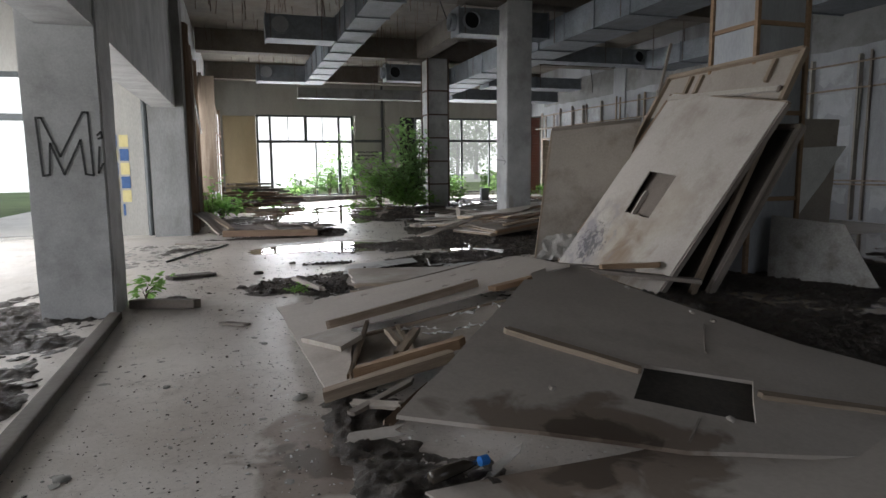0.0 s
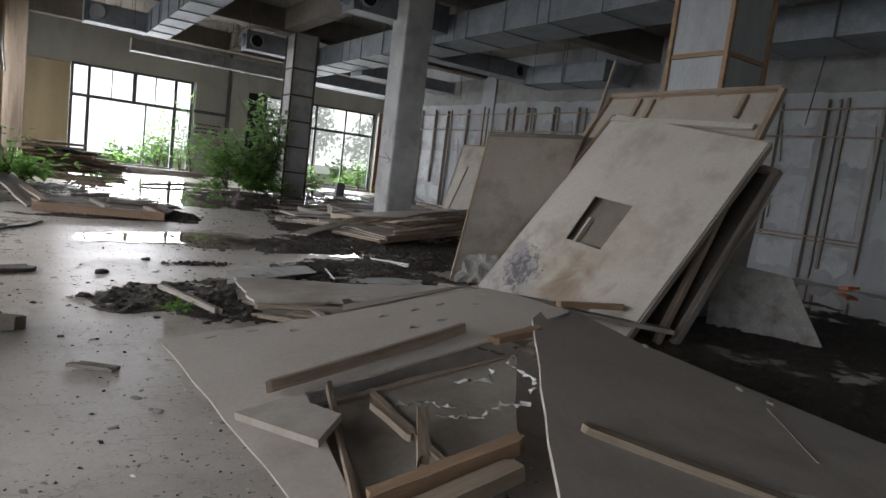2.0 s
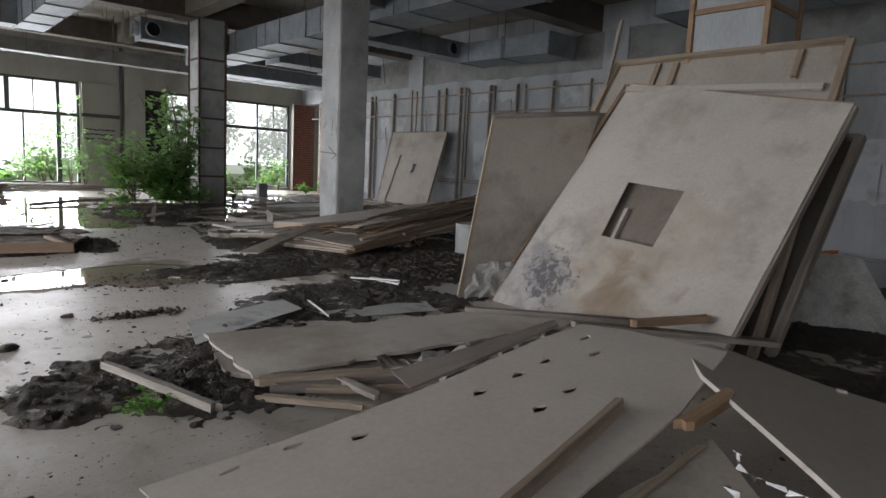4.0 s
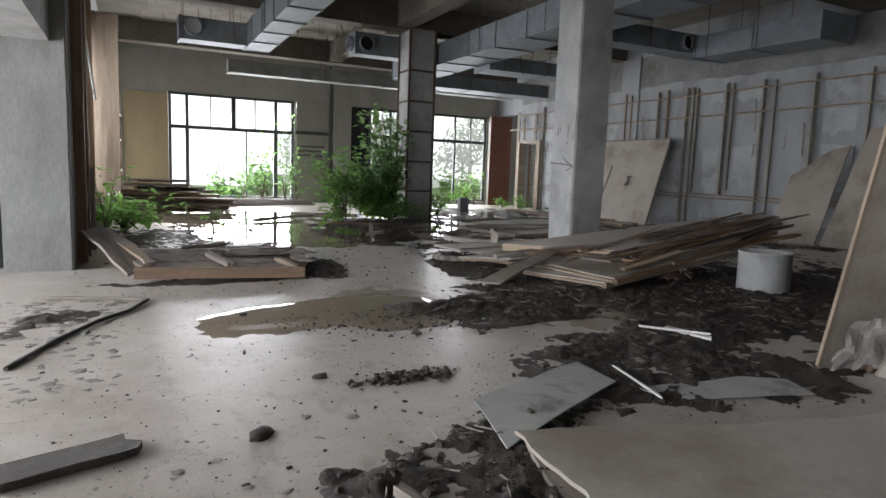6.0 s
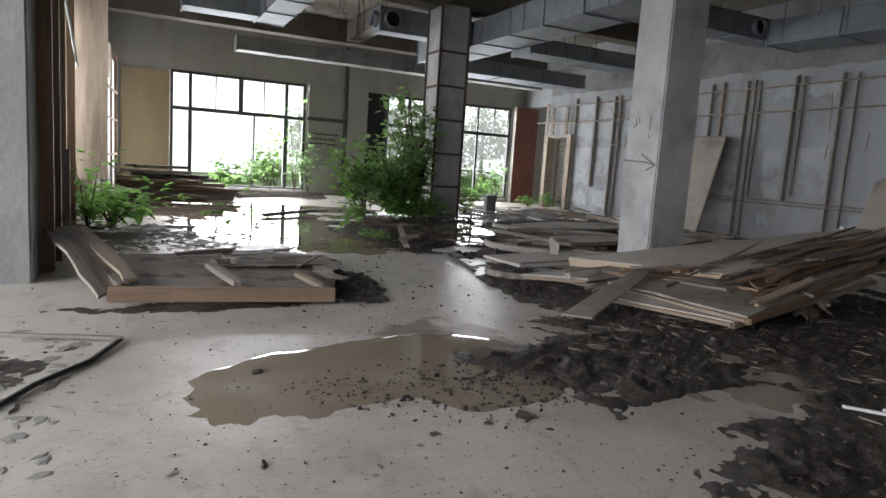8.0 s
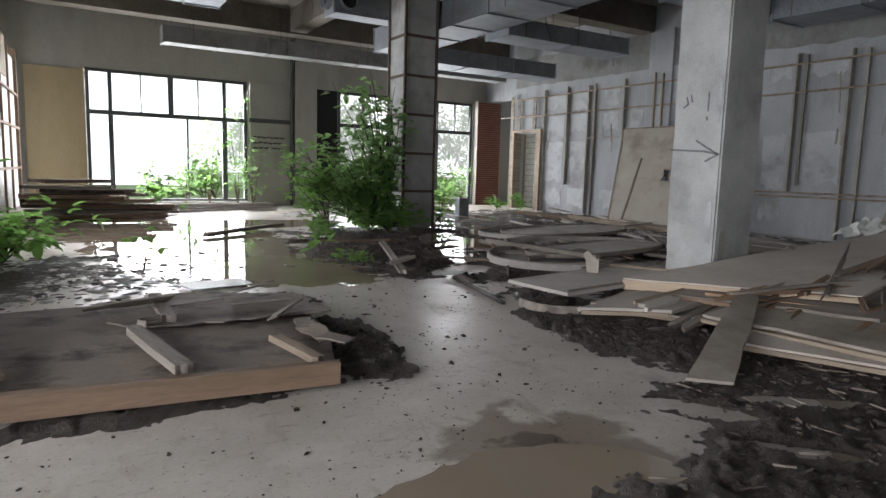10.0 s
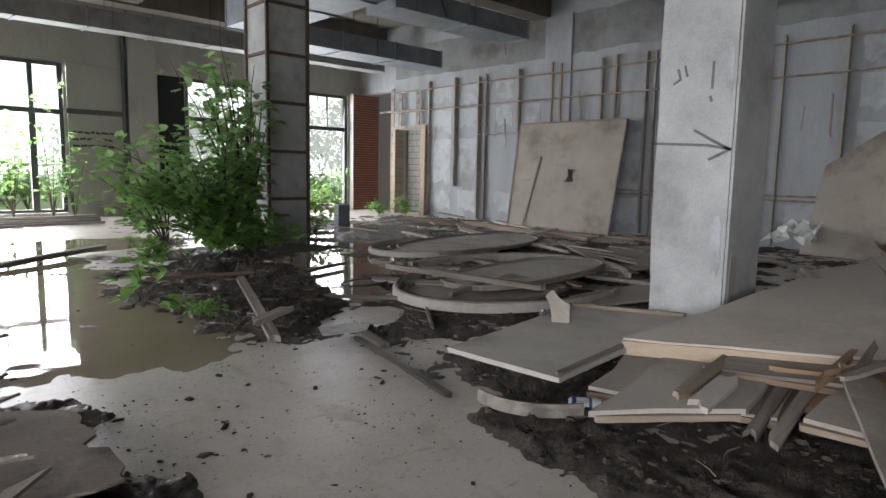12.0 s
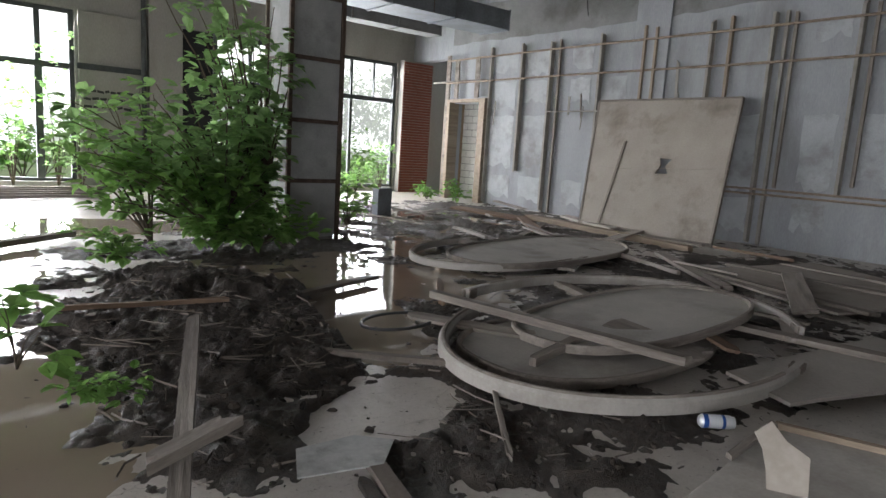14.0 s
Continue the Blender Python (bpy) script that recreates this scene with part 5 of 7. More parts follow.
def side_framing():
    """Timber lining left on the side wall beyond the pilaster."""
    for k, (y, w, z0, z1, m) in enumerate(((10.75, 0.2, 0, 4.2, M_WOODG), (11.6, 0.5, 0, 1.15, M_WOODG), (12.2, 0.3, 0.9, 3.9, M_TAN), (13.6, 0.12, 0, 3.6, M_WOODO), (14.9, 0.12, 0, 3.6, M_WOODO), (15.9, 0.35, 0.4, 3.7, M_TAN),
                                           (17.6, 0.12, 0, 3.6, M_WOODO), (19.7, 0.4, 0.2, 3.6, M_TAN), (21.5, 0.12, 0, 3.6, M_WOOD), (23.4, 0.3, 0, 3.5, M_TAN))):
        thing("lining_board", plank(z1 - z0, w, 0.05, 500 + k, 0.0, 0.04), m, along((-1.19 + 0.02 * (k % 3), y, z0), (-1.19 + 0.02 * (k % 3), y, z1), 90), "upright board left from the wall lining", "board", group="wall lining", kind="structure")
    ob = base("lining_frame", pose(-1.0, 17.6, 0.15), "white boarded frame with orange timber battens along the side wall", "wall lining", kind="structure")
    L = 4.9
    for k in range(4):
        part("white_board", box(-0.01, 0.01, L * k / 4 + 0.03, L * (k + 1) / 4 - 0.03, 0.0, 3.2, 0.004), M_WHITE, ob, m=pose(0, 0, 0, 0, 0, -2.6))
        part("stud", box(0.012, 0.05, L * k / 4 - 0.03, L * k / 4 + 0.03, 0.0, 3.3, 0.004), M_WOODO, ob, m=pose(0, 0, 0, 0, 0, -2.6))
    for z in (0.85, 1.7, 2.4):
        part("cross_batten", box(0.052, 0.085, 0, L, z - 0.025, z + 0.025, 0.004), M_WOODO, ob, m=pose(0, 0, 0, 0, 0, -2.6))
    part("end_post", box(-0.05, 0.07, L, L + 0.12, 0, 3.4, 0.006), M_WOODB, ob, m=pose(0, 0, 0, 0, 0, -2.6))
    part("top_board", box(0.09, 0.11, 0.3, 2.6, 2.55, 3.3, 0.004), M_TAN, ob, m=pose(0, 0, 0, 0, 0, -2.6))
    thing("lining_board", plank(2.9, 0.85, 0.03, 541, 0.0, 0.04), M_WOOD, along((-1.06, 14.0, 0.75), (-1.04, 14.0, 3.65), 84), "wide pale plywood sheet standing on the wall lining", "board", group="wall lining", kind="structure")
    thing("lining_post", plank(4.2, 0.16, 0.06, 560, 0.0, 0.03), M_WOODB, along((-1.035, 10.42, 0.0), (-1.035, 10.42, 4.2), 90), "dark brown timber edge on the pilaster", "post", group="wall lining", kind="structure")
    for k, (y, x, m) in enumerate(((11.05, -1.0, M_WOODB), (13.1, -1.02, M_WOODO), (15.0, -1.0, M_WOODG), (15.6, -0.98, M_WOODO))):
        thing("lining_post", plank(3.9, 0.09, 0.07, 545 + k, 0.0, 0.03), m, along((x, y, 0.0), (x, y, 3.9), 90), "upright timber post of the wall lining", "post", group="wall lining", kind="structure")
    for z in (1.3, 2.5, 3.4):
        thing("lining_rail", tube([(-1.12, 12.0, z), (-1.12, 24.0, z)], 0.02, 5), M_WOODO, label="thin timber rail of the wall lining", category="rail", group="wall lining", kind="structure")
    thing("loose_stick", tube([(-1.05, 12.0, 3.3), (-0.95, 13.2, 2.2)], 0.018, 6), M_WHITE, label="pale stick hanging diagonally on the lining", category="stick")


side_framing()

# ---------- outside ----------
# emissive backdrops stand in for the over-bright overcast daylight outside
M_HAZE = bpy.data.materials.new("glowing_haze")
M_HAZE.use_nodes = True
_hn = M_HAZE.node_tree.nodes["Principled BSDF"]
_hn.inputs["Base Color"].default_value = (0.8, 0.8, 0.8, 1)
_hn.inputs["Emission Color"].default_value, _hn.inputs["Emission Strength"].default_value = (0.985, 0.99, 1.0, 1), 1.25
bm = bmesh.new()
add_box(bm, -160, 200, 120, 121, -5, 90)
thing("backdrop", bm, M_HAZE, label="glowing white backdrop for the overcast haze in the distance", category="sky", kind="structure")
# nearer glowing box, added to whiten the view through the wide window
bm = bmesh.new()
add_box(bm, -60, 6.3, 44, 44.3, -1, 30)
thing("backdrop", bm, M_HAZE, label="glowing white backdrop added close outside the wide window", category="sky", kind="structure")
# see-through sheet that glows, added to lay haze over the far trees
M_MIST_SHEET = bpy.data.materials.new("glowing_mist_sheet")
M_MIST_SHEET.use_nodes = True
_mn, _ml = M_MIST_SHEET.node_tree.nodes, M_MIST_SHEET.node_tree.links
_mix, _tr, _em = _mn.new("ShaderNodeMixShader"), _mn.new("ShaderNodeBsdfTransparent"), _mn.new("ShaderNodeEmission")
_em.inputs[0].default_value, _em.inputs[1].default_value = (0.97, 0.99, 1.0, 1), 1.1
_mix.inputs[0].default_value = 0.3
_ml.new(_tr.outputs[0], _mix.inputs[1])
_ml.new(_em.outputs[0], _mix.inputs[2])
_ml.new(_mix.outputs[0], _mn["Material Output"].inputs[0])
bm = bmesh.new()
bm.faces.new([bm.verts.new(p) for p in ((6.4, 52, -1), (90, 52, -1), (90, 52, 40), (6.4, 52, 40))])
thing("backdrop", bm, M_MIST_SHEET, label="see-through glowing sheet that pales the far trees like haze", category="mist", kind="structure")
thing("ground", box(-400, 400, -400, 900, -0.3, -0.05), M_GRASS, label="rough green grass reaching far outside", category="ground", kind="structure")
brick_pier()

# ---------- mud, water and crumbs on the floor ----------
def mud_mask(x, y):
    """Where the wet mud lies: above 0 inside."""
    m = np.full(x.shape, -9.0)
    for cx, cy, rx, ry, turn, gain in (
            (3.95, 13.75, 1.0, 2.35, -5, 0.45), (5.3, 16.4, 2.0, 1.0, 10, 0.4), (4.6, 11.5, 1.0, 1.0, 30, 0.32), (5.1, 11.2, 0.8, 0.5, 0, 0.4), (5.2, 12.6, 0.8, 1.2, 0, 0.15),
            (5.6, 6.7, 3.9, 2.7, 0, 0.4), (4.2, 8.6, 1.9, 1.6, 50, 0.35), (3.1, 7.1, 1.1, 1.3, 20, 0.34), (2.5, 6.85, 0.95, 0.6, 20, 0.36), (3.2, 5.2, 1.3, 0.75, -10, 0.36), (2.35, 5.15, 0.4, 0.3, 0, 0.4), (4.05, 10.0, 0.42, 1.3, 12, 0.28),
            (2.3, 4.6, 1.5, 0.7, -5, 0.35), (1.15, 4.0, 0.42, 0.42, 0, 0.4), (0.27, 3.45, 0.42, 0.42, 0, 0.6), (0.75, 3.1, 0.5, 0.7, 0, 0.5),
            (1.5, 9.5, 0.55, 0.95, 10, 0.9), (0.5, 8.75, 1.1, 0.16, 0, 0.4), (1.5, 10.9, 0.5, 0.4, 0, 0.35), (-0.85, 7.0, 0.35, 0.7, 0, 0.3),
            (0.33, -0.35, 0.3, 0.75, -10, 0.4), (0.45, -1.2, 0.4, 0.3, 0, 0.35), (0.5, 4.0, 0.5, 0.3, 0, 0.3),
            # blob at (2.2, -0.85) also darkens the shaded floor under the slab hole
            (6.4, 1.9, 3.0, 2.9, 0, 0.42), (4.6, 0.2, 1.6, 1.4, 0, 0.38), (9.3, 16.5, 3.2, 3.2, 0, 0.16), (9.5, 12.2, 3.3, 2.2, 0, 0.2), (2.2, -0.85, 0.75, 0.5, -30, 0.3), (11.8, 19.5, 1.5, 2.5, 0, 0.3), (8.3, 20.5, 2.0, 2.0, 0, 0.2),
            (-0.2, 13.2, 1.0, 1.3, 0, 0.25), (-2.9, 0.9, 1.4, 2.4, 10, 0.3), (-1.9, 2.6, 0.5, 0.9, 0, 0.35), (-1.5, -0.6, 0.2, 2.2, 0, 0.4), (0.05, -0.75, 0.3, 0.3, 0, 0.2)):
        m = np.maximum(m, gain * np.minimum(blob(x, y, cx, cy, rx, ry, turn), 0.6))
    return m


def clear_path(x, y):
    """The trodden strip that stays bare."""
    c = np.full(x.shape, -9.0)
    for cx, cy, rx, ry, turn in ((0.3, 6.0, 1.5, 2.0, 0), (0.5, 1.5, 0.9, 1.3, 0), (2.5, 9.2, 0.62, 2.1, -10), (1.3, 7.8, 1.5, 0.7, 10), (2.75, 10.5, 0.6, 0.9, 0), (2.4, 11.2, 0.5, 0.5, 0), (2.75, 5.85, 0.6, 0.2, 5), (4.95, 13.5, 0.35, 1.2, -18), (4.15, 11.85, 0.5, 0.28, 20), (2.75, 7.55, 0.1, 0.32, 35), (2.75, 6.95, 0.08, 0.3, 40), (3.4, 7.3, 0.08, 0.35, 50), (-0.5, 0.0, 0.8, 3.0, 0)):
        c = np.maximum(c, blob(x, y, cx, cy, rx, ry, turn))
    return c


def mud_height(x, y):
    n = fbm(x * 2.3 + 3, y * 2.3, 4, 6)
    ragged = fbm(x * 11, y * 11 + 5, 31, 3)
    lumps = fbm(x * 12, y * 12, 9, 5)
    m = mud_mask(x, y) + (n - 0.5) * 0.62 + (ragged - 0.45) * 0.3 - 0.05 - 1.2 * np.clip(clear_path(x, y) + 0.12, 0, 0.5)
    mound = np.maximum(0, blob(x, y, 4.0, 14.1, 1.5, 2.6, -12)) * 0.15
    return np.clip(m, -0.2, 0.2) * 0.13 + ((lumps - 0.52) * 0.07 + (fbm(x * 31, y * 31, 17, 3) - 0.5) * 0.05) * np.clip(m * 4 + 0.2, 0, 1) + mound * np.clip(m * 4, 0, 1) * (0.55 + 0.9 * fbm(x * 6, y * 6, 23, 4)) + np.abs(fbm(x * 17, y * 17, 41, 3) - 0.5) * 0.11 * np.clip(mound * 12, 0, 1) * np.clip(m * 4, 0, 1)


height_patch("wet_mud", -4.6, 13.1, -1.6, 22.0, 0.025, mud_height, M_MUD, "dark wet mud and rotted litter spread over the floor", "mud", -0.004, True)


def water_height(x, y):
    m = np.full(x.shape, -9.0)
    for cx, cy, rx, ry, turn in ((0.95, 6.95, 1.05, 0.5, 16), (1.6, 6.9, 0.6, 0.66, 0), (4.95, 13.5, 0.5, 1.3, -18), (1.75, 15.9, 1.4, 4.0, -4), (2.25, 13.1, 0.85, 1.6, 10), (3.0, 18.6, 2.2, 1.0, 0), (0.4, 18.5, 1.2, 2.3, 0),
                                 (5.6, 14.4, 1.2, 1.3, 20), (6.9, 16.3, 2.3, 1.0, 15), (8.8, 18.6, 2.4, 1.6, 0), (6.0, 1.2, 3.2, 2.4, 0), (5.2, 6.3, 2.6, 1.2, 0), (-3.5, -0.5, 1.8, 2.6, 0), (9.5, 3.5, 3.0, 2.2, 0)):
        m = np.maximum(m, blob(x, y, cx, cy, rx, ry, turn))
    m = m + (fbm(x * 1.6, y * 1.6 + 9, 21, 6) - 0.5) * 0.55 + (fbm(x * 6, y * 6, 8, 4) - 0.5) * 0.3
    return np.clip(m * 0.05, -0.008, 0.0045)


height_patch("puddle_water", -5.5, 13.1, -3.5, 22.5, 0.06, water_height, M_WATER, "shallow silty puddle reflecting the bright windows", "puddle", -0.004)


def crumbs(name, count, region, size, mat, label, seed, height=0.5, on_mud=False):
    """Small angular bits strewn on the floor, joined."""
    rng = random.Random(seed)
    V, F = [], []
    spots = [region(rng) for _ in range(count)]
    if on_mud:
        sx, sy = np.array(spots).T
        lift = np.maximum(0, mud_height(sx, sy))
    for i, (x, y) in enumerate(spots):
        z0 = float(lift[i]) - 0.006 if on_mud else 0.001
        if on_mud and lift[i] <= 0 and rng.random() < 0.95:
            continue
        s = size[0] + (size[1] - size[0]) * rng.random() ** 4
        a, flat = rng.uniform(0, 6.28), rng.uniform(0.35, 0.9)
        ca, sa = math.cos(a), math.sin(a)
        b = len(V)
        for dz, k in ((0, 1.0), (s * height * rng.uniform(0.5, 1.2), 0.6)):
            for q in range(6):
                r = s * rng.uniform(0.45, 1.3) * k
                u, w = r * math.cos(q * 1.047), r * flat * math.sin(q * 1.047)
                V.append((x + u * ca - w * sa, y + u * sa + w * ca, dz + z0))
        F += [tuple(range(b + 6, b + 12))] + [(b + q, b + (q + 1) % 6, b + 6 + (q + 1) % 6, b + 6 + q) for q in range(6)]
    me = bpy.data.meshes.new(name)
    me.from_pydata(V, [], F)
    me.materials.append(mat)
    return tagged(new(name, me), label, "debris", kind="stuff")


crumbs("floor_crumbs", 2000, lambda r: (r.uniform(-1.1, 4.5), r.uniform(-2.5, 13)), (0.002, 0.018), M_MUD, "dark mud crumbs strewn on the floor", 1)
crumbs("floor_crumbs", 1200, lambda r: (r.gauss(0.0, 0.6), r.gauss(-0.9, 0.9)), (0.002, 0.010), M_MUD, "small dark crumbs strewn on the floor", 12)
crumbs("floor_crumbs", 900, lambda r: (r.gauss(0.2, 0.7), r.gauss(-0.6, 1.2)), (0.003, 0.014), M_WHITE, "pale plaster crumbs strewn on the floor", 2)
crumbs("mud_clods", 9000, lambda r: (r.gauss(4.2, 1.4), r.gauss(13.0, 2.2)), (0.005, 0.038), M_CLOD, "lumps of dark mud on the mound", 3, 0.6, True)
crumbs("mud_clods", 8000, lambda r: (r.gauss(4.6, 1.9), r.gauss(7.4, 1.7)), (0.005, 0.038), M_CLOD, "lumps of dark mud on the wet floor", 4, 0.6, True)
crumbs("mud_clods", 6000, lambda r: (r.gauss(1.1, 1.0), r.gauss(3.6, 0.8)), (0.005, 0.038), M_CLOD, "lumps of dark mud beside the boards", 14, 0.6, True)
crumbs("mud_clods", 2500, lambda r: (r.gauss(1.5, 0.5), r.gauss(9.6, 0.8)), (0.005, 0.038), M_CLOD, "lumps of dark mud beside the fallen panel", 15, 0.6, True)
def drifts(x0, x1, y0, y1, cut, seed):
    """Spots that gather where an uneven field is high."""
    g = np.random.default_rng(seed)
    x, y = g.uniform(x0, x1, 30000), g.uniform(y0, y1, 30000)
    keep = fbm(x * 1.3, y * 1.3, seed) + 0.25 * g.random(30000) > cut
    pool = list(zip(x[keep].tolist(), y[keep].tolist()))
    return lambda r: r.choice(pool)


crumbs("floor_crumbs", 4200, drifts(-1.1, 3.0, -2.6, 8.5, 0.70, 51), (0.0015, 0.010), M_CLOD, "fine dark grit drifted over the bare floor", 52, 0.5)
crumbs("floor_crumbs", 2200, drifts(-1.1, 1.4, -2.6, 4.5, 0.68, 53), (0.002, 0.012), M_PLAST, "fine pale grit drifted over the bare floor", 54, 0.4)
crumbs("floor_crumbs", 1200, drifts(1.2, 4.2, 7.6, 11.6, 0.70, 55), (0.002, 0.011), M_CLOD, "fine dark grit drifted over the bare floor", 56, 0.5)
crumbs("plaster_flakes", 260, drifts(-1.1, 0.9, -2.6, 6.0, 0.62, 57), (0.012, 0.05), M_PLAST, "thin plaster flakes on the bare floor", 58, 0.1)
crumbs("mud_flakes", 900, lambda r: (r.uniform(-4.4, -1.4), r.uniform(-2.2, 3.2)), (0.02, 0.11), M_MUD, "curled dark flakes on the wet side room floor", 59, 0.2)
crumbs("mud_flakes", 110, drifts(0.6, 3.8, 4.3, 11.0, 0.62, 60), (0.006, 0.04), M_MUD, "flat dark scraps lying on the bare floor", 61, 0.12)
crumbs("mud_flakes", 700, lambda r: (r.gauss(0.1, 0.8), r.gauss(13.0, 0.8)), (0.02, 0.09), M_MUD, "curled dark silt flakes on the floor", 62, 0.2)
crumbs("wood_chips", 3000, lambda r: (r.gauss(6.6, 1.3), r.gauss(12.6, 1.6)), (0.006, 0.05), M_CLOD, "dark rotted chips between the oval frames", 63, 0.25, True)
crumbs("mud_clods", 1100, lambda r: (r.gauss(0.75, 0.55), r.gauss(10.2, 0.45)), (0.006, 0.05), M_CLOD, "dark mud crusts lying over the fallen panel", 64, 0.3)
crumbs("wood_chips", 1500, lambda r: (r.gauss(4.2, 1.3), r.gauss(13.2, 2.0)), (0.005, 0.045), M_WOODG, "rotted wood chips lying in the mud", 16, 0.2, True)
crumbs("wood_chips", 1800, lambda r: (r.gauss(5.2, 1.8), r.gauss(7.0, 1.5)), (0.004, 0.04), M_WOODG, "rotted wood chips lying in the mud", 17, 0.2, True)
crumbs("wood_chips", 2600, lambda r: (r.uniform(6.5, 12.8), r.uniform(10.5, 21)), (0.01, 0.09), M_WOODG, "broken chips along the side wall", 5, 0.2)


crumbs("floor_crumbs", 1600, lambda r: (r.gauss(1.65, 0.4), r.gauss(6.55, 0.22)), (0.004, 0.024), M_CLOD, "mud crumbs lying in the shallow puddle", 44, 0.7)
crumbs("floor_crumbs", 500, lambda r: (r.gauss(0.75, 0.3), r.gauss(6.7, 0.1)), (0.003, 0.014), M_CLOD, "mud crumbs lying in the shallow puddle", 45, 0.8)
crumbs("mud_clods", 2200, lambda r: (r.gauss(1.5, 0.3), r.gauss(9.5, 0.55)), (0.004, 0.03), M_CLOD, "mud lumps heaped at the end of the fallen panel", 46, 0.7, True)


crumbs("mud_clods", 420, lambda r: (r.gauss(1.02, 0.15), r.gauss(5.1, 0.055)), (0.006, 0.034), M_CLOD, "small patch of mud crumbs on the bare floor", 47, 0.7)
crumbs("mud_clods", 120, lambda r: (r.gauss(1.35, 0.07), r.gauss(4.55, 0.04)), (0.006, 0.03), M_CLOD, "small patch of mud crumbs on the bare floor", 48, 0.7)


def twigs(count, cx, cy, sx, sy, mat, label, seed, long=0.4):
    """Thin dead twigs and fibres lying over the mud, joined."""
    rng = random.Random(seed)
    V, F = [], []
    xs = [(rng.gauss(cx, sx), rng.gauss(cy, sy)) for _ in range(count)]
    zs = np.maximum(0, mud_height(*np.array(xs).T))
    for (x, y), z in zip(xs, zs):
        if z <= 0:
            continue
        a, L, r = rng.uniform(0, 3.14), rng.uniform(0.06, long), rng.uniform(0.0015, 0.005)
        p, q = Vector((x, y, float(z) + 0.008)), Vector((x + math.cos(a) * L, y + math.sin(a) * L, float(z) + rng.uniform(0.0, 0.1) * L))
        mid = (p + q) / 2 + Vector((-math.sin(a), math.cos(a), 0.3)) * L * rng.uniform(-0.15, 0.15)
        side = Vector((-math.sin(a), math.cos(a), 0)) * r
        b = len(V)
        for e in (p, mid, q):
            V += [tuple(e + side), tuple(e - side), tuple(e + Vector((0, 0, r * 1.7)))]
        for o in (b, b + 3):
            F += [(o, o + 1, o + 4, o + 3), (o + 1, o + 2, o + 5, o + 4), (o + 2, o, o + 3, o + 5)]
    me = bpy.data.meshes.new("dead_twigs")
    me.from_pydata(V, [], F)
    me.materials.append(mat)
    tagged(new("dead_twigs", me), label, "twigs", kind="stuff")


twigs(420, 3.9, 13.3, 0.9, 1.4, M_MID, "thin dead twigs strewn over the mud mound", 77, 0.32)
twigs(110, 3.9, 13.0, 1.0, 1.5, M_WOODG, "pale dry stalks strewn over the mud mound", 78, 0.22)
twigs(320, 4.2, 6.6, 1.4, 1.2, M_MID, "thin dead twigs strewn over the wet mud", 79, 0.16)
twigs(160, 1.2, 3.7, 0.9, 0.6, M_WOODG, "dry stalks lying beside the fallen boards", 80, 0.14)
twigs(200, 6.8, 13.0, 1.6, 1.6, M_WOODG, "dry splinters lying between the oval frames", 81, 0.5)


def wall_litter():
    rng = random.Random(31)
    for k in range(34):
        x, y = rng.uniform(7.6, 12.4), rng.uniform(10.4, 19.0)
        if k > 25:
            x, y = rng.uniform(5.2, 8.0), rng.uniform(10.9, 13.6)
        a, L = radians(rng.choice((100, 80, 60, 120, 20)) + rng.uniform(-15, 15)), rng.uniform(0.5, 2.2) if k <= 25 else rng.uniform(0.4, 1.0)
        z = 0.05 + 0.07 * rng.random()
        p, q = (x, y, z), (min(12.9, x + math.cos(a) * L), y + math.sin(a) * L, z + rng.uniform(-0.02, 0.06))
        thing("plank", plank(math.dist(p, q), rng.choice((0.05, 0.08, 0.12, 0.2)), rng.choice((0.02, 0.03, 0.04)), 600 + k, 0.005, 0.05), rng.choice((M_WOODG, M_WOODG, M_PANEL, M_PANELD, M_WOODB)), along(p, q, rng.uniform(-10, 10)),
              "broken weathered plank among litter by the side wall", "plank", group="litter by the wall")


wall_litter()
crumbs("plaster_flakes", 420, lambda r: (r.uniform(-2.6, -0.55), r.uniform(5.4, 8.3)), (0.03, 0.11), M_PLAST, "curled flakes of plaster on the floor", 6, 0.12)
crumbs("plaster_flakes", 380, lambda r: (r.uniform(-0.9, 1.3), r.uniform(11.6, 14.3)), (0.03, 0.12), M_PLAST, "curled flakes of dried silt on the floor", 7, 0.12)
crumbs("plaster_flakes", 500, lambda r: (r.uniform(-4.5, -1.45), r.uniform(-2.5, 2.4)), (0.02, 0.12), M_PLAST, "curled flakes of plaster in the side room", 8, 0.12)


def stone(name, x, y, s, mat, label, seed, squash=0.5, z=0.0):
    bm = bmesh.new()
    bmesh.ops.create_icosphere(bm, subdivisions=2, radius=1)
    for v in bm.verts:
        f = 1 + 0.4 * noise.noise(v.co * 1.7 + Vector((seed * 5.0, 0, 0)))
        v.co = Vector((v.co.x * s * f, v.co.y * s * 0.7 * f, max(v.co.z * s * squash * f, -0.15 * s)))
    return thing(name, bm, mat, pose(x, y, z + 0.1 * s, 0, 0, seed * 47), label, "stone", smooth=True)


for i, (x, y, s) in enumerate(((0.529, 5.274, 0.05), (0.35, 7.05, 0.04), (1.75, 8.75, 0.07), (-0.75, 2.9, 0.16), (-0.15, 3.6, 0.06), (0.05, 4.55, 0.07), (1.5, 6.05, 0.05), (3.45, 8.9, 0.04))):
    stone("clod", x, y, s, M_MUD, "dark lump of dried mud lying on the floor", i)
for i, (x, y, s) in enumerate(((0.15, -0.05, 0.05), (-0.6, 0.4, 0.03), (0.0, 1.2, 0.03), (-0.9, -0.7, 0.04))):
    stone("plaster_lump", x, y, s, M_PLAST, "pale lump of broken plaster on the floor", i + 20, 0.35)

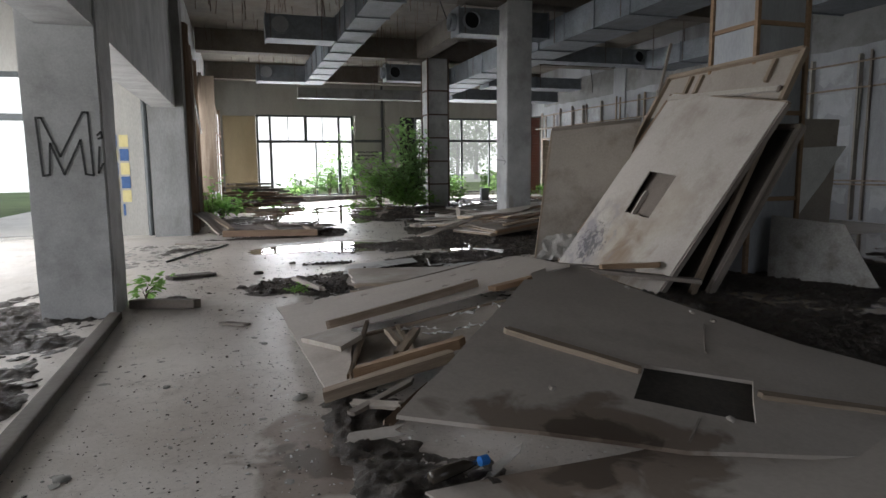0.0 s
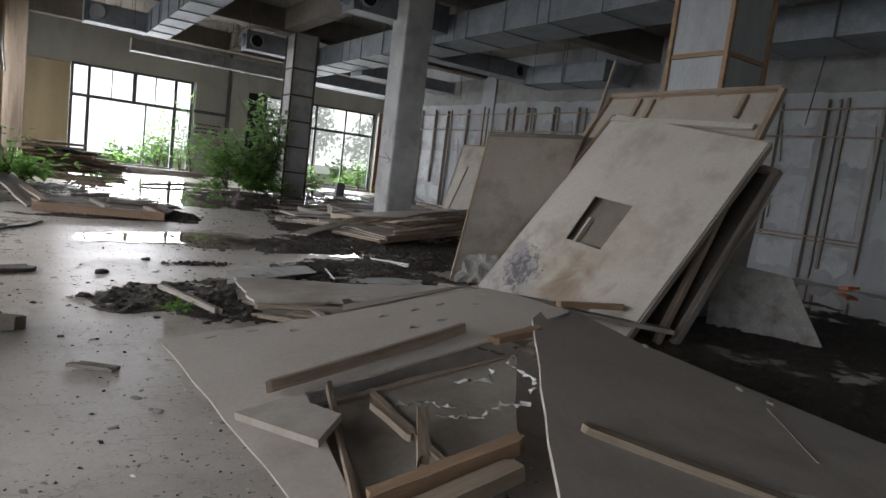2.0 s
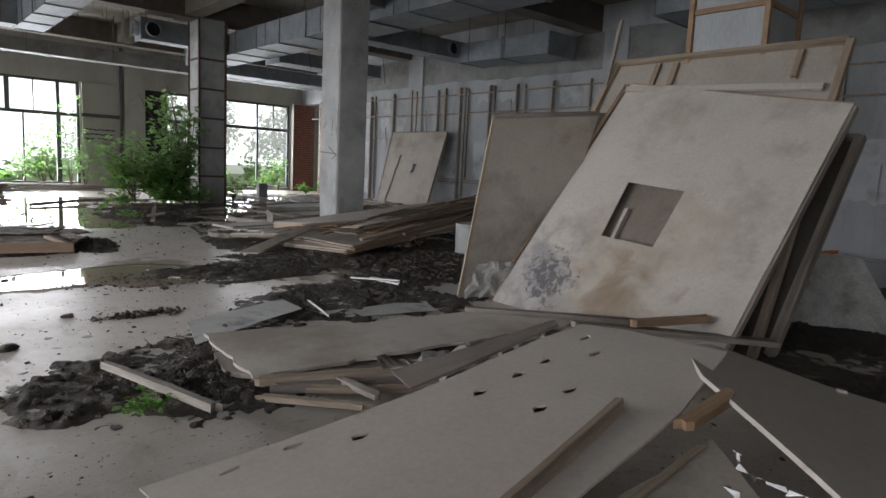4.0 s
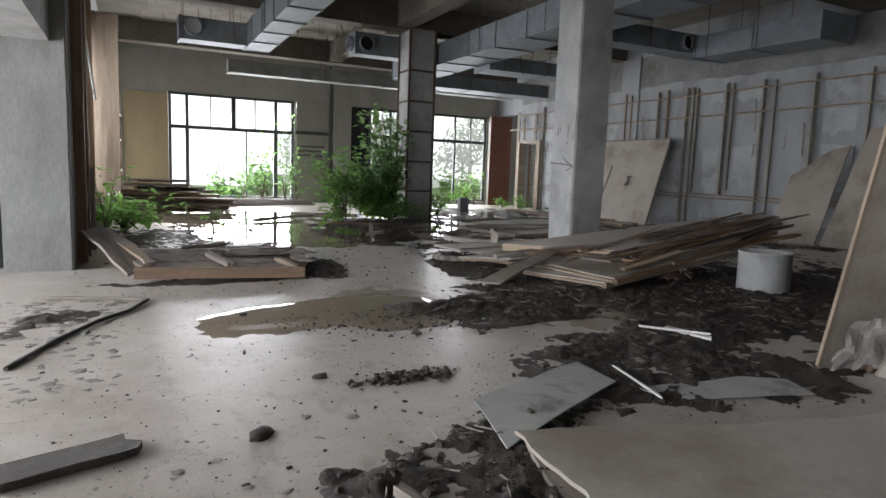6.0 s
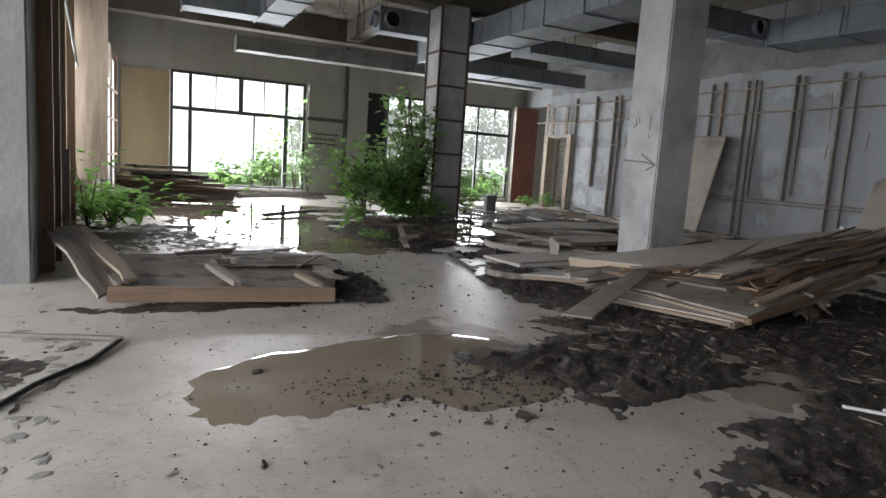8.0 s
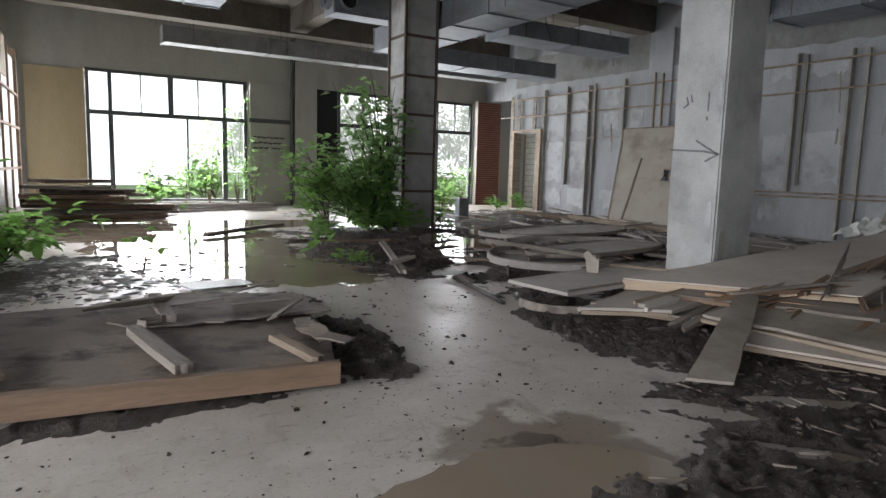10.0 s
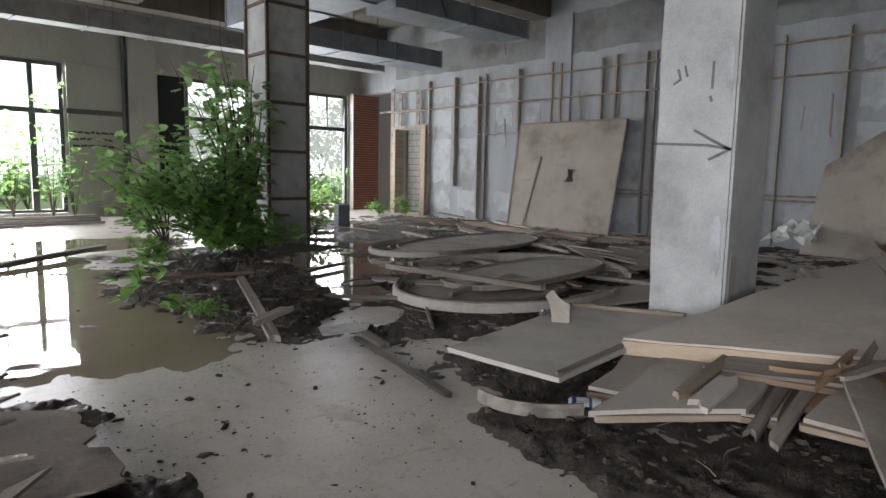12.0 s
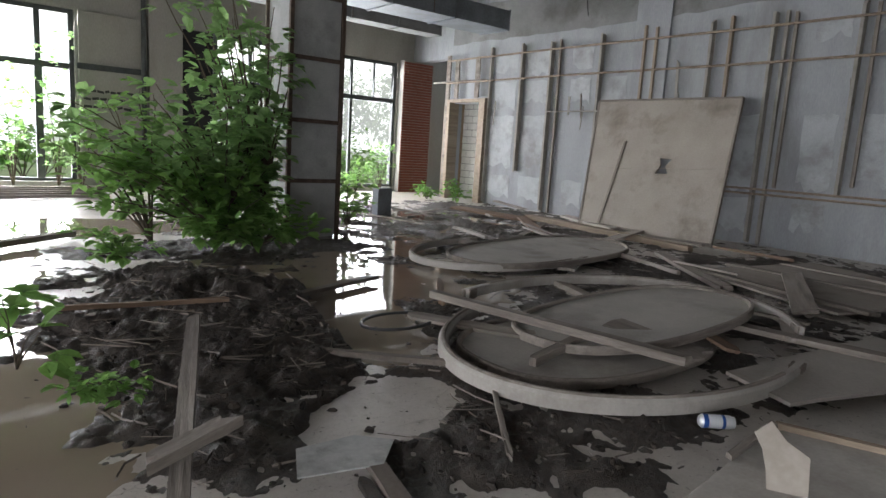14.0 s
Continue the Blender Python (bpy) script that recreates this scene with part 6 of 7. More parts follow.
# ---------- loose timber ----------
STICKS = (
    ((5.35, 13.1, 0.2), (5.75, 11.25, 0.16), 0.085, 0.05, M_WOODG), ((5.09, 11.82, 0.1), (5.75, 11.95, 0.13), 0.06, 0.05, M_WOODG),
    ((3.57, 12.96, 0.24), (3.0, 11.26, 0.14), 0.065, 0.04, M_WOODG), ((2.98, 11.5, 0.2), (3.28, 11.6, 0.24), 0.07, 0.04, M_WOODG),
    ((3.0, 13.65, 0.2), (3.94, 13.5, 0.2), 0.03, 0.03, M_WOODB), ((4.71, 11.73, 0.06), (4.27, 11.15, 0.03), 0.025, 0.02, M_WOODG),
    ((4.25, 13.83, 0.06), (5.6, 14.32, 0.05), 0.09, 0.03, M_BROWN), ((4.12, 12.64, 0.08), (4.9, 11.95, 0.05), 0.05, 0.03, M_BROWN),
    ((3.79, 11.48, 0.04), (3.68, 11.0, 0.03), 0.07, 0.03, M_BROWN), ((11.53, 18.08, 0.06), (11.06, 14.36, 0.06), 0.14, 0.09, M_WOOD),
    ((9.43, 13.36, 0.06), (8.83, 11.28, 0.08), 0.2, 0.03, M_WOODG), ((10.22, 13.33, 0.07), (9.98, 11.0, 0.09), 0.2, 0.03, M_WOODG),
    ((11.09, 13.02, 0.07), (10.68, 10.9, 0.08), 0.2, 0.03, M_WOODG), ((7.11, 11.7, 0.1), (7.3, 10.2, 0.1), 0.1, 0.04, M_WOODG),
    ((2.0, 16.22, 0.05), (3.65, 17.5, 0.08), 0.1, 0.06, M_WOODG), ((0.42, 3.75, 0.05), (0.6, 2.6, 0.13), 0.05, 0.04, M_WOODG),
    ((2.3, 4.7, 0.05), (2.19, 4.2, 0.04), 0.012, 0.01, M_WHITE), ((3.48, 5.42, 0.05), (3.57, 5.07, 0.04), 0.05, 0.02, M_WHITE), ((3.3, 5.55, 0.05), (3.62, 5.1, 0.06), 0.02, 0.015, M_WHITE),
    ((-1.21, 8.15, 0.03), (-0.36, 7.86, 0.02), 0.03, 0.02, M_WOODG), ((-1.14, 2.9, 0.045), (-0.55, 2.69, 0.045), 0.12, 0.08, M_BROWN),
    ((-0.31, 1.95, 0.012), (-0.14, 1.83, 0.012), 0.09, 0.02, M_WOODG), ((-0.98, 4.42, 0.03), (-0.48, 4.62, 0.025), 0.18, 0.035, M_MUD),
    ((0.45, 1.01, 0.15), (1.7, 1.16, 0.37), 0.03, 0.06, M_WOOD), ((0.73, 0.93, 0.17), (0.43, -0.06, 0.09), 0.03, 0.03, M_WOOD),
    ((0.45, -0.05, 0.12), (1.12, -0.06, 0.24), 0.07, 0.06, M_WOODO), ((0.28, -0.2, 0.06), (1.03, -0.17, 0.2), 0.1, 0.06, M_WOOD),
    ((0.8, 0.6, 0.19), (0.79, 0.21, 0.19), 0.04, 0.03, M_WOOD), ((0.97, 0.43, 0.21), (0.75, 0.05, 0.17), 0.05, 0.04, M_WOOD),
    ((1.72, 0.9, 0.36), (2.02, 0.87, 0.42), 0.06, 0.04, M_WOODO),
    ((0.35, 9.7, 0.18), (0.5, 8.85, 0.16), 0.09, 0.05, M_WOODG), ((0.62, 10.97, 0.13), (0.59, 9.98, 0.16), 0.09, 0.05, M_WOODG),
    ((1.08, 9.23, 0.16), (1.19, 8.75, 0.13), 0.07, 0.04, M_WOOD), ((3.68, 11.32, 0.02), (3.37, 10.01, 0.02), 0.05, 0.02, M_MUD),
    ((1.0, 3.02, 0.05), (2.2, 2.35, 0.12), 0.08, 0.04, M_WOOD), ((1.05, 2.9, 0.03), (2.6, 2.1, 0.1), 0.06, 0.05, M_WOODG), ((1.2, 2.75, 0.05), (1.9, 2.15, 0.1), 0.05, 0.03, M_WOOD),
    ((1.4, 2.9, 0.06), (1.35, 2.35, 0.1), 0.05, 0.03, M_WOODG), ((0.95, 2.85, 0.03), (1.25, 2.3, 0.08), 0.04, 0.03, M_WOOD), ((3.0, 3.4, 0.16), (4.2, 2.1, 0.14), 0.07, 0.04, M_WOODG),
    ((3.2, 2.5, 0.2), (4.2, 1.5, 0.16), 0.14, 0.04, M_WOODG), ((3.5, 2.2, 0.24), (4.0, 1.9, 0.28), 0.08, 0.05, M_WOODO),
)
for i, (a, b, w, t, m) in enumerate(STICKS):
    lab = "dark mud-caked board lying on the floor" if m is M_MUD else "white plastic strip lying in the mud" if m is M_WHITE else ("fresh orange-brown timber batten among the debris" if m is M_WOODO else "weathered broken timber batten among the debris")
    thing("batten", plank(math.dist(a, b), w, t, 300 + i, 0.004, 0.03), m, along(a, b, RNG.uniform(-6, 6)), lab, "batten", group="loose battens")

thing("hose", tube([(-0.36, 7.83, 0.02), (-0.5, 7.45, 0.015), (-0.72, 7.1, 0.02), (-0.95, 6.6, 0.015), (-1.15, 6.0, 0.015)], 0.015, 6), M_RUBBER, label="black cable lying along the plaster flakes", category="cable")

def ribbon(pts, w, label):
    """A crumpled plastic ribbon through points."""
    rng = random.Random(int(pts[0][0] * 100))
    bm = bmesh.new()
    last = None
    for k in range(len(pts) * 5):
        f = k / (len(pts) * 5 - 1) * (len(pts) - 1)
        i = min(len(pts) - 2, int(f))
        p = Vector(pts[i]).lerp(Vector(pts[i + 1]), f - i) + Vector((rng.uniform(-1, 1), rng.uniform(-1, 1), rng.uniform(0, 1))) * 0.018
        d = Vector((rng.uniform(-1, 1), rng.uniform(-1, 1), rng.uniform(-1, 1))).normalized() * w
        pair = (bm.verts.new(p - d), bm.verts.new(p + d))
        if last:
            bm.faces.new((last[0], last[1], pair[1], pair[0]))
        last = pair
    return thing("plastic_ribbon", bm, M_WHITE, label=label, category="ribbon", smooth=True)


for pts in (((1.25, 0.62, 0.24), (1.4, 0.5, 0.27), (1.5, 0.62, 0.28)), ((1.0, 0.35, 0.2), (1.15, 0.22, 0.22), (1.3, 0.3, 0.24), (1.42, 0.22, 0.26)), ((0.9, 0.55, 0.18), (1.02, 0.5, 0.2), (1.12, 0.38, 0.21)), ((1.5, 0.3, 0.28), (1.62, 0.42, 0.3), (1.6, 0.62, 0.31), (1.72, 0.7, 0.33))):
    ribbon(pts, 0.012, "torn white plastic ribbon caught in the broken panel")
thing("brown_bottle", tube([(0.56, -1.28, 0.05), (0.63, -1.25, 0.05), (0.72, -1.22, 0.05), (0.78, -1.21, 0.05)], [0.028, 0.03, 0.026, 0.013], 12), simple("clear_brown_plastic", (0.05, 0.042, 0.034), 0.12), label="crushed brown plastic bottle beside the slab", category="bottle", smooth=True)
thing("bottle_cap", tube([(0.8, -1.205, 0.05), (0.84, -1.195, 0.05)], 0.022, 12), simple("cap_blue", (0.02, 0.16, 0.5), 0.4), label="blue plastic bottle cap", category="cap", smooth=False)
lay("paper_scrap", [(0.82, -1.3, 0.02), (1.0, -1.18, 0.05), (1.05, -1.1, 0.06), (0.86, -1.2, 0.02)], M_FOIL, "torn white paper scrap beside the slab", "paper", 0.003, (), 0.03, 0.01, 95)
for i, (a, c2) in enumerate((((0.35, -0.5, 0.05), (0.75, -0.3, 0.12)), ((0.4, -0.35, 0.05), (0.6, -0.6, 0.1)), ((0.5, -0.7, 0.05), (0.8, -0.45, 0.13)), ((0.3, -0.75, 0.03), (0.55, -0.8, 0.06)))):
    thing("batten", plank(math.dist(a, c2), 0.05, 0.02, 350 + i, 0.004, 0.03), (M_WOODG, M_PANELD, M_WOODB, M_PANEL)[i], along(a, c2, 20 * i), "broken splinter of board under the fallen panel", "splinter", group="loose battens")

# curled pale sheets
lay("sheet_metal_offcut", [(1.15, 4.5, 0.04), (1.02, 3.95, 0.02), (2.1, 4.47, 0.05), (2.13, 4.88, 0.03)], M_PLATE, "pale bent sheet offcut smeared with mud", "sheet", 0.006, (), 0.05, 0.01, 31)
lay("sheet_metal_offcut", [(2.2, 4.4, 0.04), (2.3, 4.2, 0.03), (3.13, 3.92, 0.03), (3.2, 4.15, 0.05), (2.95, 4.3, 0.05)], M_PLATE, "pale bent sheet offcut smeared with mud", "sheet", 0.006, (), 0.05, 0.01, 32)
lay("sheet_metal_offcut", [(3.55, 11.62, 0.05), (3.46, 11.42, 0.04), (3.78, 11.34, 0.05), (3.92, 11.48, 0.05), (3.8, 11.6, 0.05)], M_PLATE, "grey sheet offcut lying in the mud", "sheet", 0.006, (), 0.02, 0.01, 33)
lay("louvre_sheet", [(0.95, 12.0, 0.03), (1.0, 11.6, 0.02), (1.6, 11.75, 0.03), (1.55, 12.1, 0.02)], M_WHITE, "white slotted sheet lying on flaked silt", "sheet", 0.006, (), 0.01, 0.0, 34)
lay("hardboard_offcut", [(4.55, 8.5, 0.33), (4.5, 8.32, 0.3), (3.2, 7.62, 0.03), (3.02, 7.8, 0.03)], M_PANELD, "tapering board leaning off the timber heap", "board", 0.02, (), 0.04, 0.01, 35)


# ---------- oval frames ----------


def oval_board(cx, cy, rx, ry, turn, z, label, seed):
    ob = base("oval_tabletop", pose(cx, cy, z, RNG.uniform(-2, 2), RNG.uniform(-2, 2), turn), label, "tabletop")
    pts = [p[:2] for p in ring_points(0, 0, rx, ry, 0, 0, 352, 44, 0, 0, 0.8)]
    part("sheet", sheet(pts, (), 0.02, 0.012, seed, 0.0, 9), M_OVAL, ob)
    part("rim", bent_band(ring_points(0, 0, rx + 0.02, ry + 0.02, 0, 0, 360, 48, 0.015, 0, 0.8), 0.035, 0.06), M_WOODG, ob)
    return ob


def bentwood_hoop(pts, w, h, label):
    """A bent rim laminated of two bands with joint blocks at its ends."""
    ob = base("bentwood_hoop", Matrix.Translation(Vector(pts[0])), label, "hoop")
    o = Vector(pts[0])
    q = [Vector(p) - o for p in pts]
    part("outer_band", bent_band(q, w, h), M_OVAL, ob)
    part("inner_band", bent_band([p * 1.0 + Vector((0, 0, h * 0.35)) for p in q[2:-3]], w * 0.45, h * 0.55), M_WOODG, ob, "darker inner lamination")
    for a, b in ((q[0], q[1]), (q[-1], q[-2])):
        part("joint_block", plank((b - a).length, w * 1.3, h * 0.9, 5, 0.0, 0.01), M_WOODG, ob, m=along(a, b))
    return ob


bentwood_hoop(ring_points(6.25, 11.98, 1.6, 1.04, 10, 104, 275, 40, 0.09, -0.02), 0.06, 0.09, "bent grey rim of an oval frame lying in the mud")
bentwood_hoop(ring_points(6.3, 12.08, 1.6, 1.12, 10, -58, 108, 40, 0.12, 0.05), 0.055, 0.085, "loose bent rim strip lying on an oval board")
oval_board(6.55, 12.1, 1.15, 0.53, 2, 0.13, "grey oval board with a rim lying on broken frames", 41)
oval_board(5.85, 12.0, 0.95, 0.58, 0, 0.05, "grey oval board half sunk in mud", 42)
oval_board(8.35, 14.72, 1.5, 0.66, 8, 0.1, "grey oval board with a rim lying in the mud", 43)
bentwood_hoop(ring_points(7.95, 14.98, 1.45, 0.9, 12, 70, 285, 40, 0.06, 0.02), 0.05, 0.08, "bent grey rim of an oval frame lying in the mud")
thing("hoop", bent_band(ring_points(4.95, 12.95, 0.3, 0.2, 10, 0, 330, 26, 0.06, 0.02), 0.02, 0.02), M_RUBBER, label="thin black hoop lying in the mud", category="hoop")
lay("fallen_board", [(6.1, 11.2, 0.04), (5.9, 10.75, 0.04), (7.6, 10.2, 0.06), (7.9, 11.0, 0.06)], M_PANEL, "pale board lying flat beside the column", "board", 0.02, (), 0.02, 0.01, 45)
lay("fallen_board", [(9.2, 13.3, 0.05), (8.6, 11.5, 0.05), (10.9, 10.9, 0.06), (11.6, 12.9, 0.06)], M_PANELD, "dull brown board lying on litter by the wall", "board", 0.02, (), 0.03, 0.01, 46)
lay("board_offcut", [(4.74, 10.22, 0.17), (4.7, 10.34, 0.17), (4.69, 10.4, 0.35), (4.72, 10.36, 0.4), (4.78, 10.25, 0.3)], M_PANELD, "upright torn offcut of hardboard on a board", "offcut", 0.02, (), 0.03, 0.012, 47, (-1, -1, 0), 0.06)

# drink can
def can(x, y, z, turn, label):
    ob = base("drink_can", pose(x, y, z, 0, 90, turn), label, "can")
    prof = ((0.0, -0.082), (0.024, -0.082), (0.026, -0.078), (0.033, -0.07), (0.033, 0.062), (0.027, 0.077), (0.028, 0.083), (0.025, 0.083), (0.024, 0.078), (0.0, 0.078))
    bm = bmesh.new()
    n = 20
    rings = [[bm.verts.new((r * math.cos(2 * math.pi * k / n), r * math.sin(2 * math.pi * k / n), h)) for k in range(n)] for r, h in prof[1:-1]]
    for a, b in zip(rings, rings[1:]):
        for k in range(n):
            bm.faces.new((a[k], a[(k + 1) % n], b[(k + 1) % n], b[k]))
    bm.faces.new(rings[0][::-1])
    bm.faces.new(rings[-1])
    part("body", bm, M_CAN, ob, smooth=True)
    bm = bmesh.new()
    for z0, z1 in ((-0.068, -0.045), (0.02, 0.035)):
        ra = [bm.verts.new((0.0336 * math.cos(2 * math.pi * k / n), 0.0336 * math.sin(2 * math.pi * k / n), z0)) for k in range(n)]
        rb = [bm.verts.new((0.0336 * math.cos(2 * math.pi * k / n), 0.0336 * math.sin(2 * math.pi * k / n), z1)) for k in range(n)]
        for k in range(n):
            bm.faces.new((ra[k], ra[(k + 1) % n], rb[(k + 1) % n], rb[k]))
    part("printed_band", bm, M_BLUE, ob, "blue printed band", smooth=True)


M_CAN = simple("can_white", (0.75, 0.76, 0.78), 0.3, 0.3)
M_BLUE = simple("can_blue", (0.03, 0.10, 0.35), 0.35)
can(3.8, 9.44, 0.034, -50, "white and blue drink can lying beside the boards")
can(5.36, 10.86, 0.05, -40, "white drink can lying behind a board")

thing("meter_box", box(8.75, 9.05, 19.2, 19.4, 0.0, 0.5, 0.015), M_STEEL, label="small grey metal box standing on the wet floor", category="box")
thing("orange_rag", sheet([(0, 0), (0.35, -0.05), (0.5, 0.15), (0.2, 0.25)], (), 0.05, 0.15, 3, 0.05, 0.1), simple("orange_cloth", (0.55, 0.16, 0.05), 0.8), pose(12.2, 3.6, 0.05), "crumpled orange rag lying by the side wall", "rag")
# pail
def pail():
    ob = base("plastic_drum", pose(6.22, 6.62, 0.0), "pale grey open drum standing in the mud", "drum")
    bm = bmesh.new()
    n, rings = 28, []
    for r, z in ((0.27, 0.0), (0.285, 0.02), (0.29, 0.45), (0.3, 0.455), (0.3, 0.47), (0.28, 0.47), (0.27, 0.03)):
        rings.append([bm.verts.new((r * math.cos(2 * math.pi * k / n), r * math.sin(2 * math.pi * k / n), z)) for k in range(n)])
    for a, b in zip(rings, rings[1:]):
        for k in range(n):
            bm.faces.new((a[k], a[(k + 1) % n], b[(k + 1) % n], b[k]))
    bm.faces.new(rings[-1])
    part("drum_wall", bm, M_CONC, ob, smooth=True)


pail()


# ---------- plants ----------
def leaf_shape(V, F, p, d, up, size, rng):
    """One folded leaf from its stalk end p towards d."""
    d = d.normalized()
    side = d.cross(up)
    side = side.normalized() if side.length > 1e-3 else Vector((1, 0, 0))
    nrm = side.cross(d)
    w = size * rng.uniform(0.28, 0.4)
    b = len(V)
    droop = -0.18 * size
    for t, k in ((0, 0.05), (0.35, 1.0), (0.7, 0.75)):
        for s in (-1, 0, 1):
            q = p + d * size * t + side * s * w * k + nrm * (abs(s) * w * 0.25) + Vector((0, 0, droop * t * t))
            V.append(tuple(q))
    V.append(tuple(p + d * size + Vector((0, 0, droop))))
    for r in (0, 3):
        F += [(b + r, b + r + 1, b + r + 4, b + r + 3), (b + r + 1, b + r + 2, b + r + 5, b + r + 4)]
    F += [(b + 6, b + 7, b + 9), (b + 7, b + 8, b + 9)]


def shrub(name, root, reach, count, per, size, mat, label, seed, lean=(0, 0, 0), thick=0.02, droop=0.25, category="shrub"):
    """Stems from a root with side twigs, each set with leaves."""
    rng = random.Random(seed)
    root = Vector(root)
    ob = base(name, Matrix.Translation(root), label, category)
    stems, V, F = bmesh.new(), [], []
    for c in range(count):
        a = rng.uniform(0, 2 * math.pi)
        out = Vector((math.cos(a) * reach[0] * rng.uniform(0.3, 1), math.sin(a) * reach[1] * rng.uniform(0.3, 1), reach[2] * rng.uniform(0.35, 1.0))) + Vector(lean) * rng.uniform(0.4, 1)
        pts = []
        for k in range(7):
            t = k / 6
            p = Vector((out.x * t, out.y * t, out.z * (t ** 0.8) - droop * out.length * t ** 3 * 0.4))
            p += Vector((rng.uniform(-1, 1), rng.uniform(-1, 1), rng.uniform(-0.5, 0.5))) * 0.03 * t
            pts.append(p)
        t_bm = tube(pts, [thick * (1 - 0.8 * k / 6) for k in range(7)], 5)
        me = bpy.data.meshes.new("tmp")
        t_bm.to_mesh(me)
        t_bm.free()
        stems.from_mesh(me)
        bpy.data.meshes.remove(me)
        for q in range(per):
            t = rng.uniform(0.25, 1.0)
            i = min(5, int(t * 6))
            p = pts[i].lerp(pts[i + 1], t * 6 - i)
            ang = rng.uniform(0, 6.28)
            off = Vector((math.cos(ang), math.sin(ang), rng.uniform(-0.2, 0.7)))
            tw = p + off * size * rng.uniform(0.4, 1.6)
            for j in range(3):
                dd = off + Vector((rng.uniform(-0.9, 0.9), rng.uniform(-0.9, 0.9), rng.uniform(-0.5, 0.3)))
                leaf_shape(V, F, tw, dd, Vector((rng.uniform(-0.3, 0.3), rng.uniform(-0.3, 0.3), 1)), size * rng.uniform(0.6, 1.25), rng)
    tagged(part("branchwork", stems, M_BARK, ob), kind="stuff")
    me = bpy.data.meshes.new("foliage")
    me.from_pydata(V, [], F)
    me.materials.append(mat)
    lf = new("foliage", me)
    lf.parent = ob
    tagged(lf, kind="stuff")
    return ob


shrub("sapling", (5.65, 17.1, 0.1), (0.75, 0.6, 2.9), 28, 19, 0.15, M_LEAF, "tall leafy green sapling growing out of the mud beside the column", 1, (-0.6, -0.1, 0.25), 0.022, 0.15)
shrub("sapling", (5.1, 16.7, 0.1), (1.25, 0.7, 1.95), 31, 19, 0.15, M_LEAF, "spreading green sapling beside the column", 2, (-0.8, 0.0, 0.1), 0.018)
shrub("sapling", (4.9, 16.4, 0.1), (1.2, 0.6, 1.0), 25, 15, 0.14, M_LEAFL, "low drooping green sapling beside the column", 3, (-0.5, 0.0, 0.05), 0.015)
shrub("sapling", (5.2, 16.1, 0.08), (0.95, 0.5, 0.6), 18, 13, 0.14, M_LEAFL, "low leafy sapling skirt at the column foot", 14, (-0.3, 0.0, 0.0), 0.012, 0.5)
shrub("sapling", (4.3, 16.8, 0.05), (1.0, 0.6, 1.8), 12, 12, 0.15, M_LEAFL, "light green sapling with open branches", 13, (-0.5, 0.0, 0.1), 0.014)
shrub("sapling", (7.2, 17.6, 0.05), (0.4, 0.4, 0.8), 8, 12, 0.13, M_LEAFL, "small bright green seedling behind the column", 4, (0, 0, 0), 0.01)
shrub("weed", (3.75, 15.6, 0.08), (0.45, 0.35, 0.35), 9, 9, 0.1, M_LEAFL, "small light green weed in the mud", 5, (0, 0, 0), 0.006, category="weed")
shrub("weed", (2.75, 13.0, 0.08), (0.2, 0.2, 0.45), 4, 4, 0.14, M_LEAFL, "single broad-leaved seedling in the mud", 6, (0, 0, 0), 0.006, category="weed")
shrub("weed", (3.0, 12.4, 0.1), (0.2, 0.15, 0.12), 8, 9, 0.05, M_LEAFL, "low green weed tuft in the mud", 7, (0, 0, 0), 0.004, category="weed")
shrub("weed", (-0.6, 14.2, 0.0), (0.75, 0.9, 0.75), 16, 14, 0.15, M_LEAFL, "bright green broad-leaved shrub by the side wall", 8, (0.25, 0, 0), 0.012)
shrub("weed", (-0.85, 13.2, 0.0), (0.3, 0.4, 1.3), 6, 10, 0.13, M_LEAFL, "tall bright weed by the side wall", 9, (0, 0, 0), 0.01)
shrub("weed", (0.75, 13.0, 0.0), (0.35, 0.25, 1.05), 3, 4, 0.13, M_LEAFL, "thin leggy weed growing from the floor", 10, (0.2, 0, 0.2), 0.007, category="weed")
shrub("weed", (0.42, 2.95, 0.03), (0.16, 0.1, 0.09), 8, 8, 0.035, M_LEAFL, "low green weed beside a fallen board", 11, (0, 0, 0), 0.004, category="weed")
shrub("weed", (-1.08, 3.3, 0.0), (0.1, 0.22, 0.3), 6, 6, 0.08, M_LEAFL, "green weed at the foot of the pillar", 12, (0.1, 0, 0), 0.006, category="weed")
for i, (x, y, h) in enumerate(((3.0, 24.3, 1.6), (3.65, 24.35, 2.3), (4.4, 24.3, 2.7), (2.2, 24.4, 1.0), (4.75, 23.9, 1.5), (11.3, 24.3, 0.9), (12.0, 24.2, 1.2), (9.4, 24.3, 0.9), (8.3, 24.3, 1.2))):
    shrub("weed", (x, y, 0.0), (0.5, 0.25, h * 1.25), 9, 10, 0.13, M_LEAFL if i % 2 else M_LEAF, "green weed growing up in front of the window", 20 + i, (0, 0, 0), 0.009)
for i, (x, y) in enumerate(((12.2, 22.3), (12.6, 21.6))):
    shrub("weed", (x, y, 0.0), (0.35, 0.35, 0.6), 7, 9, 0.11, M_LEAFL, "small green weed in the far corner", 40 + i, (0, 0, 0), 0.007, category="weed")


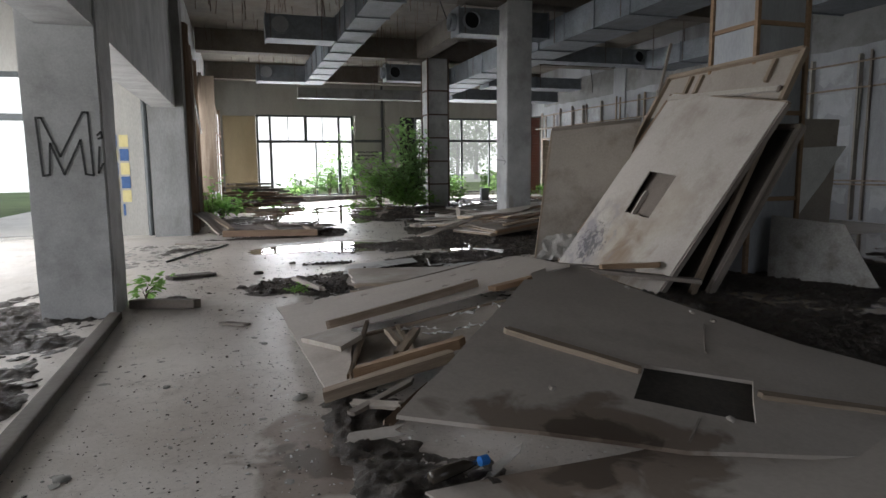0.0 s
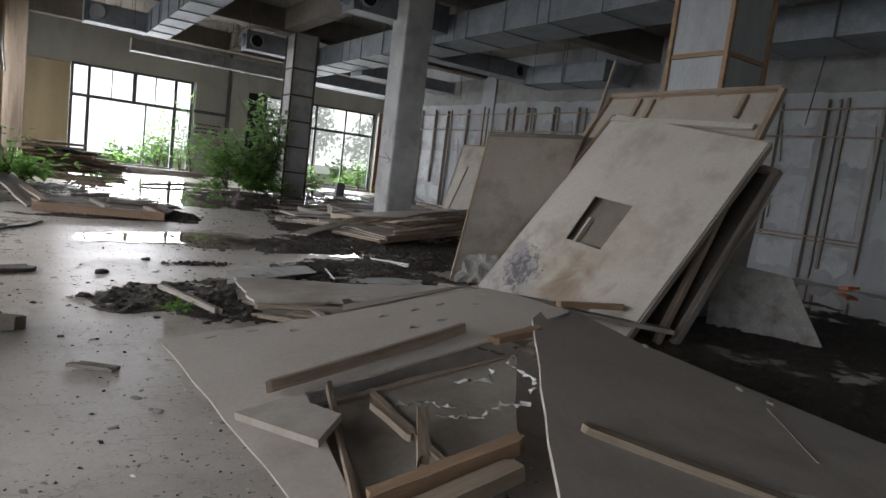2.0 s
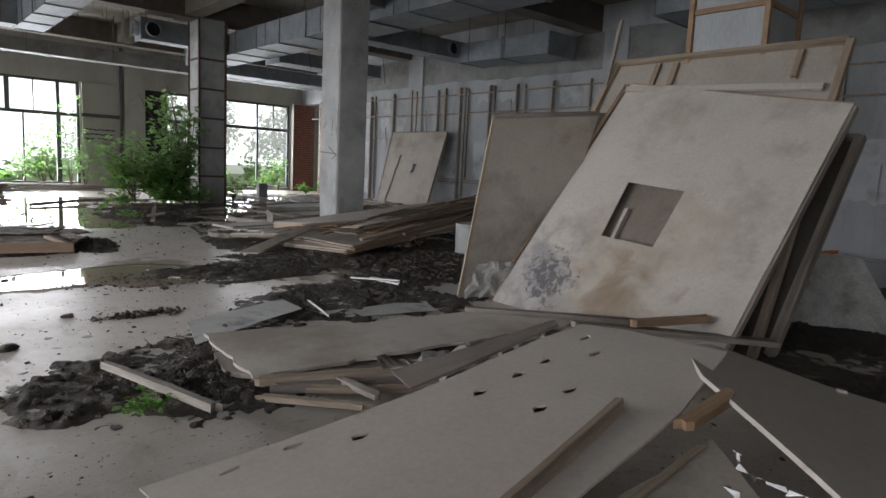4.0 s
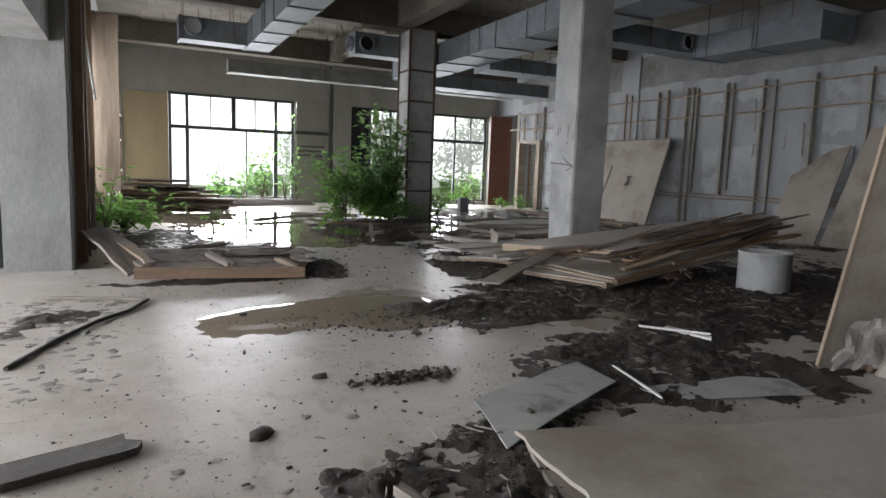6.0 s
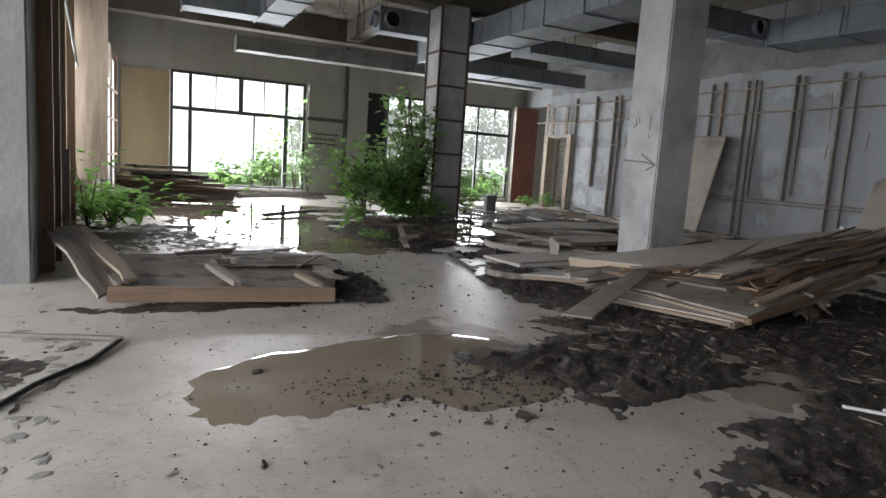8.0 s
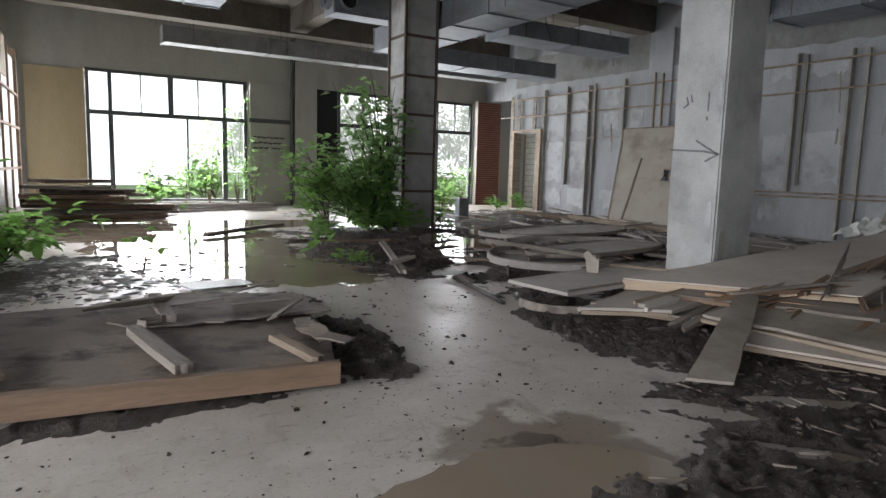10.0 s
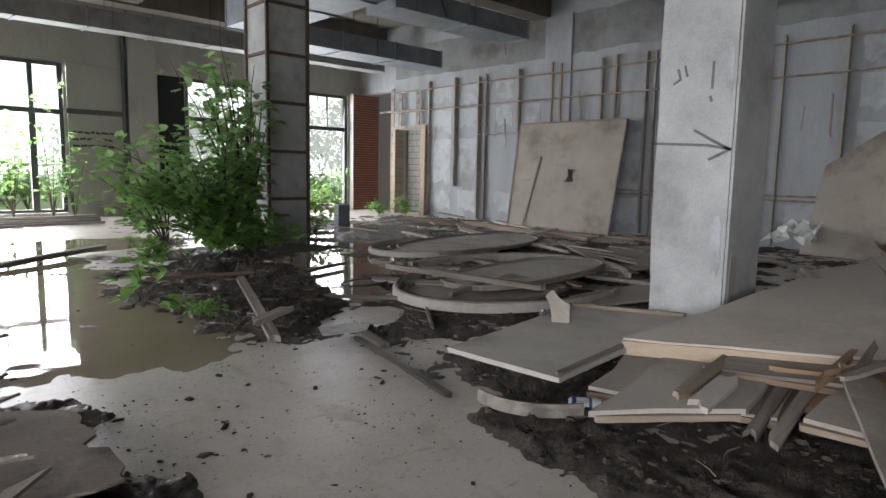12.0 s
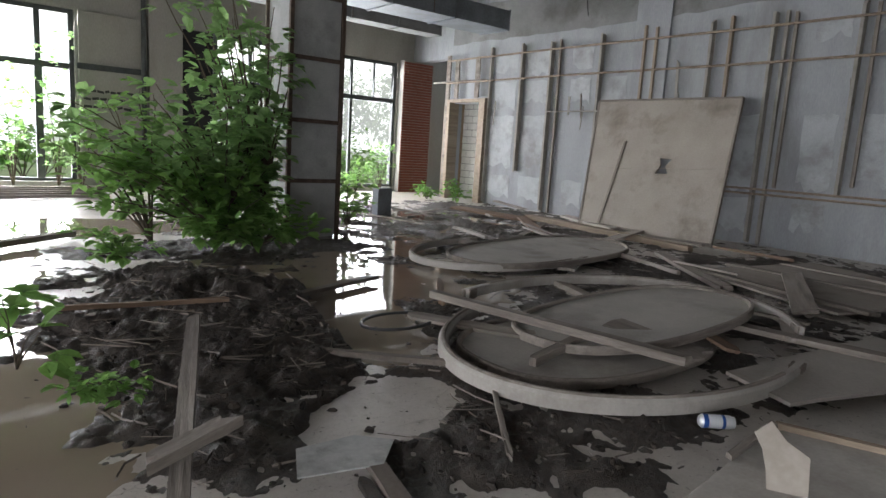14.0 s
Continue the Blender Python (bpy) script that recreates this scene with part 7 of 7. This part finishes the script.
# ---------- marks, graffiti and mural ----------
M_FAINT = material("faded_spray", (0.09, 0.09, 0.09), (0.2, 0.2, 0.2), 0.7, 25, 90, 0.0)
def stroke(bm, pts, width, at, axis):
    """A flat painted line through points (along, up) just off a wall face."""
    for (a, z), (b, w) in zip(pts, pts[1:]):
        d = Vector((b - a, w - z))
        if d.length < 1e-6:
            continue
        n = Vector((-d.y, d.x)).normalized() * width / 2
        e = d.normalized() * width * 0.3
        q = [(a - e.x + n.x, z - e.y + n.y), (a - e.x - n.x, z - e.y - n.y), (b + e.x - n.x, w + e.y - n.y), (b + e.x + n.x, w + e.y + n.y)]
        bm.faces.new([bm.verts.new((p[0], at, p[1]) if axis == "x" else (at, p[0], p[1])) for p in q])


bm = bmesh.new()
for pts in (((-1.69, 1.26), (-1.71, 1.74), (-1.67, 1.74), (-1.55, 1.42), (-1.36, 1.79), (-1.32, 1.79), (-1.31, 1.26), (-1.37, 1.27), (-1.39, 1.56), (-1.53, 1.27), (-1.62, 1.53), (-1.64, 1.27), (-1.69, 1.26)),
            ((-1.25, 1.5), (-1.27, 1.28), (-1.23, 1.36)), ((-1.26, 1.6), (-1.23, 1.63), (-1.225, 1.58), (-1.255, 1.57))):
    stroke(bm, pts, 0.018, 2.513, "x")
thing("graffiti", bm, M_SPRAY, label="black outlined letters Mi sprayed on the pillar", category="graffiti", kind="structure")
bm = bmesh.new()
for pts in (((10.11, 1.47), (9.9, 1.46), (9.7, 1.45), (9.53, 1.42)), ((9.8, 1.56), (9.66, 1.48), (9.54, 1.42)), ((9.54, 1.42), (9.62, 1.38), (9.68, 1.35)), ((9.69, 2.03), (9.69, 1.85)), ((9.7, 1.79), (9.69, 1.76)),
            ((9.95, 2.0), (9.93, 1.93), (9.98, 1.9)), ((9.9, 2.02), (9.88, 1.95))):
    stroke(bm, pts, 0.02, 5.571, "y")
thing("graffiti", bm, M_FAINT, label="black sprayed arrow and strokes on the column", category="graffiti", kind="structure")
bm = bmesh.new()
rng = random.Random(3)
for z in (2.02, 1.86, 1.70):
    x = 4.95
    while x < 5.8:
        w = rng.uniform(0.05, 0.13)
        stroke(bm, ((x, z), (x + w, z + rng.uniform(-0.02, 0.02))), 0.05, FY - 0.058, "x")
        x += w + 0.05
thing("wall_writing", bm, M_SPRAY, label="three lines of unreadable dark writing on the infill panel", category="writing", kind="structure")

bm = bmesh.new()
for r in range(13):
    stroke(bm, ((22.2, 0.2 * r + 0.1), (24.6, 0.2 * r + 0.1)), 0.016, 14.897, "y")
    for c in range(4):
        y = 23.05 + 0.4 * c + 0.2 * (r % 2)
        stroke(bm, ((y, 0.2 * r + 0.1), (y, 0.2 * r + 0.29)), 0.014, 14.895, "y")
thing("block_joints", bm, M_RAW, label="grey mortar joints of the white block wall", category="joints", kind="structure")

M_MBLUE = material("mural_blue", (0.03, 0.07, 0.17), (0.06, 0.12, 0.26), 0.8, 6, 60, 0.1)
M_MYEL = material("mural_yellow", (0.42, 0.36, 0.16), (0.55, 0.48, 0.24), 0.8, 6, 60, 0.1)


def mural():
    ob = base("mural", pose(-2.75, 10.29, 0.35), "painted shield of blue and yellow blocks on the cross wall", "mural", kind="structure")
    for r in range(6):
        for c in range(3):
            bm = bmesh.new()
            w = 0.2
            z0, z1 = 0.27 * r + 0.06, 0.27 * r + 0.29
            cut = 0.12 if r == 0 else 0.0
            x0, x1 = c * w + (cut if c == 0 else 0), c * w + w - 0.02 - (cut if c == 2 else 0)
            bm.faces.new([bm.verts.new(p) for p in ((x0 + 0.02, 0, z0), (x1, 0, z0), (x1, 0, z1), (x0 + 0.02, 0, z1))])
            part("block", bm, M_MYEL if (r + c) % 2 else M_MBLUE, ob)


mural()
thing("wall_pipe", tube([(-1.84, 10.22, 0), (-1.84, 10.22, 3.4)], 0.05, 8), M_DARK, label="dark upright pipe in the side room corner", category="pipe", kind="structure")
thing("kerb", box(-1.26, -1.16, -4.0, 2.45, 0.0, 0.07, 0.012), M_BEAM, label="low dirty concrete threshold strip along the opening", category="kerb", kind="structure")
window_b = base("window_3", pose(0, 10.42, 0), "side room window with a dark transom", "window", kind="structure")
for b in ((-6.3, -6.2, 0.05, 3.15), (-3.25, -3.15, 0.05, 3.15), (-6.2, -3.25, 2.25, 2.38), (-6.2, -3.25, 3.05, 3.15)):
    part("window_frame", box(b[0], b[1], -0.04, 0.04, b[2], b[3], 0.005), M_DARK, window_b)


def hanging_wires():
    rng = random.Random(8)
    bm = bmesh.new()
    for k in range(230):
        x, y = rng.uniform(-0.9, 5.4), rng.uniform(6, 24.2)
        L = rng.choice((0.25, 0.4, 0.6, 0.9)) * rng.uniform(0.6, 1.3)
        r = rng.uniform(0.005, 0.011)
        dx, dy = rng.uniform(-0.06, 0.06), rng.uniform(-0.06, 0.06)
        top = [bm.verts.new((x + a * r, y + b * r, CEIL)) for a, b in ((1, 0), (-0.5, 0.87), (-0.5, -0.87))]
        bot = [bm.verts.new((x + dx + a * r, y + dy + b * r, CEIL - L)) for a, b in ((1, 0), (-0.5, 0.87), (-0.5, -0.87))]
        for q in range(3):
            bm.faces.new((top[q], top[(q + 1) % 3], bot[(q + 1) % 3], bot[q]))
    thing("hanging_wires", bm, M_RUST, label="rusty suspension wires hanging from the ceiling", category="wires", kind="stuff")


hanging_wires()
for i, pts in enumerate((((2.9, 8.0, 5.5), (3.0, 7.9, 4.9), (3.3, 7.6, 4.6), (3.5, 7.4, 3.9)), ((8.5, 16, 5.5), (8.6, 15.9, 4.2), (8.5, 15.6, 3.8)), ((12.9, 18.5, 5.5), (12.95, 18.3, 4.4), (12.9, 18.2, 4.1)), ((12.8, 5.0, 5.5), (12.9, 5.2, 4.4), (12.85, 5.3, 3.2)))):
    thing("cable", tube(pts, 0.01, 5), M_RUBBER, label="loose black cable hanging from the ceiling", category="cable", group="hanging cables")


# ---------- outside the windows ----------
def tree(x, y, h, r, mat, seed, leaves, leaf, label):
    rng = random.Random(seed)
    ob = base("tree", pose(x, y, -0.05), label, "tree")
    part("trunk", tube([(0, 0, 0), (0.05 * h * rng.uniform(-1, 1) * 0.3, 0, h * 0.4), (0, 0.1, h * 0.85)], [0.035 * h, 0.025 * h, 0.006 * h], 7), M_BARK, ob)
    for k in range(5):
        a, z = rng.uniform(0, 6.28), h * rng.uniform(0.25, 0.7)
        part("limb", tube([(0, 0, z), (math.cos(a) * r * 0.4, math.sin(a) * r * 0.4, z + 0.1 * h), (math.cos(a) * r * 0.8, math.sin(a) * r * 0.8, z + 0.16 * h)], [0.012 * h, 0.008 * h, 0.003 * h], 5), M_BARK, ob)
    V, F = [], []
    clumps = [(rng.uniform(0, 6.28), rng.uniform(0.12, 1.0), rng.random() ** 0.5) for _ in range(60)]
    for k in range(leaves):
        a, zf, rf = clumps[k % 60]
        rad = r * rf * (1.05 - 0.75 * zf) + 0.1
        c = Vector((math.cos(a) * rad, math.sin(a) * rad, h * (0.12 + 0.86 * zf)))
        p = c + Vector((rng.gauss(0, 1), rng.gauss(0, 1), rng.gauss(0, 1))) * r * 0.18
        leaf_shape(V, F, p, Vector((rng.uniform(-1, 1), rng.uniform(-1, 1), rng.uniform(-0.8, 0.4))), Vector((0, 0, 1)), leaf * rng.uniform(0.6, 1.3), rng)
    me = bpy.data.meshes.new("crown")
    me.from_pydata(V, [], F)
    me.materials.append(mat)
    c = new("crown", me)
    c.parent = ob
    tagged(c, kind="stuff")


# distance haze is mixed into this leaf colour, paler than plain foliage
M_FAR = material("haze_tinted_foliage", (0.22, 0.31, 0.16), (0.40, 0.50, 0.29), 0.8, 0.6, 5, 0.0)
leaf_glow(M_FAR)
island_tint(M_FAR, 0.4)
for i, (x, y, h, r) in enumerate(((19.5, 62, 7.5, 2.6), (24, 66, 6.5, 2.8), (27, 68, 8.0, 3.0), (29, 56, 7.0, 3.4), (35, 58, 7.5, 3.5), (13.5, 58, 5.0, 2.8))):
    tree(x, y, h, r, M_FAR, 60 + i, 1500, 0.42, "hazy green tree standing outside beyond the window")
for i in range(13):
    x = 2.7 + i * 1.0 + (0.4 if i % 2 else 0)
    shrub("shrub", (x, 26.3 + 1.3 * (i % 3), -0.05), (0.9, 0.7, 1.0 + 0.35 * (i % 4)), 10, 14, 0.17, M_LEAFL if i % 3 else M_LEAF, "bright green shrub growing outside the window", 80 + i, (0, 0, 0), 0.012)
thing("block_wall", box(18.5, 18.8, 20, 33, -0.05, 2.7, 0.01), M_WHITE, label="white block wall outside the doorway", category="wall", kind="structure")
